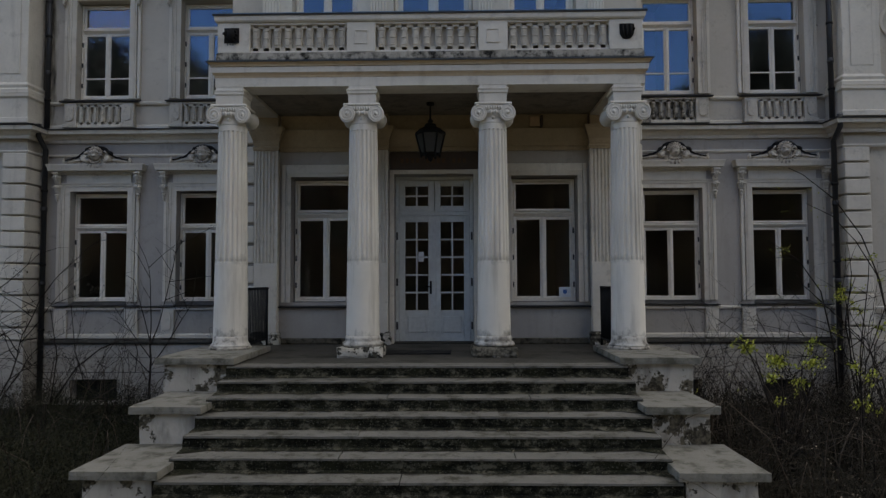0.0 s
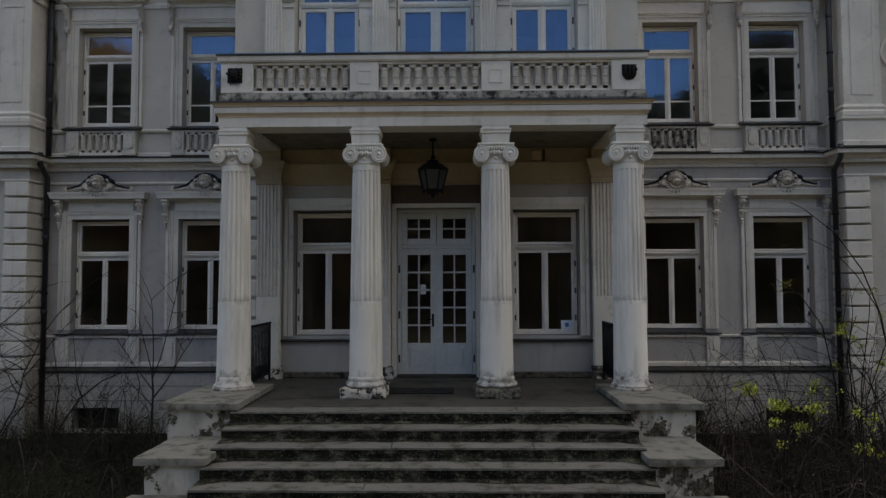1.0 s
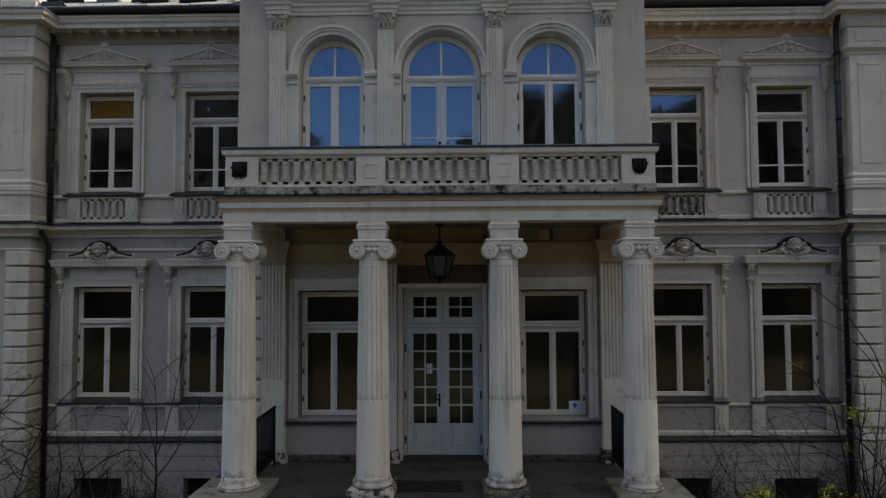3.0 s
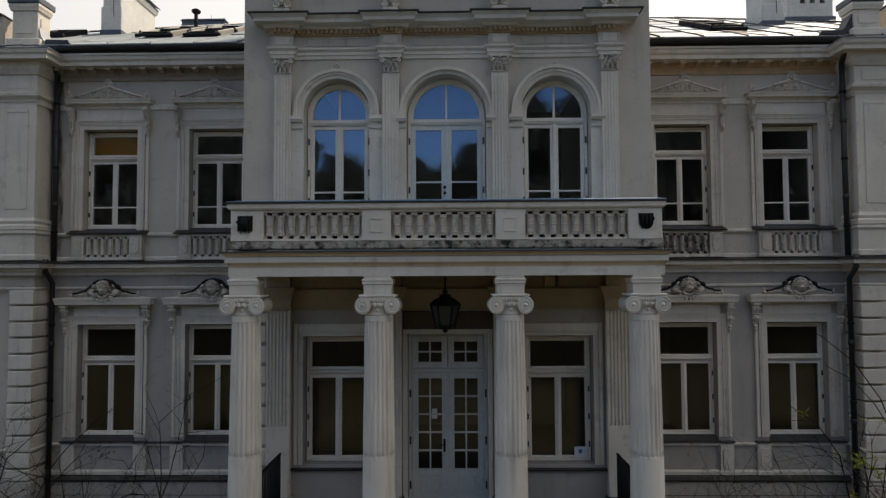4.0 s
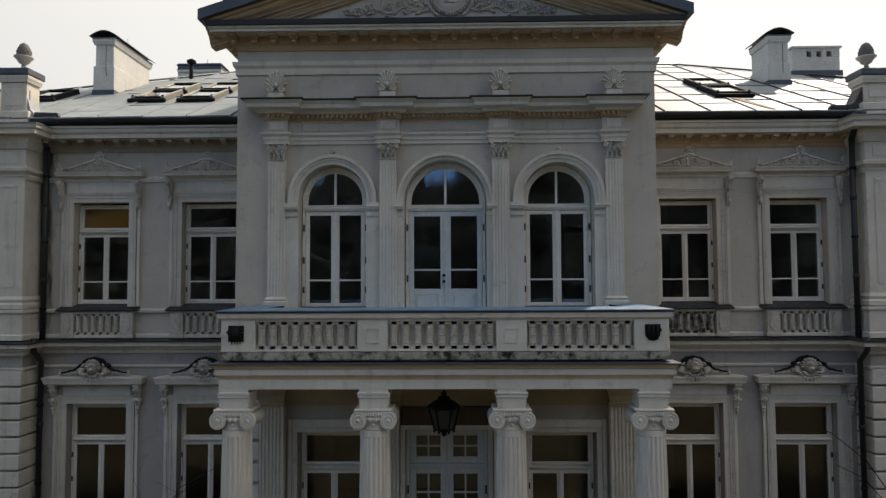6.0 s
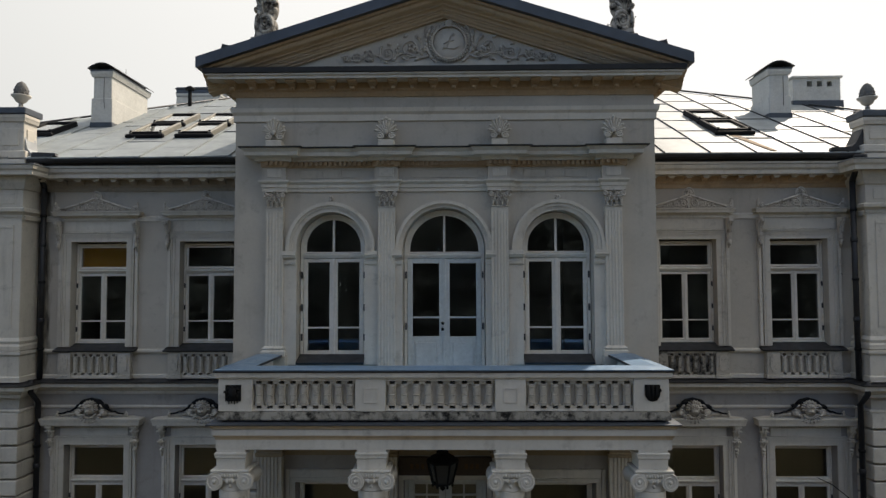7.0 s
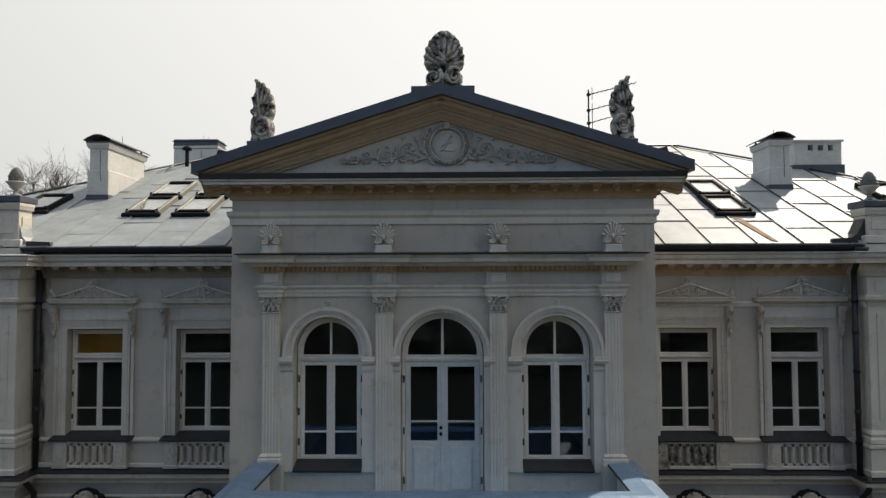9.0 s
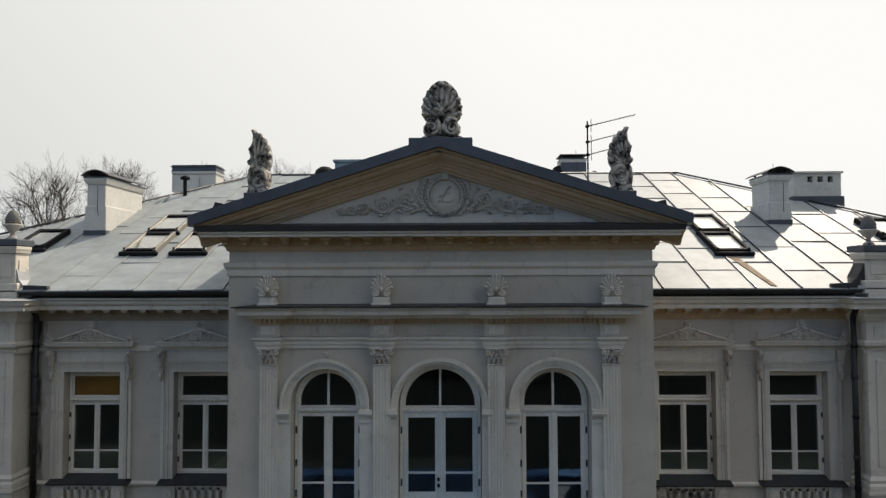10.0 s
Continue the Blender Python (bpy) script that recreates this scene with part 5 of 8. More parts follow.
def curve_in(o0, p0, o1, p1, hollow, n=7):
    """Points of a hollow or rounded profile between two arrises."""
    return [(o0 + (o1 - o0) * (math.sin(math.pi / 2 * k / n) if hollow else 1 - math.cos(math.pi / 2 * k / n)), p0 + (p1 - p0) * (1 - math.cos(math.pi / 2 * k / n) if hollow else math.sin(math.pi / 2 * k / n))) for k in range(n + 1)]


APEX = 13.17
rake("raking_corona", [(0.08, -0.2), (0.08, 0.42), (0.115, 0.42), (0.12, 0.40), (0.185, 0.395), (0.19, 0.35), (0.19, -0.2)], RAKE)
rake("raking_bed", [(0.191, -0.2), (0.191, 0.34)] + curve_in(0.20, 0.34, 0.275, 0.255, True) + [(0.285, 0.25), (0.285, -0.2)], RAKE)
rake("raking_fillet", [(0.286, -0.2), (0.286, 0.225), (0.315, 0.22)] + curve_in(0.318, 0.205, 0.37, 0.15, False) + [(0.372, -0.2)], RAKE)
rake("raking_cavetto", [(0.373, -0.2), (0.373, 0.125), (0.40, 0.12)] + curve_in(0.405, 0.10, 0.46, 0.05, True) + [(0.49, 0.045), (0.49, -0.2)], RAKE)
bm = B()
for s in (-1, 1):
    prism(bm, [(0, 13.215), (s * (HALF + 0.05), 13.215 - RISE * (HALF + 0.05)), (s * (HALF + 0.05), 13.03 - RISE * (HALF + 0.05)), (0, 13.03)], FRONT - 0.50, 7.5)
part("pediment_roof", bm, SHEET, ped, "blue-grey sheet metal roof edge")
for s in (-1, 1):
    part("snow_fin", prism(B(), [(s * 3.86, 13.20 - RISE * 3.86), (s * 3.62, 13.20 - RISE * 3.62), (s * 3.82, 13.32 - RISE * 3.86)], FRONT - 0.46, FRONT - 0.44), DARKSHEET, ped, "upturned metal fin on the roof edge")
bm = B()
lathe(bm, [(0.0, -0.03), (0.27, -0.03), (0.29, 0.0)], (0.10, FRONT + 0.02, 12.25), 40, axis="y")
part("medallion", bm, TRIM, ped, "round medallion with a script monogram")
bm = B()
band(bm, 0.10, 12.25, 0.285, 0.315, FRONT - 0.05, FRONT + 0.02, 0, 2 * math.pi, 40)
for i in range(44):
    a = 2 * math.pi * i / 44
    blob(bm, (0.10 + 0.338 * math.cos(a), FRONT - 0.02, 12.25 + 0.338 * math.sin(a)), (0.044, 0.035, 0.018), -a + 0.5, 6, 4)
box(bm, 0.05, 0.15, FRONT - 0.07, FRONT + 0.01, 12.52, 12.64, 0.01)
part("wreath", bm, ORNAMENT, ped, "beaded wreath")
bm = B()
tube(bm, [(0.16, FRONT - 0.02, 12.37), (0.20, FRONT - 0.02, 12.40), (0.17, FRONT - 0.02, 12.42), (0.13, FRONT - 0.02, 12.36), (0.09, FRONT - 0.02, 12.25), (0.04, FRONT - 0.02, 12.15), (-0.02, FRONT - 0.02, 12.13), (0.0, FRONT - 0.02, 12.17), (0.10, FRONT - 0.02, 12.14), (0.20, FRONT - 0.02, 12.13), (0.26, FRONT - 0.02, 12.18)], 0.016, 0.012)
tube(bm, [(0.0, FRONT - 0.02, 12.22), (0.08, FRONT - 0.02, 12.27), (0.18, FRONT - 0.02, 12.29)], 0.012)
part("monogram", bm, ORNAMENT, ped)
for s in (-1, 1):
    bm = B()
    y = FRONT - 0.01
    c = 0.10
    for cx, cz, r, hand, st in ((0.68, 12.16, 0.21, s, 2.0), (1.10, 12.06, 0.145, -s, 2.4), (1.44, 12.02, 0.085, s, 2.2), (1.66, 11.985, 0.06, -s, 2.0), (1.84, 11.975, 0.04, s, 1.0)):
        tube(bm, spiral(c + s * cx, y, cz, r, 1.8, st, hand, 30), 0.016 * (0.6 + r * 2), 0.006)
        for k in range(6):
            a = st + k * 1.05
            blob(bm, (c + s * cx + math.cos(a) * r * 1.12, y, cz + math.sin(a) * r * 1.12), (0.02 + r * 0.03, 0.03, 0.03 + r * 0.1), a * s, 6, 4)
        for k in range(5):
            blob(bm, (c + s * cx + 0.22 * r * math.cos(k * 1.257), y - 0.01, cz + 0.22 * r * math.sin(k * 1.257)), (0.13 * r, 0.03, 0.18 * r), k * 1.257, 6, 4)
    tube(bm, [(c + s * (0.36 + 1.58 * k / 18), y, 12.03 - 0.07 * k / 18 - 0.05 * math.sin(k * 0.95)) for k in range(19)], 0.017, 0.007)
    for k in range(12):
        x = 0.52 + 0.115 * k
        tube(bm, spiral(c + s * x, y - 0.004, 12.035 - 0.006 * k + (0.075 if k % 2 else -0.055) * (1 - k / 15), 0.045 * (1 - k / 22), 1.2, k * 1.7, s if k % 2 else -s, 12), 0.010, 0.005)
    for k in range(7):
        a = 1.05 + 0.12 * k
        blob(bm, (c + s * 0.45 * math.cos(a - 1.1), y, 12.25 + 0.44 * math.sin(a - 0.75)), (0.012, 0.025, 0.04), s * (1.2 - a), 6, 4)
    for k in range(5):
        blob(bm, (c + s * (0.40 + 0.05 * k), y, 12.10 + 0.06 * math.sin(2 * k)), (0.05, 0.035, 0.03), s * k, 6, 4)
    tube(bm, [(c + s * 0.52, y, 12.3), (c + s * 0.60, y, 12.38), (c + s * 0.57, y, 12.43)], 0.022, 0.008)
    for k in range(9):
        a = -0.9 + 0.2 * k
        blob(bm, (c + s * 0.415 * math.cos(a), y, 12.25 + 0.415 * math.sin(a)), (0.03, 0.03, 0.05), -s * a, 6, 4)
    part("scrollwork", bm, ORNAMENT, ped, "relief of leafy scrolls")
bm = box(B(), -0.52, 0.58, FRONT - 0.35, FRONT + 0.3, 12.95, 13.21, 0.01)
part("ridge_block", bm, SHEET, ped)
for s in (-1, 1):
    part("acroterion_block", box(B(), s * 3.17 - 0.22, s * 3.17 + 0.22, FRONT - 0.28, FRONT + 0.22, 12.0, 12.29, 0.01), SHEET, ped)


# ---- acroteria on the pediment ----
t = thing("acroterion", "tall soot-stained stone palmette on the pediment's ridge", "acroterion", at=(0.05, FRONT - 0.05, 13.20))
palmette(t, 0.70, 1.09, 0.34, SOOT)


def side_acroterion():
    """Half a palmette: a big scroll on a foot, with a fan of leaves that leans over it."""
    bm = B()
    prism(bm, [(-0.20, 0.0), (0.22, 0.0), (0.20, 0.05), (0.16, 0.09), (-0.17, 0.09)], -0.16, 0.16)
    tube(bm, spiral(0.02, -0.15, 0.225, 0.145, 2.4, -2.2, 1, 36), 0.036, 0.018)
    lathe(bm, [(0.15, -0.15), (0.172, -0.10), (0.172, 0.10), (0.15, 0.15)], (0.02, 0, 0.225), 20, axis="y")
    tube(bm, [(-0.15, -0.10, 0.07), (-0.175, -0.12, 0.20), (-0.16, -0.12, 0.32), (-0.11, -0.10, 0.40)], 0.045, 0.038)
    prism(bm, [(-0.17, 0.06), (0.12, 0.06), (0.13, 0.34), (0.185, 0.42), (0.205, 0.50), (0.195, 0.60), (0.165, 0.69), (0.10, 0.79), (0.02, 0.865), (-0.09, 0.93), (-0.13, 0.90), (-0.14, 0.76), (-0.19, 0.68), (-0.20, 0.60), (-0.175, 0.54), (-0.21, 0.48), (-0.20, 0.42), (-0.15, 0.36)], -0.07, 0.10)
    for x, z, w in ((0.17, 0.45, 0.058), (0.185, 0.555, 0.060), (0.155, 0.665, 0.060), (0.095, 0.765, 0.056), (0.01, 0.845, 0.054), (-0.10, 0.905, 0.052), (-0.175, 0.645, 0.046), (-0.19, 0.455, 0.050)):
        bx, bz = -0.05, 0.37
        tilt = math.atan2(x - bx, z - bz)
        ll = math.hypot(x - bx, z - bz)
        blob(bm, ((x + bx) / 2, -0.05, (z + bz) / 2), (w * 0.62, 0.085, ll * 0.55), tilt, 8, 6)
        blob(bm, (x, -0.045, z), (w * 0.85, 0.10, w), tilt, 8, 6)
    blob(bm, (-0.13, -0.05, 0.925), (0.030, 0.07, 0.028), 0, 8, 5)
    tube(bm, [(-0.04, -0.09, 0.36), (-0.06, -0.13, 0.50), (-0.09, -0.13, 0.66), (-0.10, -0.11, 0.84)], 0.030, 0.018)
    return mesh_of("acroterion", bm, SOOT)


me = side_acroterion()
for s in (-1, 1):
    tagged(piece("acroterion", me, None, (s * 3.17, FRONT - 0.02, 12.30), 0, (-s * 0.92, 1.1, 1.19)), "soot-stained stone half-palmette on the pediment's eaves", "acroterion", "side acroteria")

# ---- main roof ----
EAVE_Y, EAVE_Z, SLOPE, RIDGE_Y = 1.46, 10.58, 0.45, 9.35
rz = lambda y: EAVE_Z + SLOPE * (y - EAVE_Y)
roof = thing("roof", "galvanised sheet metal hip roof with standing seams, bright in the sun", "roof", kind="structure")
HIP = RIDGE_Y - EAVE_Y
XW = 14.1
bm = B()
v = [bm.verts.new(p) for p in ((-XW, EAVE_Y, EAVE_Z - 0.03), (15.3, EAVE_Y, EAVE_Z - 0.03), (15.3 - HIP, RIDGE_Y, rz(RIDGE_Y) - 0.03), (-XW + HIP, RIDGE_Y, rz(RIDGE_Y) - 0.03), (-XW, 17.2, EAVE_Z - 0.03), (15.3, 17.2, EAVE_Z - 0.03))]
for f in ((0, 1, 2, 3), (1, 5, 2), (0, 3, 4), (4, 3, 2, 5), (0, 4, 5, 1)):
    bm.faces.new([v[i] for i in f])
part("roof_deck", bm, ROOF, roof)
part("ridge_cap", tube(B(), [(-XW + HIP, RIDGE_Y, rz(RIDGE_Y) + 0.02), (15.3 - HIP, RIDGE_Y, rz(RIDGE_Y) + 0.02)], 0.04), DARKSHEET, roof)
for s, hw in ((-1, XW), (1, 15.3)):
    part("hip_cap", tube(B(), [(s * (hw - HIP), RIDGE_Y, rz(RIDGE_Y) + 0.02), (s * hw, EAVE_Y, EAVE_Z + 0.02)], 0.028), DARKSHEET, roof)
    xs = [3.52 + 0.92 * i for i in range(12)]
    rnd = random.Random(5 + s)
    for i, (a, b) in enumerate(zip(xs, xs[1:])):
        y = EAVE_Y - 0.05
        k = 0
        while y < RIDGE_Y - 0.1:
            y2 = min(y + (1.05 if k or i % 2 else 0.62) + rnd.random() * 0.25, RIDGE_Y - 0.02)
            lim = hw - (y2 - EAVE_Y)
            if b <= lim:
                lift = 0.006 + rnd.random() * 0.010
                bm = B()
                tip = rnd.random() * 0.014
                q = [(a + 0.004, y, rz(y) + lift + tip), (b - 0.004, y, rz(y) + lift), (b - 0.004, y2 + 0.03, rz(y2 + 0.03) + lift), (a + 0.004, y2 + 0.03, rz(y2 + 0.03) + lift + tip)]
                vs = [bm.verts.new((s * x, yy, z)) for x, yy, z in q] + [bm.verts.new((s * x, yy, z - 0.025)) for x, yy, z in q]
                for f in ((0, 1, 2, 3), (7, 6, 5, 4), (0, 4, 5, 1), (1, 5, 6, 2), (2, 6, 7, 3), (3, 7, 4, 0)):
                    bm.faces.new([vs[j] for j in f])
                sh = part("roof_sheet", bm, ROOF, roof)
                if k and (s > 0 or rnd.random() < 0.45):
                    bm = B()
                    vs = [bm.verts.new((s * x, y + dy, rz(y + dy) + lift + dz)) for dz in (0.0, tip + 0.016) for x, dy in ((a + 0.01, -0.010 if s < 0 else -0.013), (b - 0.01, -0.010 if s < 0 else -0.013), (b - 0.01, 0.004), (a + 0.01, 0.004))]
                    for f in ((0, 1, 2, 3), (4, 5, 6, 7), (0, 1, 5, 4), (1, 2, 6, 5), (2, 3, 7, 6), (3, 0, 4, 7)):
                        bm.faces.new([vs[j] for j in f])
                    part("lock_joint", bm, JOINT, sh, "dull folded cross joint")
            y, k = y2, k + 1
        top = min(RIDGE_Y, EAVE_Y + hw - b)
        bm = B()
        vs = []
        for yy in (EAVE_Y - 0.06, top):
            for dx, dz in ((-0.009, 0.0), (0.009, 0.0), (0.009, 0.045), (-0.009, 0.045)):
                vs.append(bm.verts.new((s * (b + dx), yy, rz(yy) + dz)))
        for f in ((0, 1, 2, 3), (4, 5, 6, 7), (0, 1, 5, 4), (1, 2, 6, 5), (2, 3, 7, 6), (3, 0, 4, 7)):
            bm.faces.new([vs[j] for j in f])
        # dark sheet on the east puts the seams' backlit shade into their colour
        part("seam", bm, DARKSHEET if s > 0 else ROOF, roof, "standing seam")


def skylight(x, y, w=0.78, l=1.18):
    """A roof window lying on the slope, its lower middle at x, y."""
    t = thing("roof_window", "dark framed roof window set in the metal roof", "roof window", "roof windows")
    a = math.atan(SLOPE)
    t.matrix_basis = Matrix.Translation((x, y, rz(y) + 0.01)) @ Matrix.Rotation(a, 4, "X")
    # tan puts sunlight into the west side bars; the others stay black
    side = TAN if -8 < x < 0 else LEAD
    for p, m in (((-w / 2, -w / 2 + 0.08, 0, l), side), ((w / 2 - 0.08, w / 2, 0, l), side), ((-w / 2 + 0.08, w / 2 - 0.08, 0, 0.09), LEAD), ((-w / 2 + 0.08, w / 2 - 0.08, l - 0.12, l), LEAD)):
        part("frame_bar", box(B(), p[0], p[1], p[2], p[3], 0, 0.13, 0.01), m, t)
    bm = B()
    for dx in (-w / 2 + 0.04, w / 2 - 0.04):
        box(bm, dx - 0.02, dx + 0.02, 0.02, 0.06, 0.131, 0.16)
    part("corner_clip", bm, LEAD, t)
    part("pane", box(B(), -w / 2 + 0.082, w / 2 - 0.082, 0.092, l - 0.122, 0.085, 0.097), ROOFGLASS, t, "pale reflecting glass")
    # added, unseen blind: its grey stands in for sky reflected in the glass
    part("blind", box(B(), -w / 2 + 0.06, w / 2 - 0.06, 0.07, l - 0.08, -0.05, 0.06), COVER, t, "added grey panel for the sky's sheen in the glass")
    for o in t.children:
        if o.name.startswith("pane"):
            o.visible_shadow = False
    part("apron", box(B(), -w / 2 - 0.06, w / 2 + 0.06, -0.11, -0.004, 0.0, 0.095, 0.025), LEAD, t, "black apron flashing")
    return t


bm = B()
vs = [bm.verts.new((x, y, rz(y) + dz)) for dz in (0.012, 0.03) for x, y in ((6.63, 1.52), (6.73, 1.48), (6.55, 2.88), (6.36, 2.88))]
for f in ((0, 1, 2, 3), (4, 5, 6, 7), (0, 1, 5, 4), (1, 2, 6, 5), (2, 3, 7, 6), (3, 0, 4, 7)):
    bm.faces.new([vs[j] for j in f])
part("rusted_strip", bm, RUST, roof, "rust-brown strip of bare sheet")
SKY_AT = ((-7.0, 3.17), (-5.85, 3.17), (-7.0, 4.38), (-5.85, 4.38), (-9.75, 3.4), (6.52, 3.03), (6.56, 4.24), (10.75, 3.9))
for x, y in SKY_AT:
    skylight(x, y)


def chimney(x, y, w, d, top, label, style=0):
    """A plastered stack at x, y (its middle) on the roof."""
    z0 = rz(y - d / 2) - 0.35
    t = thing("chimney", label, "chimney", at=(x, y, z0))
    h = top - z0
    bm = box(B(), -w / 2, w / 2, -d / 2, d / 2, 0, h - 0.3, 0.01)
    part("shaft", bm, CHIM, t)
    part("flashing", sweep(B(), [(-w / 2, d / 2), (-w / 2, -d / 2), (w / 2, -d / 2), (w / 2, d / 2)], [(0.0, 0.15), (0.05, 0.15), (0.05, 0.47), (0.0, 0.47)]), SHEET, t, "grey sheet flashing")
    if style != 1:
        part("base_course", box(B(), -w / 2 - 0.035, w / 2 + 0.035, -d / 2 - 0.035, d / 2 + 0.035, 0.1, h - 0.85, 0.015), CHIM, t)
        part("crown", sweep(B(), [(-w / 2, d / 2), (-w / 2, -d / 2), (w / 2, -d / 2), (w / 2, d / 2), (-w / 2, d / 2)], [(-0.05, h - 0.30), (0.03, h - 0.30), (0.04, h - 0.27), (0.06, h - 0.22), (0.06, h - 0.16), (-0.05, h - 0.14)]), CHIM, t)
        part("crown_cover", sweep(B(), [(-w / 2, d / 2), (-w / 2, -d / 2), (w / 2, -d / 2), (w / 2, d / 2), (-w / 2, d / 2)], [(-0.05, h - 0.139), (0.07, h - 0.159), (0.07, h - 0.13), (-0.05, h - 0.10)]), SHEET, t)
        bm = B()
        n = 8
        wide, deep = (d, w) if w > 1.2 else (w, d)
        pts = [((-0.5 + i / n) * (wide + 0.24), h - 0.11 + 0.14 * math.sin(math.pi * i / n)) for i in range(n + 1)]
        prism(bm, pts + [(px, pz + 0.02) for px, pz in pts[::-1]], -deep / 2 - 0.10, deep / 2 + 0.10)
        if style == 2:
            bm.free()
            bm = box(B(), -w / 2 - 0.09, w / 2 + 0.09, -d / 2 - 0.09, d / 2 + 0.09, h - 0.02, h + 0.01, 0.008)
            box(bm, -w / 2 + 0.02, w / 2 - 0.02, -d / 2 + 0.02, d / 2 - 0.02, h - 0.099, h - 0.06, 0.008)
        elif w > 1.2:
            bmesh.ops.rotate(bm, cent=(0, 0, 0), matrix=Matrix.Rotation(math.pi / 2, 3, "Z"), verts=bm.verts)
        part("cap", bm, DARKSHEET, t, "flat dark sheet cap" if style == 2 else "curved dark sheet cap")
        for sx in (-1, 1):
            for sy in (-1, 1):
                part("cap_post", box(B(), sx * (w / 2 - 0.06) - 0.02, sx * (w / 2 - 0.06) + 0.02, sy * (d / 2 - 0.08) - 0.02, sy * (d / 2 - 0.08) + 0.02, h - 0.2, h - 0.03), DARKSHEET, t)
        part("lightning_rod", tube(B(), [(w * 0.2, 0, h), (w * 0.2, 0, h + 0.22)], 0.006), IRON, t)
        part("conductor", tube(B(), [(w * 0.15, -d / 2 - 0.06, h - 0.35), (w * 0.15, -d / 2 - 0.06, h - 0.95), (w * 0.17, -d / 2 - 0.03, h - 1.1), (w * 0.19, -d / 2 - 0.02, 0.6)], 0.007), IRON, t)
    else:
        part("slab", box(B(), -w / 2 - 0.05, w / 2 + 0.05, -d / 2 - 0.05, d / 2 + 0.05, h - 0.06, h, 0.01), CHIM, t, "flat plastered slab")
        part("lintel", box(B(), -w / 2, w / 2, -d / 2, d / 2, h - 0.14, h - 0.062), CHIM, t)
        part("head", box(B(), -w / 2, w / 2, -d / 2 + 0.30, d / 2, h - 0.3, h - 0.142), FLUE, t, "sooty flue throat")
        for i, (p, q) in enumerate(((-0.66, -0.27), (-0.125, 0.01), (0.155, 0.29), (0.435, 0.66))):
            part("pier", box(B(), p, q, -d / 2 + 0.001, -d / 2 + 0.30 if 0 < i < 3 else d / 2, h - 0.3, h - 0.142), CHIM, t)
    return t


CHIM = weathered("chimney_plaster", (0.60, 0.585, 0.535), (0.30, 0.27, 0.22), 0.35)
chimney(-8.70, 5.35, 0.46, 1.95, 13.48, "tall plastered chimney with a curved sheet cap")
chimney(8.476, 5.37, 0.49, 1.0, 13.53, "white plastered chimney with a curved sheet cap")
chimney(10.40, 7.05, 1.32, 0.8, 13.74, "white plastered chimney with three square flue holes", 1)
chimney(-8.57, 10.6, 1.4, 0.7, 14.60, "broad plastered chimney behind the ridge", 2)
chimney(4.26, 10.6, 0.75, 0.7, 14.92, "plastered chimney with a sheet cap behind the pediment", 2)
t = thing("vent_pipe", "black capped vent pipe on the roof", "vent")
bm = tube(B(), [(-7.75, 7.5, rz(7.5) - 0.1), (-7.75, 7.5, rz(7.5) + 0.45)], 0.055, seg=12)
part("pipe", bm, IRON, t)
part("cap", lathe(B(), [(0.13, 0.0), (0.14, 0.06), (0.05, 0.12)], (-7.75, 7.5, rz(7.5) + 0.45), 14), IRON, t)
tagged(part("roof_vent", lathe(B(), [(0.32, -0.4), (0.36, 0.0), (0.30, 0.16), (0.16, 0.26), (0.02, 0.29)], (-4.07, 10.0, 14.25), 16), IRON), "black domed roof ventilator", "vent")
for vx, vz, vr in ((3.78, 14.38, 0.22), (4.98, 14.28, 0.13)):
    tagged(part("roof_vent", lathe(B(), [(vr * 0.8, -0.5), (vr, 0.0), (vr * 0.85, vr * 0.5), (vr * 0.45, vr * 0.8), (0.02, vr * 0.9)], (vx, 10.4, vz), 16), IRON), "small black domed ventilator beside the chimney", "vent")
t = thing("roof_hatch", "blue-grey copper roof hatch", "hatch")
part("body", box(B(), -3.78, -2.88, 10.2, 11.0, 13.6, 14.70, 0.02), COPPER, t)
part("lid", box(B(), -3.84, -2.82, 10.13, 11.07, 14.705, 14.80, 0.02), COPPER, t)

ant = thing("antenna", "thin rooftop aerial with three arms", "antenna")
AX, AY = 3.95, 6.3
part("mast", tube(B(), [(AX, AY, 12.5), (AX, AY, 15.12)], 0.022), IRON, ant)
for z, l in ((14.98, 1.22), (14.54, 0.80), (14.18, 0.56)):
    a = part("arm", tube(B(), [(AX, AY, z), (AX + l, AY - 0.25, z + 0.20 * l)], 0.011), IRON, ant)
    part("clamp", box(B(), AX - 0.05, AX + 0.05, AY - 0.05, AY + 0.05, z - 0.035, z + 0.035, 0.012), IRON, a)
    n = int(l / 0.12)
    for k in range(n):
        f = (k + 1) / n
        part("element", tube(B(), [(AX + l * f, AY - 0.25 * f - 0.12, z + 0.20 * l * f), (AX + l * f, AY - 0.25 * f + 0.12, z + 0.20 * l * f)], 0.009, seg=4), IRON, a)
    part("reflector", tube(B(), [(AX + 0.1, AY, z - 0.15), (AX + 0.1, AY, z + 0.2)], 0.010, seg=4), IRON, a)

CONE = weathered("sooty_grey_stone", (0.17, 0.165, 0.155), (0.04, 0.038, 0.036), 0.7, streak=False, patch=9)
# darker copy of the soffit ochre, with the portico's shade in it
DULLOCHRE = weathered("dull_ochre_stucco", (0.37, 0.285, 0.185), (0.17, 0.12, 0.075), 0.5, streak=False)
TANBAND = weathered("tan_stucco_moulding", (0.56, 0.43, 0.29), (0.26, 0.18, 0.11), 0.5, mottle=0.5)
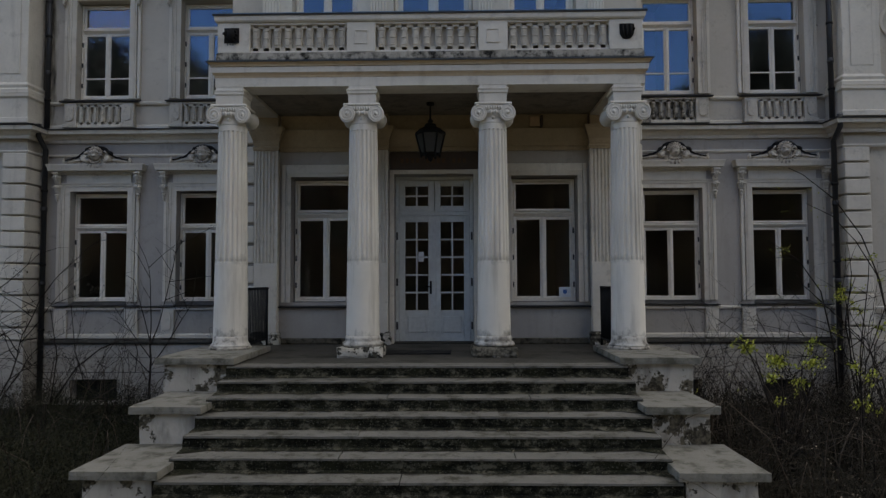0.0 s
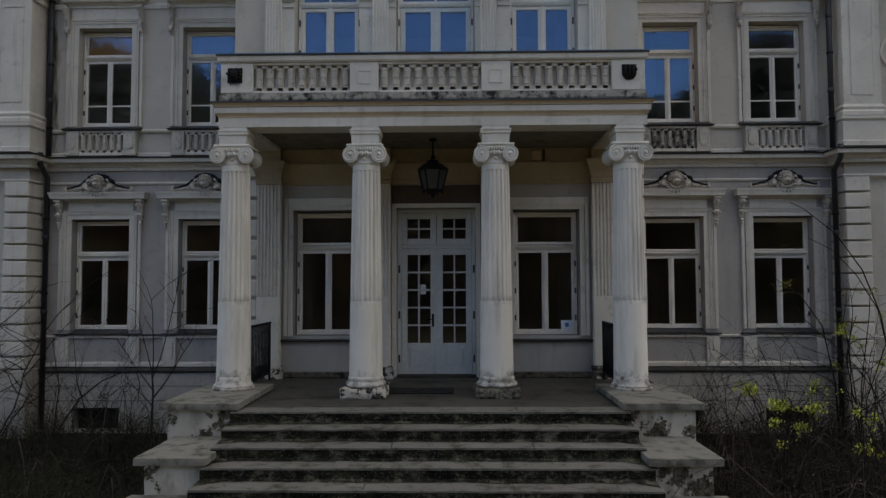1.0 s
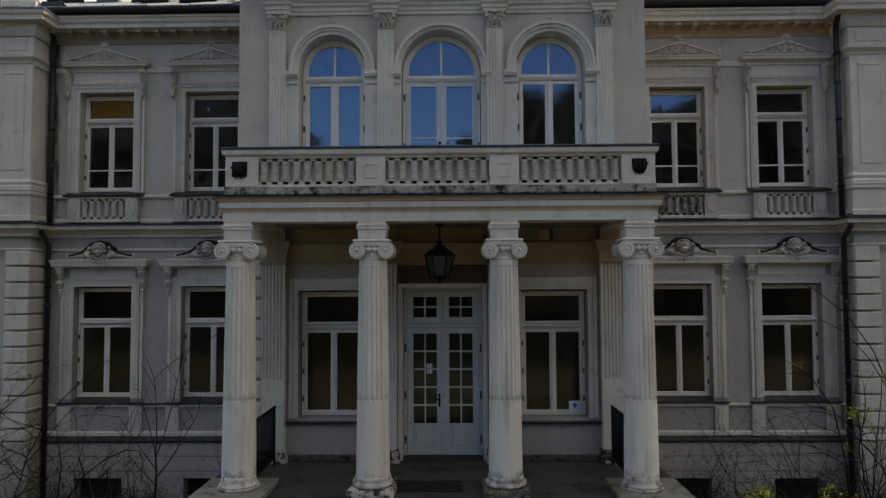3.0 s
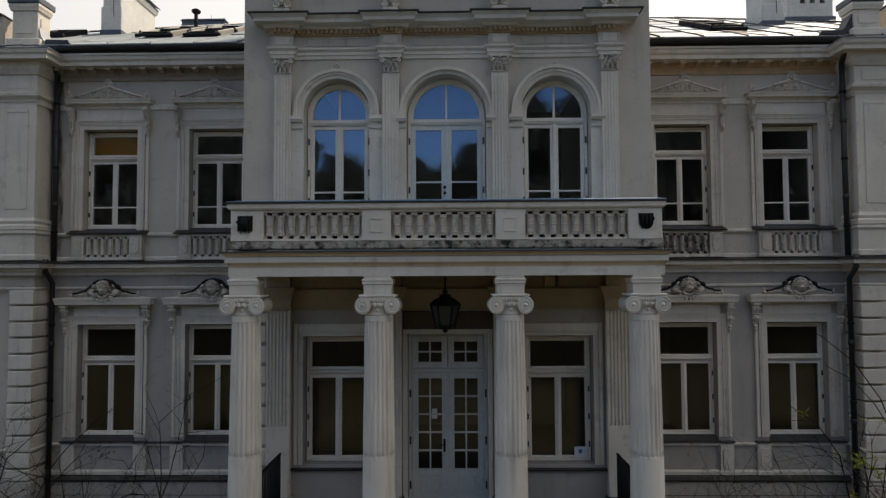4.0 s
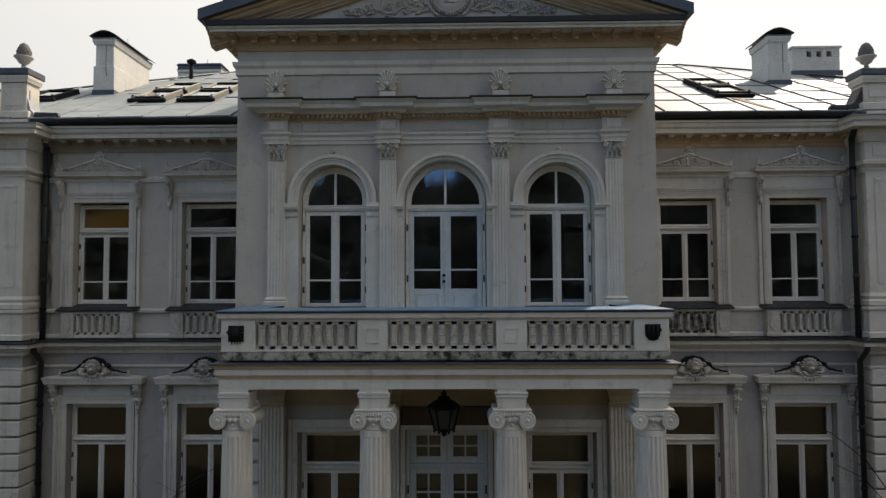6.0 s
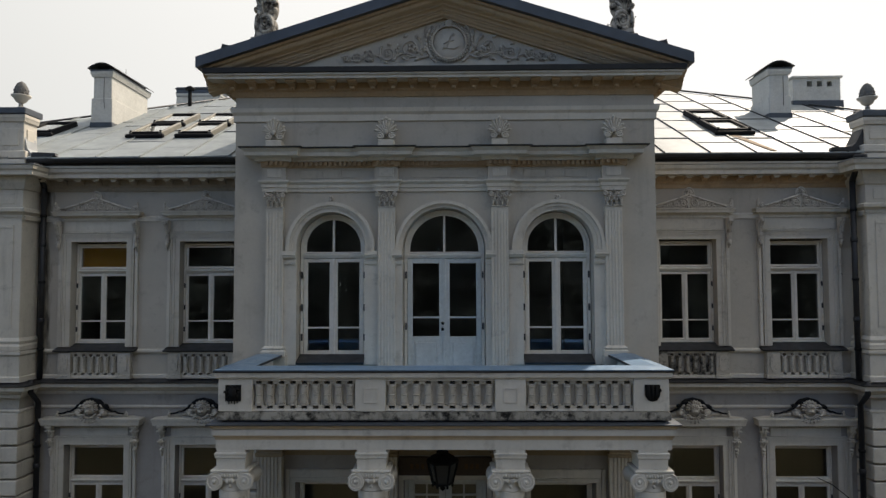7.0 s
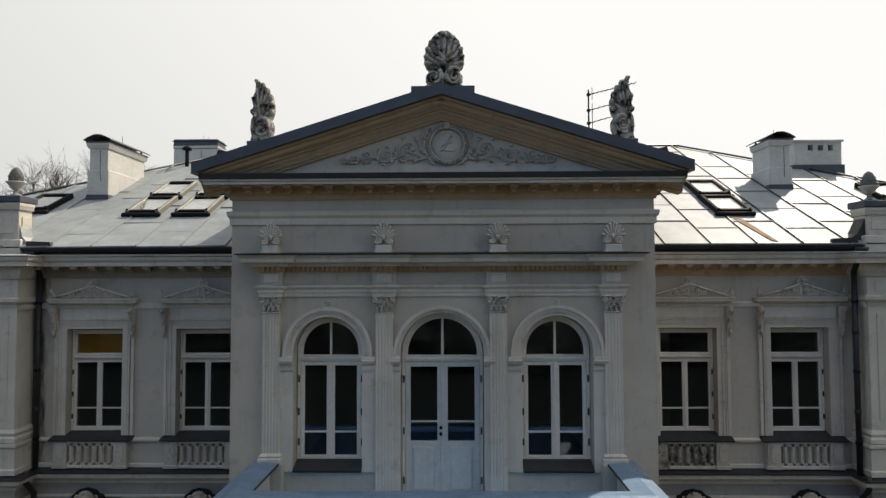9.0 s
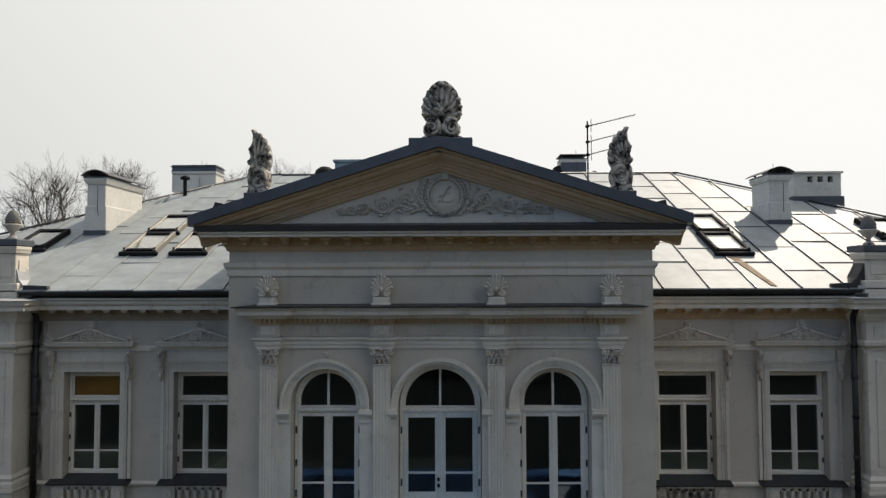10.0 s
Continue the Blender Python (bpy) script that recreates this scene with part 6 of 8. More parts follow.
# blotched ceiling, its base darkened to hold the shade inside the portico
CEIL = weathered("shaded_portico_ceiling", (0.25, 0.215, 0.175), (0.09, 0.075, 0.06), 0.6, cover=0.06)
# ---- corner pavilions ----
for s, name in ((-1, "west"), (1, "east")):
    e = 8.66 if s < 0 else 8.40
    drop = 0.0 if s < 0 else 0.20  # the east pedestal is lower
    X = lambda a, b: (min(s * a, s * b), max(s * a, s * b))
    t = thing("quoins_" + name, "grey rusticated corner blocks with deep joints", "quoins", kind="structure")
    z, k = 1.43, 0
    part("plinth_block", box(B(), *X(e - 0.06, e + 6), PAV - 0.06, WING, -0.1, 1.40, 0.01), PLINTH, t)
    while z < 5.20:
        top = 1.69 + 0.336 * k - 0.035
        part("quoin", box(B(), *X(e - 0.012, e + 0.50), PAV - 0.06, WING - 0.002, z, top, 0.016), TRIM, t)
        z, k = top + 0.04, k + 1
    t = thing("corner_pilaster_" + name, "broad panelled stucco corner pilaster", "pilaster", kind="structure")
    part("shaft", box(B(), *X(e + 0.02, e + 0.80), PAV - 0.05, WING - 0.002, 6.86, 9.42, 0.008), TRIM, t)
    part("panel", box(B(), *X(e + 0.18, e + 0.64), PAV - 0.062, PAV - 0.051, 7.05, 9.18, 0.01), TRIM, t)
    part("panel_head", box(B(), *X(e + 0.20, e + 0.62), PAV - 0.075, PAV - 0.063, 9.10, 9.15, 0.004), TRIM, t)
    pth = [(s * (e + 0.80), PAV + 0.08), (s * (e + 0.80), PAV - 0.05), (s * (e + 0.02), PAV - 0.05), (s * (e + 0.02), WING)]
    if s < 0:
        pth = [(-(e + 0.80), PAV + 0.08), (-(e + 0.80), PAV - 0.05), (-(e + 0.02), PAV - 0.05), (-(e + 0.02), WING)]
    else:
        pth = pth[::-1]
    part("pedestal", sweep(B(), pth, [(-0.1, 5.98), (0.10, 5.98), (0.10, 6.08), (0.07, 6.10), (0.07, 6.50), (0.11, 6.54), (0.11, 6.60), (-0.1, 6.62)]), TRIM, t)
    part("base", sweep(B(), pth, [(-0.1, 6.621), (0.07, 6.621), (0.07, 6.70), (0.03, 6.74), (0.05, 6.80), (0.0, 6.87), (-0.1, 6.87)]), TRIM, t)
    part("necking", sweep(B(), pth, [(-0.1, 9.33), (0.025, 9.33), (0.03, 9.37), (0.07, 9.41), (0.11, 9.44), (0.115, 9.50), (0.05, 9.53), (-0.1, 9.535)]), TRIM, t)
    part("frieze_block", sweep(B(), pth, [(-0.1, 9.531), (0.015, 9.531), (0.015, 9.90), (-0.1, 9.90)]), TRIM, t)
    part("frieze_panel", box(B(), *X(e + 0.15, e + 0.67), PAV - 0.08, PAV - 0.066, 9.60, 9.83, 0.008), TRIM, t)
    # attic with urn
    t = thing("attic_" + name, "stucco attic pedestal over the corner cornice", "attic", kind="structure")
    part("cornice_break", sweep(B(), pth, [(-0.1, 9.905), (0.05, 9.905), (0.12, 10.03), (0.14, 10.161), (0.30, 10.165), (0.34, 10.35), (-0.1, 10.36)]), TRIM, t)
    part("attic_wall", box(B(), *X(e + 0.9, 15), PAV + 0.12, PAV + 0.5, 10.4, 11.25, 0.015), PLASTER, t)
    part("attic_cover", box(B(), *X(e + 0.9, 15.05), PAV + 0.06, PAV + 0.56, 11.252, 11.30, 0.01), DARKSHEET, t)
    part("foot", box(B(), *X(e + 0.02, e + 0.76), PAV - 0.02, PAV + 0.56, 10.365, 10.72, 0.02), TRIM, t)
    part("die", box(B(), *X(e + 0.11, e + 0.66), PAV + 0.06, PAV + 0.50, 10.72, 11.34 - drop, 0.012), TRIM, t)
    part("die_panel", box(B(), *X(e + 0.20, e + 0.56), PAV + 0.045, PAV + 0.06, 10.84, 11.20 - drop, 0.008), TRIM, t)
    part("die_panel", box(B(), *X(e + 0.095, e + 0.11), PAV + 0.16, PAV + 0.40, 10.84, 11.20 - drop, 0.006), TRIM, t)
    part("die_cap", sweep(B(), [(min(X(e + 0.11, e + 0.66)), PAV + 0.50), (min(X(e + 0.11, e + 0.66)), PAV + 0.06), (max(X(e + 0.11, e + 0.66)), PAV + 0.06), (max(X(e + 0.11, e + 0.66)), PAV + 0.50)], [(o, z - drop) for o, z in ((-0.3, 11.34), (0.03, 11.34), (0.045, 11.40), (0.055, 11.42), (0.055, 11.48), (-0.3, 11.49))]), TRIM, t)
    part("die_cover", box(B(), *X(e + 0.04, e + 0.74), PAV - 0.02, PAV + 0.58, 11.492 - drop, 11.63 - drop, 0.015), SHEET, t, "dark sheet cover")
    part("valley_flashing", prism(B(), [(s * (e + 0.135), 10.56), (s * (e - (0.10 if s < 0 else 0.26)), 10.60), (s * (e + (0.05 if s < 0 else -0.04)), 10.78), (s * (e + 0.135), 11.12)], PAV + 0.10, PAV + 0.46), COVER if s < 0 else DARKSHEET, t, "bent grey sheet flashing against the pedestal")
    part("valley_lip", prism(B(), [(s * (e - 0.10), 10.58), (s * (e - 0.62), 10.60), (s * (e - 0.60), 10.66), (s * (e - 0.12), 10.68)], PAV - 0.02, PAV + 0.08), DARKSHEET, t, "dark lip of the flashing")
    u = thing("urn", "weathered stone urn with a pine-cone top", "urn", "urns on the corners", at=(s * (e + (0.33 if s < 0 else 0.32)), PAV + 0.28, 11.63 - drop))
    u.scale = (0.80, 0.80, 0.86)
    part("foot", lathe(B(), [(0.13, 0.0), (0.13, 0.05), (0.06, 0.09), (0.05, 0.17)], (0, 0, 0), 18), SOOT, u)
    part("bowl", lathe(B(), [(0.05, 0.17), (0.13, 0.22), (0.17, 0.29), (0.235, 0.345), (0.24, 0.37), (0.17, 0.38)], (0, 0, 0), 22), TRIM, u)
    bm = B()
    lathe(bm, [(0.16, 0.37), (0.178, 0.45), (0.155, 0.57), (0.09, 0.68), (0.01, 0.73)], (0, 0, 0), 14)
    for r in range(4):
        for k in range(9):
            a = 2 * math.pi * (k + 0.5 * r) / 9
            rr = (0.168, 0.168, 0.14, 0.095)[r]
            blob(bm, (rr * math.cos(a), rr * math.sin(a), 0.42 + 0.072 * r), (0.022, 0.022, 0.032), 0, 5, 4)
    part("cone", bm, CONE, u, "dark slate-grey pine cone")
    # downpipe in the corner
    d = thing("downpipe", "dark metal downpipe in the corner of the wing", "downpipe", "downpipes")
    px = s * (e - 0.15)
    py = WING - 0.13 if s < 0 else WING - 0.42
    part("pipe", tube(B(), [(px, py, 10.0), (px, py, 5.98)], 0.055, seg=12), PIPE, d)
    part("lower_pipe", tube(B(), [(px, py - 0.28, 6.0), (px, py - 0.28, 5.75), (px, py - 0.02, 5.5), (px, py - 0.02, 0.1)], 0.055, seg=12), PIPE, d)
    part("neck", tube(B(), [(px, py, 10.0), (px, py - 0.1, 10.15), (px, py - 0.3, 10.42)], 0.055, seg=12), PIPE, d)
    part("hopper", lathe(B(), [(0.06, 10.26), (0.07, 10.30), (0.12, 10.42), (0.125, 10.47)], (px, py - 0.30, 0), 14), PIPE, d, "dark rain hopper")
    for z in (1.6, 3.0, 4.6, 6.6, 8.0, 9.4):
        part("clip", lathe(B(), [(0.066, -0.025), (0.066, 0.025)], (px, py if z > 5.9 else py - 0.02, z), 12), IRON, d)
    for z in (2.6, 4.2, 7.2, 8.8):
        part("collar", lathe(B(), [(0.06, -0.05), (0.066, -0.03), (0.066, 0.04), (0.058, 0.05)], (px, py if z > 5.9 else py - 0.02, z), 12), PIPE, d)
bm = band(B(), 9.62, 8.0, 0.30, 0.36, PAV + 0.045, PAV + 0.078, 0, 2 * math.pi, 28)
tagged(part("roundel", bm, TRIM), "round stucco moulding on the pavilion wall", "roundel", kind="structure")
t = tagged(part("wall_cable", tube(B(), [(8.05, WING - 0.02, 9.25), (7.97, WING - 0.02, 8.9), (8.0, WING - 0.02, 8.5), (8.1, WING - 0.02, 8.25), (8.22, WING - 0.02, 8.1)], 0.008), DARKSHEET), "thin loose cable on the upper wall", "cable")

# ---- portico ----
COL_Y, AF = -2.22, -2.40  # axis of the columns and face of the architrave
COL_X = (-3.04, -1.016, 0.97, 2.99)
floor_p = thing("portico_floor", "worn grey concrete floor of the portico", "floor", kind="structure")
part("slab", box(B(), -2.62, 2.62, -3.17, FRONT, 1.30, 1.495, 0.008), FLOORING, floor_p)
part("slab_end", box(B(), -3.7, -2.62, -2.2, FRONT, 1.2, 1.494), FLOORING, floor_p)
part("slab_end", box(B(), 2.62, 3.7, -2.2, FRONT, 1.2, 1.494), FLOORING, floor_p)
part("side_wall", box(B(), -3.68, -2.62, -2.2, FRONT + 0.01, -0.1, 1.2), PLINTH, floor_p)
part("side_wall", box(B(), 2.62, 3.68, -2.2, FRONT + 0.01, -0.1, 1.2), PLINTH, floor_p)
tagged(part("doormat", rough_box(-0.84, 0.33, -2.13, -1.58, 1.497, 1.512, 0.06, 0.012, 4.0), IRON), "dark worn doormat before the entrance", "doormat")


def shaft_paint():
    """Column paint with black splash stains that fray out above the foot, and drips under the flutes."""
    m, nt, b = mat("column_shaft_paint", 0.85)
    base = ramp(nt, noise_at(nt, 1.1, 6), [(0.3, (0.61, 0.57, 0.50)), (0.7, (0.72, 0.675, 0.60))])
    base = mix(nt, ramp(nt, noise_at(nt, 2.2, 6, (3, 3, 0.3)), [(0.5, 0.0), (0.7, 0.45)]), base, (0.27, 0.245, 0.205))
    geo, xyz = nt.nodes.new("ShaderNodeNewGeometry"), nt.nodes.new("ShaderNodeSeparateXYZ")
    nt.links.new(geo.outputs["Position"], xyz.inputs[0])
    sl = noise_at(nt, 5.0, 8, (1, 1, 0.6), 0.7)
    for z, reach, how in ((1.74, 0.30, 0.9), (2.94, 0.14, 0.42)):
        away, frac, sumv = (nt.nodes.new("ShaderNodeMath") for _ in range(3))
        away.operation, away.inputs[1].default_value = "SUBTRACT", z
        nt.links.new(xyz.outputs["Z"], away.inputs[0])
        span = nt.nodes.new("ShaderNodeMath")
        span.operation = "ABSOLUTE"
        nt.links.new(away.outputs[0], span.inputs[0])
        frac.operation, frac.inputs[1].default_value = "MULTIPLY", -0.35 / reach
        nt.links.new(span.outputs[0], frac.inputs[0])
        sumv.operation = "ADD"
        nt.links.new(frac.outputs[0], sumv.inputs[0])
        nt.links.new(sl, sumv.inputs[1])
        base = mix(nt, ramp(nt, sumv.outputs[0], [(0.34, 0.0), (0.58, how)]), base, (0.075, 0.068, 0.055))
    nt.links.new(base, b.inputs["Base Color"])
    bump(nt, b, noise_at(nt, 80, 5), 0.12)
    return m


SHAFTPAINT = shaft_paint()


def column_shaft(z0, z1, r0, r1, flute_from):
    bm = B()
    n, seg = 20, 120
    zs = [z0, z0 + 0.03, flute_from - 0.03, flute_from, flute_from + 0.02, (flute_from + z1) / 2, z1 - 0.10, z1 - 0.08, z1]
    rings = []
    for z in zs:
        f = (z - z0) / (z1 - z0)
        r = r0 + (r1 - r0) * f ** 1.2
        fl = 1.0 if flute_from <= z <= z1 - 0.09 else 0.0
        ring = []
        for i in range(seg):
            c = (i % 6) / 6 * 2 * math.pi
            d = max(0.0, math.cos(c)) ** 0.5 * 0.022 * fl if math.cos(c) > 0 else 0.0
            a = 2 * math.pi * i / seg
            ring.append(bm.verts.new(((r - d) * math.cos(a), (r - d) * math.sin(a), z)))
        rings.append(ring)
    for a, b in zip(rings, rings[1:]):
        for i in range(seg):
            bm.faces.new((a[i], a[(i + 1) % seg], b[(i + 1) % seg], b[i]))
    bm.faces.new(rings[0][::-1])
    bm.faces.new(rings[-1])
    return bm


def ionic_capital(z):
    bm = B()
    lathe(bm, [(0.215, z), (0.225, z + 0.02), (0.215, z + 0.04), (0.21, z + 0.12), (0.24, z + 0.14), (0.26, z + 0.19)], (0, 0, 0), 28)
    for i in range(18):
        a = 2 * math.pi * i / 18
        blob(bm, (0.245 * math.cos(a), 0.245 * math.sin(a), z + 0.165), (0.028, 0.028, 0.04), 0, 6, 4)
    for s in (-1, 1):
        c = s * 0.235
        lathe(bm, [(0.125, -0.25), (0.13, -0.22), (0.09, -0.06), (0.085, 0.0), (0.09, 0.06), (0.13, 0.22), (0.125, 0.25)], (c, 0, z + 0.15), 22, axis="y")
        for y in (-0.252, 0.252):
            tube(bm, spiral(c, y, z + 0.15, 0.118, 2.2, math.pi / 2, -s, 40), 0.010, 0.007)
            blob(bm, (c, y, z + 0.15), (0.03, 0.02, 0.03))
    for i in range(8):
        a = math.pi / 4 * i
        blob(bm, (0.213 * math.cos(a), 0.213 * math.sin(a), z + 0.082), (0.030, 0.030, 0.028), 0, 8, 5)
    box(bm, -0.235, 0.235, -0.235, 0.235, z + 0.20, z + 0.275, 0.01)
    box(bm, -0.30, 0.30, -0.25, 0.25, z + 0.276, z + 0.315, 0.012)
    for k in range(7):
        blob(bm, (-0.12 + 0.04 * k, -0.235, z + 0.235), (0.018, 0.02, 0.03), 0, 6, 4)
    return mesh_of("capital", bm, COLUMN)


SHAFT = mesh_of("shaft", column_shaft(1.80, 4.99, 0.252, 0.212, 2.93), SHAFTPAINT)
CAPITAL = ionic_capital(4.99)
BASE = mesh_of("base", lathe(B(), [(0.285, 1.645), (0.305, 1.665), (0.305, 1.695), (0.275, 1.715), (0.262, 1.735), (0.272, 1.755), (0.257, 1.80)], (0, 0, 0), 32), COLFOOT)
for i, x in enumerate(COL_X):
    c = thing("column", "pale fluted Ionic column of the portico, smooth below", "column", "portico columns", at=(x, COL_Y, 0))
    piece("shaft", SHAFT, c)
    piece("capital", CAPITAL, c, (0, 0, 0), 0, (0.93, 0.95, 1.0))
    if i in (1, 2):
        piece("base", BASE, c)
        p = rough_box(-0.345, 0.345, -0.345, 0.345, 1.49, 1.645, 0.04, 0.022, i * 5.0)
        part("plinth", p, CRUMBLE if i == 1 else CRUMBLED, c, "crumbling square plinth")
    else:
        part("foot_ring", lathe(B(), [(0.2525, 1.80), (0.255, 1.75), (0.262, 1.70), (0.276, 1.675), (0.292, 1.662), (0.290, 1.645)][::-1], (0, 0, 0), 32), COLFOOT, c)
        part("plinth", lathe(B(), [(0.31, 1.595), (0.315, 1.62), (0.30, 1.644)], (0, 0, 0), 32), BLACKENED, c, "grimy round plinth")
    # block between capital and architrave
    part("impost_block", sweep(B(), [(-0.205, 0.205), (-0.205, -0.175), (0.205, -0.175), (0.205, 0.205)], [(-0.12, 5.306), (0.0, 5.306), (0.004, 5.45), (0.022, 5.465), (0.022, 5.50), (0.03, 5.51), (0.03, 5.53), (0.004, 5.54), (0.0, 5.58), (-0.12, 5.58)]), COLUMN, c)

port = thing("portico", "pale stucco portico entablature with a darkened, blotched soffit", "portico", kind="structure")
PE = 3.26
part("architrave", box(B(), -PE, PE, AF, AF + 0.44, 5.581, 5.72), COLUMN, port)
for s in (-1, 1):
    part("side_architrave", box(B(), min(s * PE, s * (PE - 0.44)), max(s * PE, s * (PE - 0.44)), AF + 0.44, FRONT - 0.002, 5.582, 5.72), COLUMN, port)
part("ceiling_panel", box(B(), -PE + 0.44, PE - 0.44, AF + 0.44, FRONT - 0.002, 5.64, 5.75), CEIL, port, "blotched grey portico ceiling, shade put into its colour")
pth = [(-PE, FRONT), (-PE, AF), (PE, AF), (PE, FRONT)]
part("cornice_foot", sweep(B(), pth, [(-0.4, 5.721), (0.006, 5.721), (0.012, 5.75), (0.028, 5.77), (0.036, 5.788), (-0.4, 5.789)]), TANBAND, port)
part("cornice", sweep(B(), pth, [(-0.4, 5.79), (0.046, 5.79), (0.050, 5.872), (-0.4, 5.878)]), COLUMN, port)
part("cornice_bed", sweep(B(), pth, [(-0.4, 5.881), (0.056, 5.881), (0.060, 5.905), (0.078, 5.925), (0.092, 5.935), (-0.4, 5.936)]), TANBAND, port)
part("ledge_cover", sweep(B(), pth, [(-0.4, 5.937), (0.112, 5.937), (0.115, 5.957), (-0.4, 5.99)]), SHEET, port, "dark sheet ledge cover")
part("deck", box(B(), -PE + 0.1, PE - 0.1, AF + 0.1, FRONT - 0.003, 5.751, 5.97), DECK, port, "hidden balcony deck, coloured blue to bounce onto the wall")
bal = thing("balcony_balustrade", "stucco balcony parapet with vase balusters and a pale blue sheet coping", "balustrade")
part("foot_course", sweep(B(), pth, [(-0.30, 5.992), (-0.01, 5.992), (0.0, 6.01), (-0.01, 6.11), (-0.30, 6.115)]), LEDGE, bal, "blackened foot course")
POSTS = [(-3.24, -2.745), (-1.255, -0.815), (0.758, 1.20), (2.737, 3.24)]
for i, (a, b) in enumerate(POSTS):
    bm = box(B(), a, b, AF + 0.02, AF + 0.28, 6.116, 6.585, 0.006)
    p = part("post", bm, COLUMN, bal)
    c = (a + b) / 2
    if i in (1, 2):
        bm = B()
        for q in ((c - 0.10, c + 0.10, 6.44, 6.452), (c - 0.10, c + 0.10, 6.24, 6.252), (c - 0.10, c - 0.088, 6.252, 6.44), (c + 0.088, c + 0.10, 6.252, 6.44)):
            box(bm, q[0], q[1], AF + 0.008, AF + 0.022, q[2], q[3])
        part("panel_frame", bm, COLUMN, p)
    else:
        sx = 3.0 * (1 if c > 0 else -1) - (0.02 if c < 0 else -0.0)
        if c < 0:
            bm = box(B(), sx - 0.115, sx + 0.115, AF + 0.004, AF + 0.022, 6.265, 6.50, 0.006)
            blob(bm, (sx, AF - 0.015, 6.39), (0.065, 0.06, 0.085), 0, 10, 7)
            for k in range(10):
                blob(bm, (sx + 0.082 * math.cos(k * 0.628), AF - 0.005, 6.39 + 0.085 * math.sin(k * 0.628)), (0.028, 0.035, 0.024), k, 6, 4)
            blob(bm, (sx - 0.10, AF - 0.02, 6.40), (0.035, 0.03, 0.022), 0.3, 6, 4)
            for k in range(4):
                tube(bm, [(sx - 0.06 + 0.04 * k, AF + 0.002, 6.27), (sx - 0.055 + 0.04 * k, AF, 6.225 + 0.012 * (k % 2))], 0.012, 0.006, 5)
        else:
            bm = prism(B(), [(sx - 0.11, 6.50), (sx + 0.11, 6.50), (sx + 0.105, 6.34), (sx + 0.06, 6.275), (sx, 6.26), (sx - 0.06, 6.275), (sx - 0.105, 6.34)], AF + 0.004, AF + 0.022)
            for k in (-1, 0, 1):
                tube(bm, [(sx + 0.06 * k, AF - 0.004, 6.49), (sx + 0.06 * k, AF - 0.012, 6.38), (sx + 0.045 * k, AF - 0.004, 6.29)], 0.022, 0.016, 7)
            blob(bm, (sx + 0.105, AF, 6.42), (0.022, 0.025, 0.03), 0, 6, 4)
        part("rosette_mask", bm, IRON, p, "black cast spout ornament")
for (a, b), (c, d) in zip(POSTS, POSTS[1:]):
    n = 9
    for k in range(n):
        piece("baluster", BAL_BIG, bal, (b + (c - b) * (k + 0.5) / n, AF + 0.11, 6.15))
    part("web", box(B(), b, c, AF + 0.14, AF + 0.20, 6.196, 6.504), TRIM, bal)
    slot_row(bal, [b + (c - b) * (k + 0.5) / n for k in range(n)], 0.040, AF + 0.06, AF + 0.20, (b, c), ((6.15, 6.196), (6.504, 6.55)), GRIME)
    # added black sheet in place of the shade seen through the slots
    part("liner", box(B(), b, c, AF + 0.205, AF + 0.225, 6.12, 6.58), LEAD, bal, "added black sheet that darkens the baluster slots")
    part("inner_face", box(B(), b, c, AF + 0.242, AF + 0.262, 6.118, 6.549), TRIM, bal, "pale plastered inside of the parapet")
    part("bottom_rail", box(B(), b, c, AF + 0.05, AF + 0.24, 6.116, 6.15, 0.004), COLUMN, bal)
    part("top_rail", box(B(), b, c, AF + 0.03, AF + 0.26, 6.55, 6.585, 0.004), COLUMN, bal)
for s in (-1, 1):
    x0, x1 = min(s * 3.24, s * 2.98), max(s * 3.24, s * 2.98)
    part("post", box(B(), x0, x1, FRONT - 0.42, FRONT - 0.003, 6.116, 6.585, 0.006), COLUMN, bal)
    for k in range(8):
        piece("baluster", BAL_BIG, bal, (s * 3.11, AF + 0.36 + 1.26 * (k + 0.5) / 8, 6.15))
    part("bottom_rail", box(B(), x0 + 0.03, x1 - 0.03, AF + 0.28, FRONT - 0.42, 6.116, 6.15, 0.004), COLUMN, bal)
    part("liner", box(B(), min(s * 2.955, s * 2.975), max(s * 2.955, s * 2.975), AF + 0.30, FRONT - 0.20, 6.0, 6.66), TRIM, bal, "pale plastered inside of the parapet")
    part("inner_drip", box(B(), min(s * 2.81, s * 2.822), max(s * 2.81, s * 2.822), AF + 0.46, FRONT - 0.01, 6.685, 6.722), DARKSHEET, bal, "dark inner drip edge")
    part("top_rail", box(B(), x0 + 0.02, x1 - 0.02, AF + 0.28, FRONT - 0.42, 6.55, 6.585, 0.004), COLUMN, bal)
part("cap_moulding", sweep(B(), pth, [(-0.28, 6.586), (0.0, 6.586), (0.02, 6.61), (0.028, 6.68), (-0.28, 6.685)]), COLUMN, bal)
part("coping", sweep(B(), pth, [(-0.445, 6.70), (0.035, 6.70), (0.04, 6.715), (-0.16, 6.75), (-0.45, 6.72)]), COPING, bal, "pale blue sheet coping")
part("drip_edge", sweep(B(), pth, [(-0.20, 6.686), (0.041, 6.676), (0.045, 6.699), (-0.20, 6.699)]), DARKSHEET, bal, "dark drip edge")

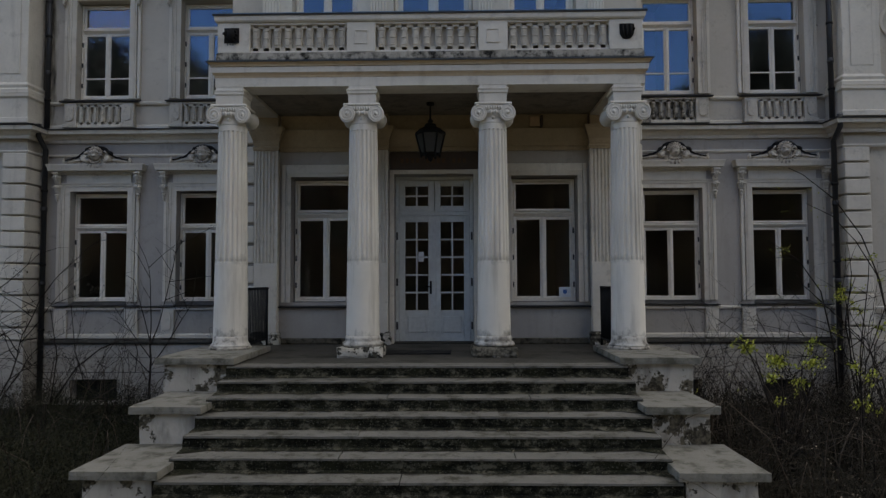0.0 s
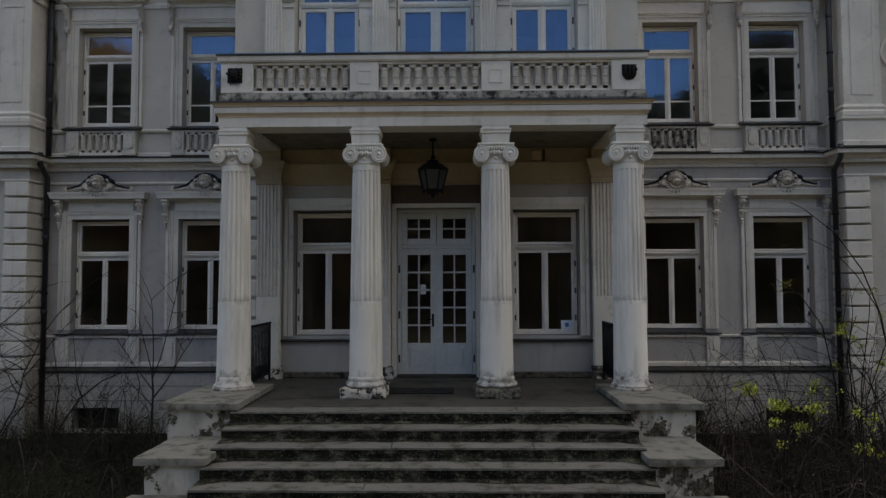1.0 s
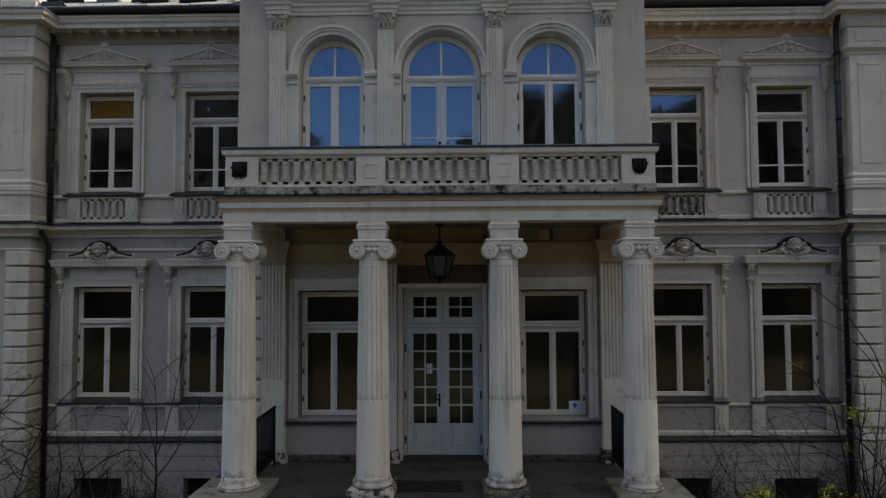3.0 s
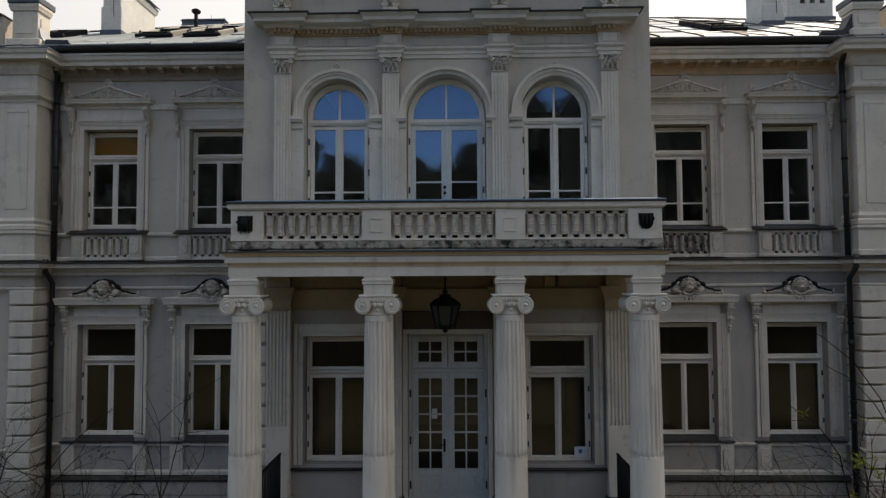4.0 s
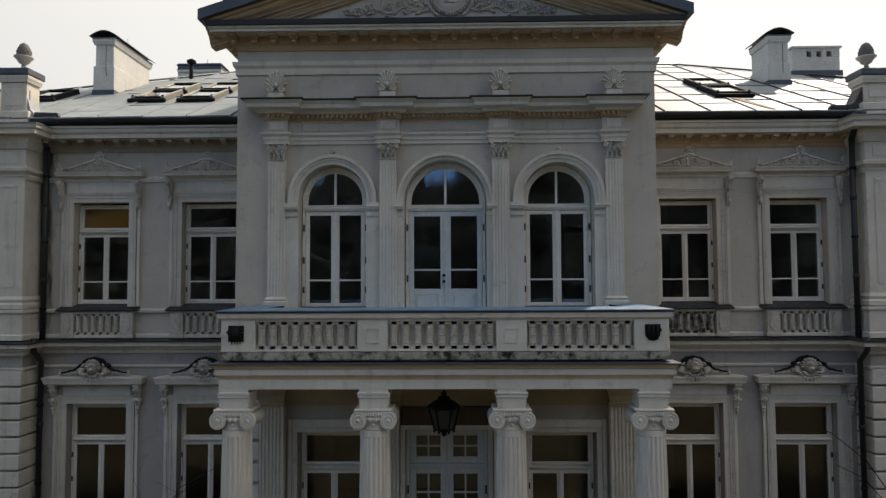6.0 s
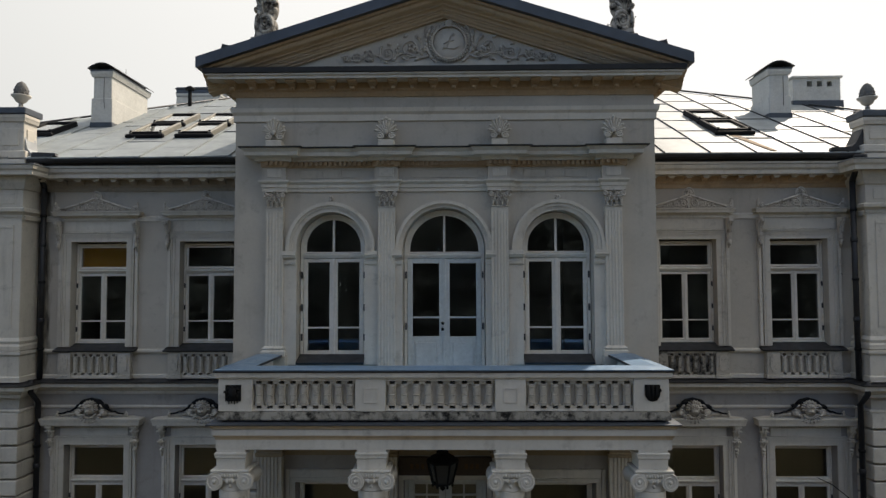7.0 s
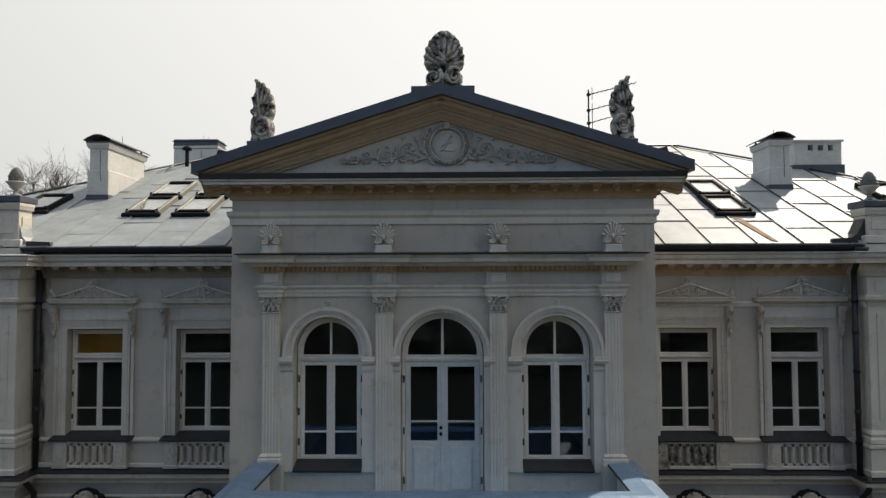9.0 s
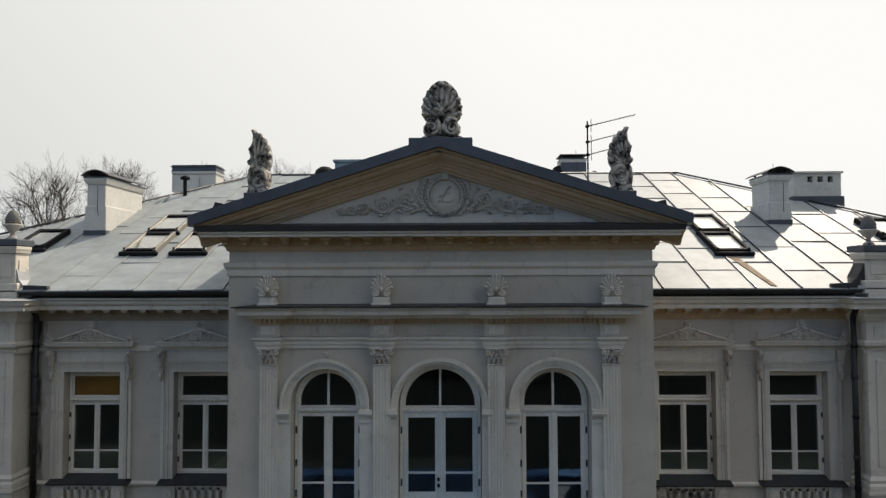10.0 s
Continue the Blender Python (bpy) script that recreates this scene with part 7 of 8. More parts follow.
# back wall of the portico: pilasters, mouldings, board
for s in (-1, 1):
    for x, w in ((s * 3.02, 0.42), (s * 1.02, 0.40)):
        t = thing("wall_pilaster", "fluted stucco pilaster behind the columns", "pilaster", "portico pilasters", "structure")
        part("shaft", fluted(B(), x, FRONT - 0.16, w, 2.95, 4.99, n=6, back=FRONT - 0.003), TRIM, t)
        part("lower_shaft", box(B(), x - w / 2, x + w / 2, FRONT - 0.158, FRONT - 0.003, 1.70, 2.95, 0.008), TRIM, t)
        q = [(x - w / 2, FRONT - 0.003), (x - w / 2, FRONT - 0.16), (x + w / 2, FRONT - 0.16), (x + w / 2, FRONT - 0.003)]
        part("base", sweep(B(), q, [(-0.05, 1.496), (0.06, 1.496), (0.06, 1.60), (0.03, 1.64), (0.04, 1.68), (0, 1.72), (-0.05, 1.72)]), CRUMBLE, t)
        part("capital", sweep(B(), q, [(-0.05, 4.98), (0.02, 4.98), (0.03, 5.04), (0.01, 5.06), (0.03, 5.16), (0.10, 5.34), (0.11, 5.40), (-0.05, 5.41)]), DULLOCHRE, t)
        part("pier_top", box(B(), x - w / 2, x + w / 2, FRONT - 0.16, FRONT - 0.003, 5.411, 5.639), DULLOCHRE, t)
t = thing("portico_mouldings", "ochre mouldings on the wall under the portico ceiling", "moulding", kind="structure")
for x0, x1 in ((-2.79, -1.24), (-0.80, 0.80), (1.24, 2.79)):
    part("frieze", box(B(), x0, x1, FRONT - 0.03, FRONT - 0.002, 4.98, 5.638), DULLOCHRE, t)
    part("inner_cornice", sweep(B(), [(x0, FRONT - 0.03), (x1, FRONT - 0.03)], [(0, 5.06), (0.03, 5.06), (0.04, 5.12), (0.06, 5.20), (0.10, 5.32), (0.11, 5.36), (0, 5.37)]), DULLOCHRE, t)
    if x0 < -2 or x0 > 1:
        part("footing", box(B(), x0, x1, FRONT - 0.09, FRONT - 0.002, 1.496, 1.60, 0.015), CRUST, t)
for s in (-1, 1):
    part("quoin_strip", box(B(), min(s * 3.26, s * 3.7), max(s * 3.26, s * 3.7), FRONT - 0.02, FRONT - 0.002, 1.5, 5.3), SHADED_PLASTER, t)
    z = 1.5
    while z < 5.2:
        part("quoin", box(B(), min(s * 3.25, s * 3.76), max(s * 3.25, s * 3.76), FRONT - 0.085, FRONT - 0.02, z + 0.01, z + 0.315, 0.02), TRIM, t)
        z += 0.362
sign = thing("sign_board", "dark brown wooden board with worn lettering over the entrance door", "board")
part("board", box(B(), -0.79, 0.81, FRONT - 0.06, FRONT - 0.035, 4.64, 4.96, 0.008), WOOD, sign)
for k in range(13):
    if k not in (4, 9):
        part("letter_bar", box(B(), -0.60 + 0.094 * k, -0.545 + 0.094 * k, FRONT - 0.064, FRONT - 0.060, 4.755, 4.84), WORNPAINT, sign, "worn brown letter")
t = thing("wall_box", "small ochre junction box under the portico ceiling", "box")
part("case", box(B(), 1.74, 1.92, FRONT - 0.12, FRONT - 0.032, 5.40, 5.58, 0.01), SOFFIT, t)
part("side_hood", box(B(), 1.93, 1.98, FRONT - 0.14, FRONT - 0.032, 5.39, 5.60, 0.01), WOOD, t)

# entrance door
d = thing("door_1", "pale glazed double entrance door with a top light", "door", kind="structure")
y = 0.0
bm = B()
for a, b, c, e in ((-0.72, -0.66, 1.5, 4.56), (0.66, 0.72, 1.5, 4.56), (-0.66, 0.66, 4.50, 4.56), (-0.66, 0.66, 3.83, 3.90)):
    box(bm, a, b, y - 0.05, y + 0.08, c, e, 0.006)
part("door_frame", bm, DOOR, d)
for a, b in ((-0.655, -0.004), (0.004, 0.655)):
    sash(a, b, 3.905, 4.495, y, d, (2, 2), 0.11, DOOR)
    sash(a, b, 1.51, 3.825, y, d, (2, 5), 0.11, DOOR, 0.46)
part("astragal", box(B(), -0.03, 0.03, y - 0.045, y - 0.028, 1.52, 3.82, 0.006), DOOR, d)
bm = tube(B(), [(-0.07, y - 0.03, 2.52), (-0.07, y - 0.08, 2.52), (-0.17, y - 0.085, 2.515)], 0.012)
box(bm, -0.09, -0.05, y - 0.035, y - 0.028, 2.38, 2.62, 0.004)
part("door_handle", bm, IRON, d, "dark lever handle")
for x in (-0.69, 0.69):
    for z in (1.8, 2.6, 3.45):
        part("hinge", box(B(), x - 0.016, x + 0.016, y - 0.08, y - 0.045, z - 0.07, z + 0.07), DARKSHEET, d, "dark hinge")
part("notice", box(B(), -0.30, -0.20, y - 0.012, y - 0.008, 2.98, 3.16), PAPER, d, "small paper notice behind a pane")
part("threshold", box(B(), -0.75, 0.75, y - 0.36, y + 0.1, 1.496, 1.512, 0.004), FLOORING, d)
bm = B()
for s in (-1, 1):
    box(bm, min(s * 0.72, s * 0.80), max(s * 0.72, s * 0.80), FRONT - 0.04, FRONT - 0.002, 1.5, 4.60)
box(bm, -0.80, 0.80, FRONT - 0.041, FRONT - 0.002, 4.56, 4.635)
part("door_surround", bm, TRIM, d)

# hanging lantern
t = thing("lantern", "black iron hanging lantern with tapered glass sides", "lantern", at=(-0.025, -1.20, 0))
t.scale = (1.30, 1.30, 1.0)
part("rod", tube(B(), [(0, 0, 5.64), (0, 0, 5.33)], 0.012), IRON, t)
part("rose", lathe(B(), [(0.05, 5.60), (0.05, 5.64)], (0, 0, 0), 12), IRON, t)
bm = lathe(B(), [(0.19, 5.10), (0.20, 5.125), (0.13, 5.20), (0.075, 5.23), (0.075, 5.27), (0.02, 5.29), (0.04, 5.32), (0.015, 5.36)], (0, 0, 0), 6, False)
part("roof", bm, IRON, t)
bm = B()
for k in range(6):
    a = math.pi / 3 * k
    tube(bm, [(0.19 * math.cos(a), 0.19 * math.sin(a), 5.11), (0.125 * math.cos(a), 0.125 * math.sin(a), 4.76)], 0.012)
    b = a + math.pi / 3
    for r, z in ((0.19, 5.10), (0.125, 4.76)):
        tube(bm, [(r * math.cos(a), r * math.sin(a), z), (r * math.cos(b), r * math.sin(b), z)], 0.014)
    blob(bm, (0.12 * math.cos(a), 0.12 * math.sin(a), 4.73), (0.018, 0.018, 0.035), 0, 6, 4)
part("cage", bm, IRON, t)
part("glass", lathe(B(), [(0.118, 4.765), (0.182, 5.095)], (0, 0, 0), 6, False), mat("smoked_lantern_glass", 0.25)[0], t, "dull grey glass")
bpy.data.materials["smoked_lantern_glass"].node_tree.nodes["Principled BSDF"].inputs["Base Color"].default_value = (0.045, 0.048, 0.048, 1)
part("finial", lathe(B(), [(0.11, 4.755), (0.05, 4.71), (0.03, 4.69), (0.035, 4.67), (0.005, 4.63)], (0, 0, 0), 12), IRON, t)

# side railings
for s in (-1, 1):
    t = thing("railing", "black iron railing between column and wall", "railing", "portico railings")
    x = s * 2.93
    part("hand_rail", tube(B(), [(x, -1.96, 2.50), (x, -0.62, 2.50)], 0.022), LEAD, t)
    part("foot_rail", tube(B(), [(x, -1.96, 1.62), (x, -0.62, 1.62)], 0.018), LEAD, t)
    for k in range(16):
        yy = -1.92 + 1.26 * k / 15
        part("bar", tube(B(), [(x, yy, 1.50 if k in (0, 15) else 1.62), (x, yy, 2.50)], 0.012 if k not in (0, 15) else 0.02, seg=6), LEAD, t)

# ---- stairs and piers ----
RISE_H, TREAD_D, EDGE_Y = 0.149, 0.345, -3.52
stairs = thing("stairs", "broad worn stone stairs with dark mossy risers", "stairs", kind="structure")
for k in range(10):
    z = 1.496 - RISE_H * k
    y0 = EDGE_Y - TREAD_D * k
    yb = -3.17 if k == 0 else y0 + TREAD_D + 0.06
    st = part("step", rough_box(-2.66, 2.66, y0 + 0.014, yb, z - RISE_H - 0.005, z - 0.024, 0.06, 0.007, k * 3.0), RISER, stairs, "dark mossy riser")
    rnd = random.Random(40 + k)
    x = -2.65
    while x < 2.6:
        w = min(rnd.uniform(1.5, 2.6), 2.65 - x)
        if 2.65 - x - w < 0.4:
            w = 2.65 - x
        part("tread_slab", rough_box(x + 0.002, x + w - 0.002, y0 + rnd.uniform(-0.003, 0.003), yb - 0.002, z - 0.024, z + rnd.uniform(-0.003, 0.002), 0.05, 0.0035, x + k), TREAD, st, "pale worn tread slab")
        x += w
    if k:
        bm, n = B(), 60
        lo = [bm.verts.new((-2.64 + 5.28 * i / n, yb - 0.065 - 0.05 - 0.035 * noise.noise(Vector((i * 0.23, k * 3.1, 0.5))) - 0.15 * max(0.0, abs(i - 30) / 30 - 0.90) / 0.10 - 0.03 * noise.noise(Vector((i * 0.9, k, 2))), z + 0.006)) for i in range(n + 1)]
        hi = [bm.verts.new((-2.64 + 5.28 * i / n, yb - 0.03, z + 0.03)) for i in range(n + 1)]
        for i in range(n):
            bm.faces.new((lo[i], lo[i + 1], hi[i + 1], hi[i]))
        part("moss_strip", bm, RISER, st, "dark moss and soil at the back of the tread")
for s in (-1, 1):
    for k, (y0, y1, z, xi, xo) in enumerate(((-1.75, -3.50, 1.60, 2.55, 3.62), (-3.40, -4.55, 1.155, 2.58, 3.44), (-4.45, -5.62, 0.71, 2.60, 3.50), (-5.5, -6.75, 0.27, 2.60, 3.55))):
        t = thing("stair_pier", "peeling plastered stair pier with a stone slab on top", "pier", "stair piers")
        part("slab", rough_box(min(s * xi, s * xo), max(s * xi, s * xo), y1, y0, z - 0.085, z, 0.05, 0.005, k + s * 9.0), STONE, t, "weathered stone slab")
        part("body", rough_box(min(s * (xi + 0.09), s * (xo - 0.09)), max(s * (xi + 0.09), s * (xo - 0.09)), y1 + 0.09, y0, -0.1, z - 0.085, 0.07, 0.009, k * 2 + s), PEEL, t)
        part("bare_side", rough_box(min(s * (xi + 0.065), s * (xi + 0.16)), max(s * (xi + 0.065), s * (xi + 0.16)), y1 + 0.11, y0 - 0.02, -0.08, z - 0.088, 0.05, 0.022, k * 3 + s), CRUST, t, "bare crumbling side where plaster fell off")


# ---- planting ----
def leaf_quads(bm, pts, size, rnd):
    for p in pts:
        a = Vector((rnd.gauss(0, 1), rnd.gauss(0, 1), rnd.gauss(0, 1))).normalized()
        b = a.orthogonal().normalized()
        c = a.cross(b)
        s = size * rnd.uniform(0.6, 1.4)
        p = Vector(p)
        v = [bm.verts.new(p + b * s), bm.verts.new(p + c * s * 0.45), bm.verts.new(p - b * s), bm.verts.new(p - c * s * 0.45)]
        bm.faces.new(v)


def cane(bm, rnd, p, way, length, r, depth, ends, curve=0.25, droop=0.0):
    """A branching twig; collects places near its tips."""
    n = max(3, int(length / 0.18))
    pts, p, way = [Vector(p)], Vector(p), Vector(way).normalized()
    for i in range(n):
        way = (way + Vector((rnd.gauss(0, curve), rnd.gauss(0, curve), rnd.gauss(0, curve * 0.7) - droop * i / n)) * 0.35).normalized()
        p = p + way * length / n
        pts.append(p)
        if depth and i > n * 0.25 and rnd.random() < 0.75:
            side = (way + Vector((rnd.gauss(0, 0.8), rnd.gauss(0, 0.8), rnd.gauss(0.1, 0.5)))).normalized()
            cane(bm, rnd, p, side, length * rnd.uniform(0.25, 0.5), r * 0.55, depth - 1, ends, curve, droop)
        if i > n * 0.5:
            ends.append(p.copy())
    tube(bm, pts, r, r * 0.4, 4)


def bush(name, label, x, y, h, spread, n, seed, leaves=0, size=0.03, r=0.012, droop=0.0, depth=2, foliage=None):
    rnd = random.Random(seed)
    t = thing(name, label, "shrub", at=(x, y, 0))
    bm, ends = B(), []
    for i in range(n):
        a = rnd.uniform(0, 2 * math.pi)
        cane(bm, rnd, (0.12 * math.cos(a), 0.12 * math.sin(a), -0.03), (spread * math.cos(a), spread * math.sin(a), 1.0), h * rnd.uniform(0.6, 1.1), r * rnd.uniform(0.7, 1.3), depth, ends, 0.3, droop)
    part("branchwork", bm, TWIG, t)
    if leaves:
        bm = B()
        tufts = [rnd.choice(ends) for _ in range(max(6, leaves // 40))]
        spots = [rnd.choice(tufts if rnd.random() < 0.85 else ends) for _ in range(leaves)]
        leaf_quads(bm, [p + Vector((rnd.gauss(0, 0.075), rnd.gauss(0, 0.075), rnd.gauss(0, 0.05))) for p in spots], size, rnd)
        tagged(part("leaves", bm, foliage or SPRING, t, "withered brown leaves" if foliage else "fresh yellow-green leaves"), kind="stuff")
    return t


t = thing("sapling", "bare young sapling growing by the house wall", "sapling", at=(-5.40, 0.2, 0))
rnd, ends, bm = random.Random(11), [], B()
tube(bm, [(0.03, 0, -0.05), (0, 0, 0.6), (0.02, 0, 1.15), (-0.01, 0, 1.55)], 0.028, 0.016, 6)
for z, way, l in ((0.9, (-0.7, 0.1, 0.7), 0.7), (1.0, (0.75, 0.0, 0.9), 1.5), (1.2, (-0.55, -0.1, 0.9), 1.2), (1.4, (0.35, 0.2, 1.0), 2.0), (1.5, (-0.35, 0.1, 1.0), 1.2), (1.5, (0.10, -0.1, 1.0), 1.6)):
    cane(bm, rnd, (0, 0, z), way, l, 0.013, 2, ends, 0.16)
part("branchwork", bm, TWIG, t)
t = thing("arching_cane", "long dark bramble cane arching over the undergrowth", "shrub", at=(-6.5, 0.3, 0))
bm = tube(B(), [(-0.75, 0, 0.4), (-0.35, 0, 1.0), (0.1, 0, 1.35), (0.5, 0, 1.52), (0.75, 0, 1.50), (0.82, 0, 1.3), (0.78, 0, 0.9)], 0.016, 0.008, 5)
tube(bm, [(-0.9, 0.1, 0.3), (-0.8, 0.1, 1.2), (-0.95, 0.1, 2.1)], 0.014, 0.006, 5)
tube(bm, [(-0.2, 0.1, 0.5), (-0.45, 0.1, 1.3), (-0.55, 0.1, 2.2)], 0.012, 0.005, 5)
part("branchwork", bm, TWIG, t)
bush("shrub", "bare twiggy shrub beside the downpipe", -8.35, -0.3, 2.7, 0.42, 12, 12, 420, 0.022, r=0.016, depth=3, foliage=WITHERED)
bush("shrub", "bare twiggy shrub in front of the wing", -7.2, 0.9, 2.0, 0.6, 8, 13, 120, 0.022, r=0.009, foliage=WITHERED)
bush("shrub", "low bare shrub before the plinth", -4.7, 0.2, 1.3, 0.8, 6, 14, r=0.007)
bush("shrub", "dense dry shrub at the house corner", -8.6, -1.5, 2.0, 0.7, 18, 15, r=0.011)
for x, y, h, seed in ((4.7, 0.9, 1.9, 51), (5.9, 0.7, 2.1, 52), (6.9, 0.6, 2.4, 53), (-6.3, 0.8, 1.9, 54), (-7.7, 0.4, 2.3, 55), (-4.3, 0.9, 1.4, 56)):
    bush("shrub", "leggy bare shrub growing up the plinth", x, y, h, 0.38, 6, seed, 60, 0.018, r=0.007, depth=3, foliage=WITHERED)
for x, y, h, seed in ((4.55, -0.9, 1.35, 31), (5.5, -2.9, 1.1, 32), (6.3, -0.2, 1.55, 33), (7.1, -2.4, 1.35, 34), (8.0, -1.2, 1.6, 35), (4.5, -3.3, 1.0, 36), (-5.9, -0.5, 1.2, 37), (-7.0, -1.6, 1.1, 38)):
    bush("shrub", "dense dark twiggy shrub in the undergrowth", x, y, h, 0.75, 20, seed, r=0.007, droop=0.15)
bush("budding_shrub", "shrub with arching canes and young yellow-green leaves", 7.75, -0.9, 2.9, 0.40, 8, 21, 90, 0.022, r=0.014, droop=0.25)


def sprayed_shrub(label, x, y, sprays, seed):
    """A shrub whose canes run out to loose sprays of young leaves: (x, z, spread, leaves)."""
    rnd = random.Random(seed)
    t = thing("budding_shrub", label, "shrub", at=(x, y, 0))
    bm, lf = B(), B()
    for px, pz, wide, n in sprays:
        dx, dy = px - x, rnd.uniform(-0.35, 0.35)
        pts = [(dx * 0.15 + rnd.gauss(0, 0.05), 0, -0.03), (dx * 0.35 + rnd.gauss(0, 0.06), dy * 0.4, pz * 0.45), (dx * 0.75 + rnd.gauss(0, 0.05), dy * 0.8, pz * 0.86), (dx, dy, pz), (dx + rnd.uniform(-0.25, 0.25), dy, pz + rnd.uniform(-0.1, 0.16))]
        tube(bm, pts, 0.012, 0.004, 5)
        spots = []
        for _ in range(max(4, n // 5)):
            tip = Vector((dx + rnd.gauss(0, wide), dy + rnd.gauss(0, wide * 0.6), pz + rnd.gauss(0, wide * 0.55)))
            tube(bm, [pts[3], Vector(pts[3]).lerp(tip, 0.5) + Vector((0, 0, rnd.uniform(0, 0.05))), tip], 0.005, 0.002, 4)
            spots += [Vector(pts[3]).lerp(tip, rnd.uniform(0.45, 1.05)) + Vector((rnd.gauss(0, 0.022), rnd.gauss(0, 0.022), rnd.gauss(0, 0.022))) for _ in range(9)]
        leaf_quads(lf, spots, 0.024, rnd)
    part("branchwork", bm, TWIG, t)
    tagged(part("leaves", lf, SPRING, t, "fresh yellow-green leaves"), kind="stuff")
    return t


sprayed_shrub("spreading shrub with sprays of young yellow-green leaves", 4.95, -3.0, ((4.54, 1.64, 0.10, 90), (4.72, 1.53, 0.10, 80), (4.92, 1.42, 0.10, 70), (5.18, 1.47, 0.11, 90), (5.03, 1.22, 0.08, 36), (4.62, 1.30, 0.08, 36), (4.80, 0.94, 0.06, 18), (5.44, 1.66, 0.10, 36), (4.35, 1.78, 0.10, 14), (5.28, 1.10, 0.08, 24)), 22)
sprayed_shrub("tall budding shrub beside the downpipe", 7.35, -0.6, ((7.08, 2.42, 0.14, 60), (7.30, 2.28, 0.12, 50), (7.58, 2.05, 0.12, 30), (7.72, 2.60, 0.12, 26), (7.62, 3.02, 0.10, 18), (7.66, 1.75, 0.12, 36), (7.18, 1.72, 0.10, 18)), 25)
sprayed_shrub("low shrub with young leaves on thin twigs", 5.95, -3.1, ((6.08, 1.28, 0.10, 36), (5.86, 0.95, 0.10, 30), (6.15, 0.85, 0.10, 30), (5.70, 1.45, 0.08, 14)), 27)
bush("budding_shrub", "low shrub with sparse young leaves", 4.9, -0.9, 1.6, 0.9, 10, 23, 24, 0.025, r=0.009, droop=0.1)
bush("budding_shrub", "tall shrub with long bare canes beside the downpipe", 7.5, 0.5, 2.3, 0.7, 9, 24, 24, 0.025, r=0.010)
t = thing("arching_cane", "long arching cane with a few young leaves", "shrub", at=(8.1, -0.4, 0))
rnd, ends, bm = random.Random(31), [], B()
tube(bm, [(0, 0, 0.2), (-0.05, 0, 1.6), (-0.2, 0, 2.6), (-0.5, 0, 3.4), (-0.95, 0, 4.05), (-1.5, 0, 4.5), (-1.75, 0, 4.62)], 0.016, 0.006, 5)
tube(bm, [(0.1, 0, 0.2), (0.0, 0, 1.5), (-0.25, 0, 2.7), (-0.6, 0, 3.3), (-1.0, 0, 3.75), (-1.45, 0, 3.98)], 0.014, 0.005, 5)
part("branchwork", bm, TWIG, t)
bm = B()
leaf_quads(bm, [(-1.45 - 0.05 * k % 0.5 + rnd.uniform(-0.25, 0.4), rnd.gauss(0, 0.04), (3.98 if k % 2 else 4.3) + rnd.gauss(-0.1, 0.06)) for k in range(34)], 0.020, rnd)
tagged(part("leaves", bm, SPRING, t, "fresh yellow-green leaves"), kind="stuff")

t = thing("arching_cane", "lower arching cane with a tuft of young leaves", "shrub", at=(7.0, -0.4, 0))
bm = tube(B(), [(0.12, 0, 0.2), (0.06, 0, 1.4), (-0.14, 0, 2.41), (-0.52, 0, 2.97), (-1.06, 0, 3.33)], 0.018, 0.005, 5)
tube(bm, [(-0.10, 0, 2.2), (-0.45, 0.05, 2.55), (-0.55, 0.05, 2.75)], 0.008, 0.004, 4)
tube(bm, [(-0.52, 0, 2.97), (-0.75, 0.05, 3.02), (-0.98, 0.05, 3.0)], 0.007, 0.003, 4)
part("branchwork", bm, TWIG, t)
bm = B()
leaf_quads(bm, [(-0.62 - 0.13 * rnd.random() * 3 + rnd.gauss(0, 0.05), rnd.gauss(0, 0.04), 3.05 + 0.1 * rnd.random() + rnd.gauss(0, 0.05)) for k in range(46)], 0.022, rnd)
tagged(part("leaves", bm, SPRING, t, "fresh yellow-green leaves"), kind="stuff")

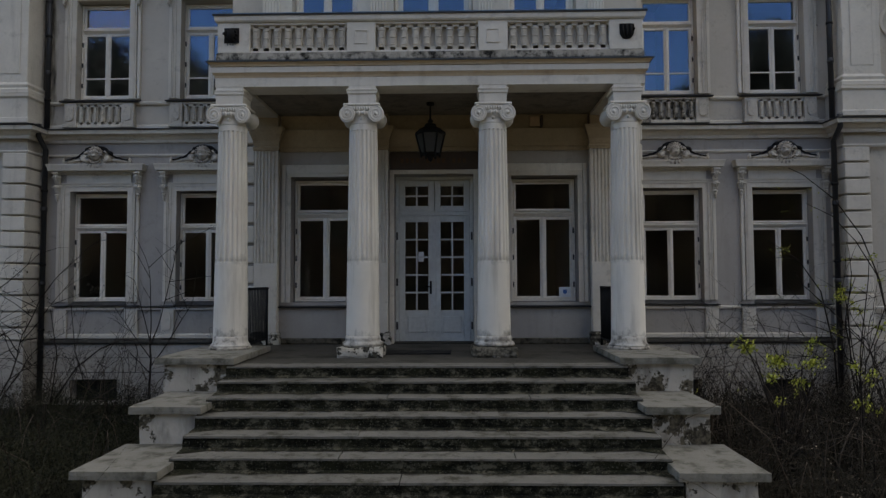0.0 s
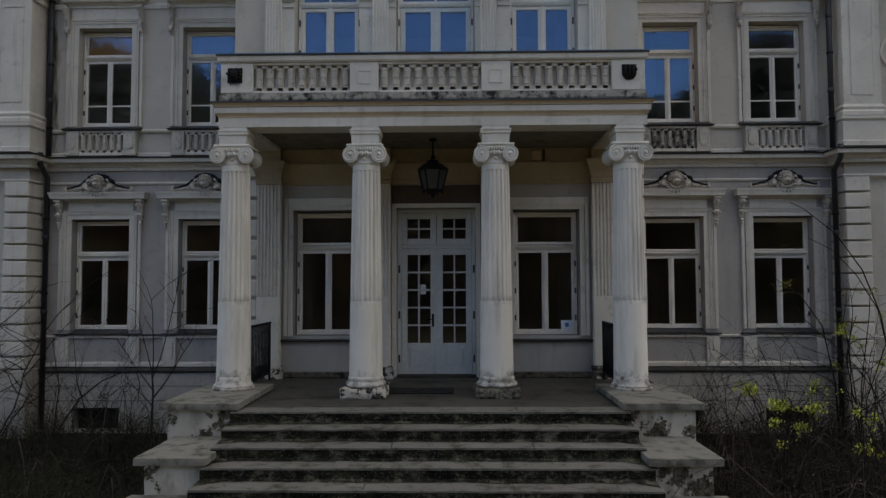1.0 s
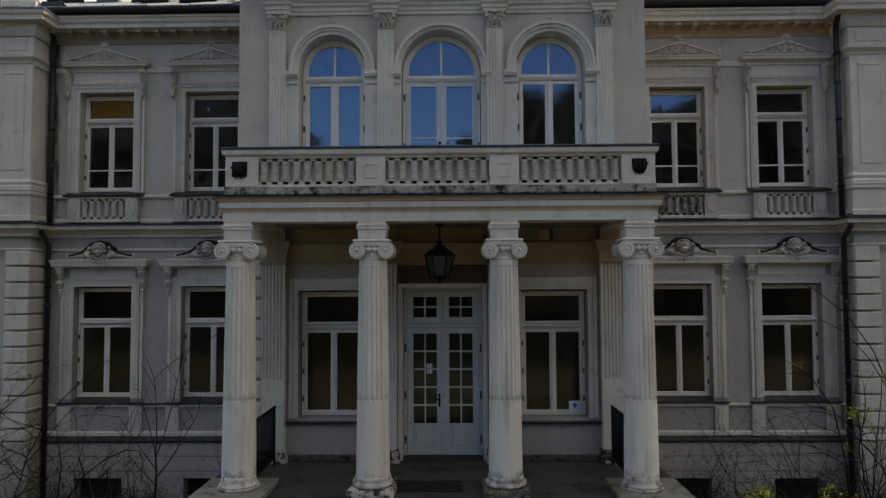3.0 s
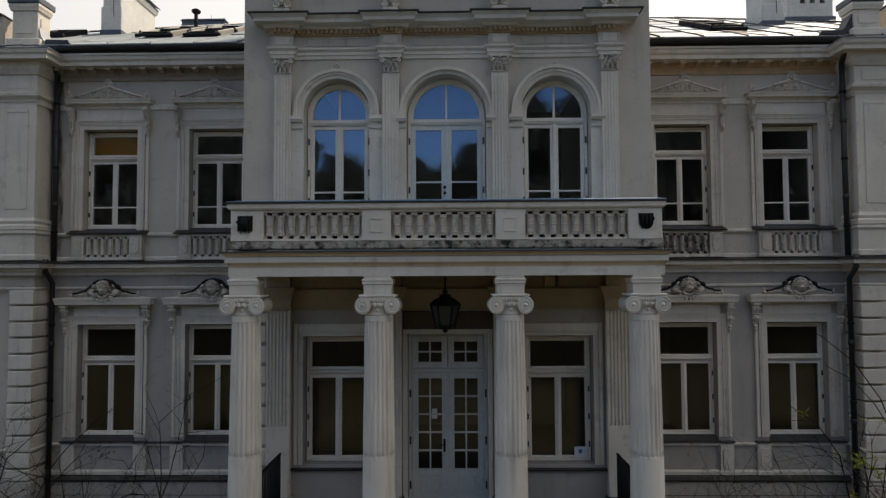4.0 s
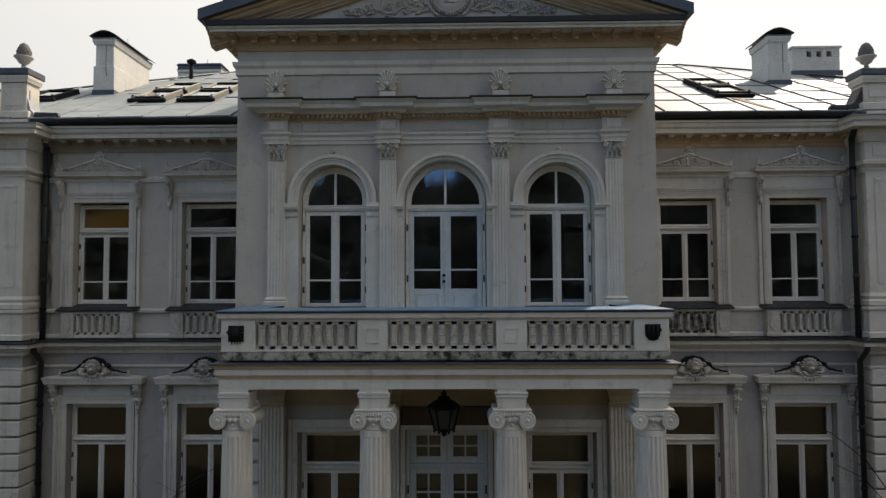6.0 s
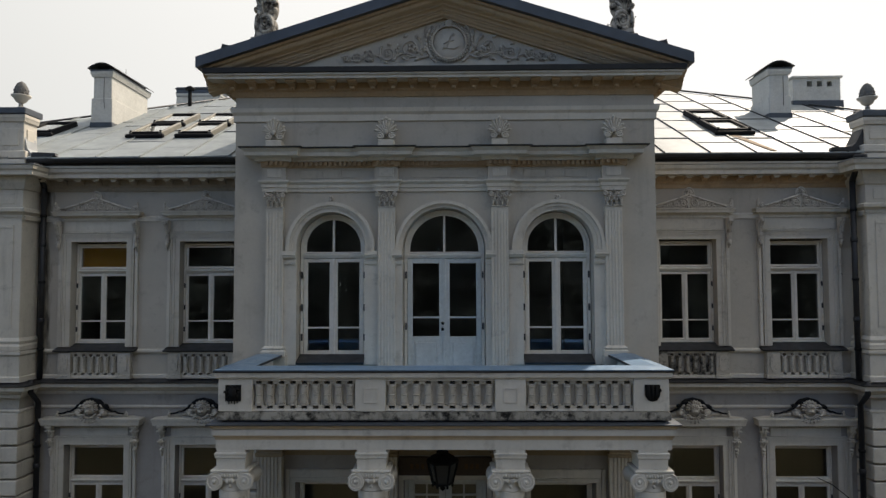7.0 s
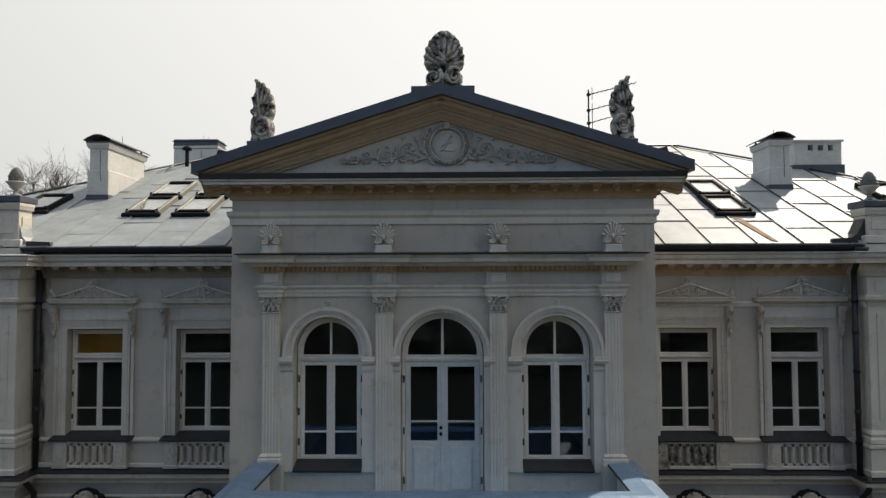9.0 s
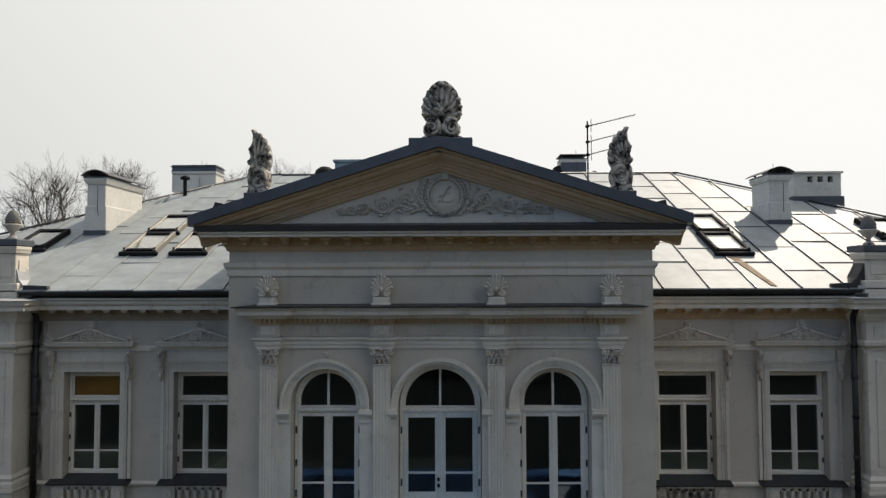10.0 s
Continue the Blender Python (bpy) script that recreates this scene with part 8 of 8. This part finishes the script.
# dark evergreen undergrowth on both sides of the stairs
for name, x0, x1, seed in (("undergrowth", -11.0, -3.75, 3), ("undergrowth", 3.75, 11.0, 4)):
    rnd = random.Random(seed)
    bm = B()
    for _ in range(2900):
        x, y = rnd.uniform(x0, x1), rnd.uniform(-6.5, 1.7)
        if noise.noise(Vector((x * 1.5, y * 1.1, seed + 5.5))) < -0.10 and rnd.random() < 0.8:
            continue
        hh = 0.25 + 0.85 * max(0.0, noise.noise(Vector((x * 0.9, y * 0.55, seed))) + 0.42) * (1.35 if x > 0 else 1.1)
        hh *= min(1.0, 0.62 + 0.18 * (1.9 - y))
        base = Vector((x, y, 0))
        lean = Vector((rnd.gauss(0, 0.35), rnd.gauss(0, 0.35), 1.0)).normalized()
        if rnd.random() < 0.3:
            tube(bm, [base, base + lean * hh * 0.6, base + lean * hh + Vector((rnd.gauss(0, 0.06), rnd.gauss(0, 0.06), 0))], 0.005, 0.002, 3)
        for _ in range(3):
            q = base + Vector((rnd.gauss(0, 0.09), rnd.gauss(0, 0.09), 0))
            up = Vector((rnd.gauss(0, 0.9), rnd.gauss(0, 0.7), 1.0)).normalized() * hh * rnd.uniform(0.5, 1.4)
            sd = Vector((rnd.gauss(0, 1), rnd.gauss(0, 1), 0)).normalized() * 0.004
            bm.faces.new([bm.verts.new(q - sd), bm.verts.new(q + sd), bm.verts.new(q + up + sd * 0.2), bm.verts.new(q + up * 0.98 - sd * 0.2)])
        leaf_quads(bm, [base + lean * hh * rnd.uniform(0.1, 1.05) + Vector((rnd.gauss(0, 0.07), rnd.gauss(0, 0.07), rnd.gauss(0, 0.05))) for _ in range(38)], 0.016, rnd)
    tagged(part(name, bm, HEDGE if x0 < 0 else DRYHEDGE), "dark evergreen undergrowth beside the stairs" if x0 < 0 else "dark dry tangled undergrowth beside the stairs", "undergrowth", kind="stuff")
for x0, x1, seed in ((-8.6, -3.9, 5), (3.9, 8.6, 6)):
    rnd = random.Random(seed)
    bm = B()
    for _ in range(70):
        p = Vector((rnd.uniform(x0, x1), rnd.uniform(-5.5, 0.8), 0.0))
        w, h = Vector((rnd.gauss(0, 0.75), rnd.gauss(0, 0.5), 0)), rnd.uniform(0.6, 1.35)
        for _ in range(5 if x0 > 0 else 2):
            q, v = p + Vector((rnd.gauss(0, 0.5), rnd.gauss(0, 0.5), h * rnd.uniform(0.2, 0.6))), Vector((rnd.gauss(0, 0.5), rnd.gauss(0, 0.3), rnd.uniform(0.0, 0.45)))
            tube(bm, [q, q + v * 0.5 + Vector((0, 0, 0.06)), q + v], 0.0035, 0.0015, 3)
        tube(bm, [p, p + w * 0.25 + Vector((0, 0, h * 0.7)), p + w * 0.55 + Vector((0, 0, h)), p + w * 0.85 + Vector((0, 0, h * 0.86)), p + w * 1.1 + Vector((0, 0, h * 0.5))], 0.007, 0.003, 4)
    tagged(part("brambles", bm, DRYCANE), "tangled arching dry bramble stems in the undergrowth", "brambles", kind="stuff")
rnd = random.Random(9)
bm = B()
leaf_quads(bm, [(rnd.uniform(-2.6, 2.6), EDGE_Y - TREAD_D * k + 0.30 + rnd.gauss(0, 0.04), 1.503 - RISE_H * k) for k in range(1, 9) for _ in range(60)], 0.016, rnd)
tagged(part("leaf_litter", bm, LITTER), "small dry leaves lying along the steps", "leaves", kind="stuff")


def bare_tree(rnd, h, bm, fork, spread):
    """Trunk that forks into spreading crooked limbs, ending in open fine twigs."""
    def grow(p, way, l, r, depth):
        pts, q, w = [p], p, way
        n = 4 if depth > 1 else 3
        for k in range(n):
            w = (w + Vector((rnd.gauss(0, 0.16), rnd.gauss(0, 0.16), rnd.gauss(0.02, 0.09)))).normalized()
            q = q + w * l / n
            pts.append(q)
        tube(bm, pts, r, r * 0.66, 5 if depth > 3 else 3)
        if not depth:
            return
        for k in range(3 if depth > 2 else 4):
            at = pts[-1] if k < 2 else pts[rnd.randint(1, n - 1)]
            side = Vector((rnd.gauss(0, 1), rnd.gauss(0, 1), rnd.gauss(0, 0.4)))
            side = (side - w * side.dot(w)).normalized()
            turn = rnd.uniform(0.15, 0.40) if k == 0 else rnd.uniform(0.4, 0.85)
            v = (w * math.cos(turn) + side * math.sin(turn)).normalized()
            grow(at, v, l * rnd.uniform(0.62, 0.85), max(r * (0.64 if k == 0 else 0.5), 0.012), depth - 1)
    tube(bm, [(0, 0, -0.2), (0.15, 0.1, h * fork * 0.5), (0.05, 0, h * fork)], h * 0.014, h * 0.011, 8)
    for k in range(6):
        a = k * 1.047 + rnd.uniform(-0.3, 0.3)
        lean = spread * rnd.uniform(0.6, 1.1) if k else 0.12
        grow(Vector((0.05, 0, h * (fork - 0.01 * k))), Vector((math.cos(a) * lean, math.sin(a) * lean, 1.0)).normalized(), h * (1 - fork) * rnd.uniform(0.30, 0.36), h * (0.0095 if spread > 0.9 else 0.0065), 5)


def bare(label, seed, fork, spread):
    """A tree one metre high to the top of its crown, to be scaled to its height."""
    t = thing("bare_tree", label, "tree", "bare trees behind the house")
    bm = B()
    bare_tree(random.Random(seed), 24.0, bm, fork, spread)
    zs = sorted(v.co.z for v in bm.verts)
    tall = zs[int(len(zs) * 0.985)]
    bmesh.ops.scale(bm, vec=(1 / tall, 1 / tall, 1 / tall), verts=bm.verts)
    part("branchwork", bm, BARK, t)
    return t


OPEN_TREE = bare("dark spreading leafless tree behind the house", 2, 0.50, 0.95)
DOMED_TREE = bare("leafless tree with a rounded crown behind the house", 7, 0.58, 0.75)
for k, (src, x, y, tall, wide) in enumerate(((OPEN_TREE, -46.6, 63, 23.3, 0.70), (DOMED_TREE, -37.6, 63, 24.0, 0.66), (DOMED_TREE, -32.5, 70, 21.2, 0.55), (DOMED_TREE, -25.6, 63, 22.8, 0.55), (OPEN_TREE, -21.8, 66, 22.0, 0.5), (DOMED_TREE, -17.9, 63, 23.4, 0.6), (DOMED_TREE, 51.5, 63, 18.4, 0.6))):
    m = Matrix.Translation((x, y, 0)) @ Matrix.Rotation(k * 1.7, 4, "Z")
    c = src if k < 2 else copy_thing(src, m)
    c.matrix_basis = m
    c.scale = (tall * wide, tall * wide, tall)


# the park in front of the house, behind the camera
def park_tree(seed, h):
    rnd = random.Random(seed)
    t = thing("park_tree", "tall dark park tree across the lawn", "tree", "park trees")
    part("trunk", tube(B(), [(0, 0, -0.2), (0.2, 0.1, h * 0.3), (0.1, -0.2, h * 0.6), (0.2, 0, h * 0.92)], h * 0.018, h * 0.003, 7), BARK, t)
    bm = B()
    for i in range(9):
        a, z = rnd.uniform(0, 6.28), h * rnd.uniform(0.2, 0.8)
        l = h * 0.25 * (1.15 - z / h)
        tube(bm, [(0.1, 0, z), (l * 0.6 * math.cos(a), l * 0.6 * math.sin(a), z + l * 0.35), (l * math.cos(a), l * math.sin(a), z + l * 0.8)], h * 0.006, h * 0.001, 4)
    part("limbs", bm, BARK, t)
    bm = B()
    pts = []
    for _ in range(130):
        z = rnd.uniform(0.08, 1.0)
        rr = h * 0.24 * math.sqrt(max(0.02, 1 - abs(z - 0.45) ** 1.6 * 2.6)) * rnd.uniform(0.3, 1.0)
        a = rnd.uniform(0, 6.28)
        c = Vector((rr * math.cos(a), rr * math.sin(a), h * z))
        pts += [c + Vector((rnd.gauss(0, h * 0.035), rnd.gauss(0, h * 0.035), rnd.gauss(0, h * 0.028))) for _ in range(170)]
    leaf_quads(bm, pts, h * 0.010, rnd)
    tagged(part("crown", bm, FOREST, t), kind="stuff")
    return t


srcs = [park_tree(1, 20.0), park_tree(2, 20.0), park_tree(3, 20.0)]
PARK = ((-62, 28), (-52, 31), (-43, 32), (-34, 28), (-26, 24), (-19, 20), (-12, 19), (-5, 19), (2, 20), (8, 24), (14, 26), (21, 25), (28, 25), (36, 31), (44, 32), (53, 30), (63, 28))
for i, (x, h) in enumerate(PARK):
    src = srcs[i % 3]
    m = Matrix.Translation((x, -58 - (i * 7) % 9, 0)) @ Matrix.Rotation(i * 1.3, 4, "Z")
    c = src if i < 3 else copy_thing(src, m)
    c.matrix_basis = m
    c.scale = (h / 20 * 1.05, h / 20 * 1.05, h / 20)
    c = copy_thing(src, Matrix.Translation((x + 4, -76 + (i * 5) % 7, 0)) @ Matrix.Rotation(i * 2.1, 4, "Z"))
    c.scale = (h / 20 * 1.3, h / 20 * 1.3, h / 20 * 1.05)
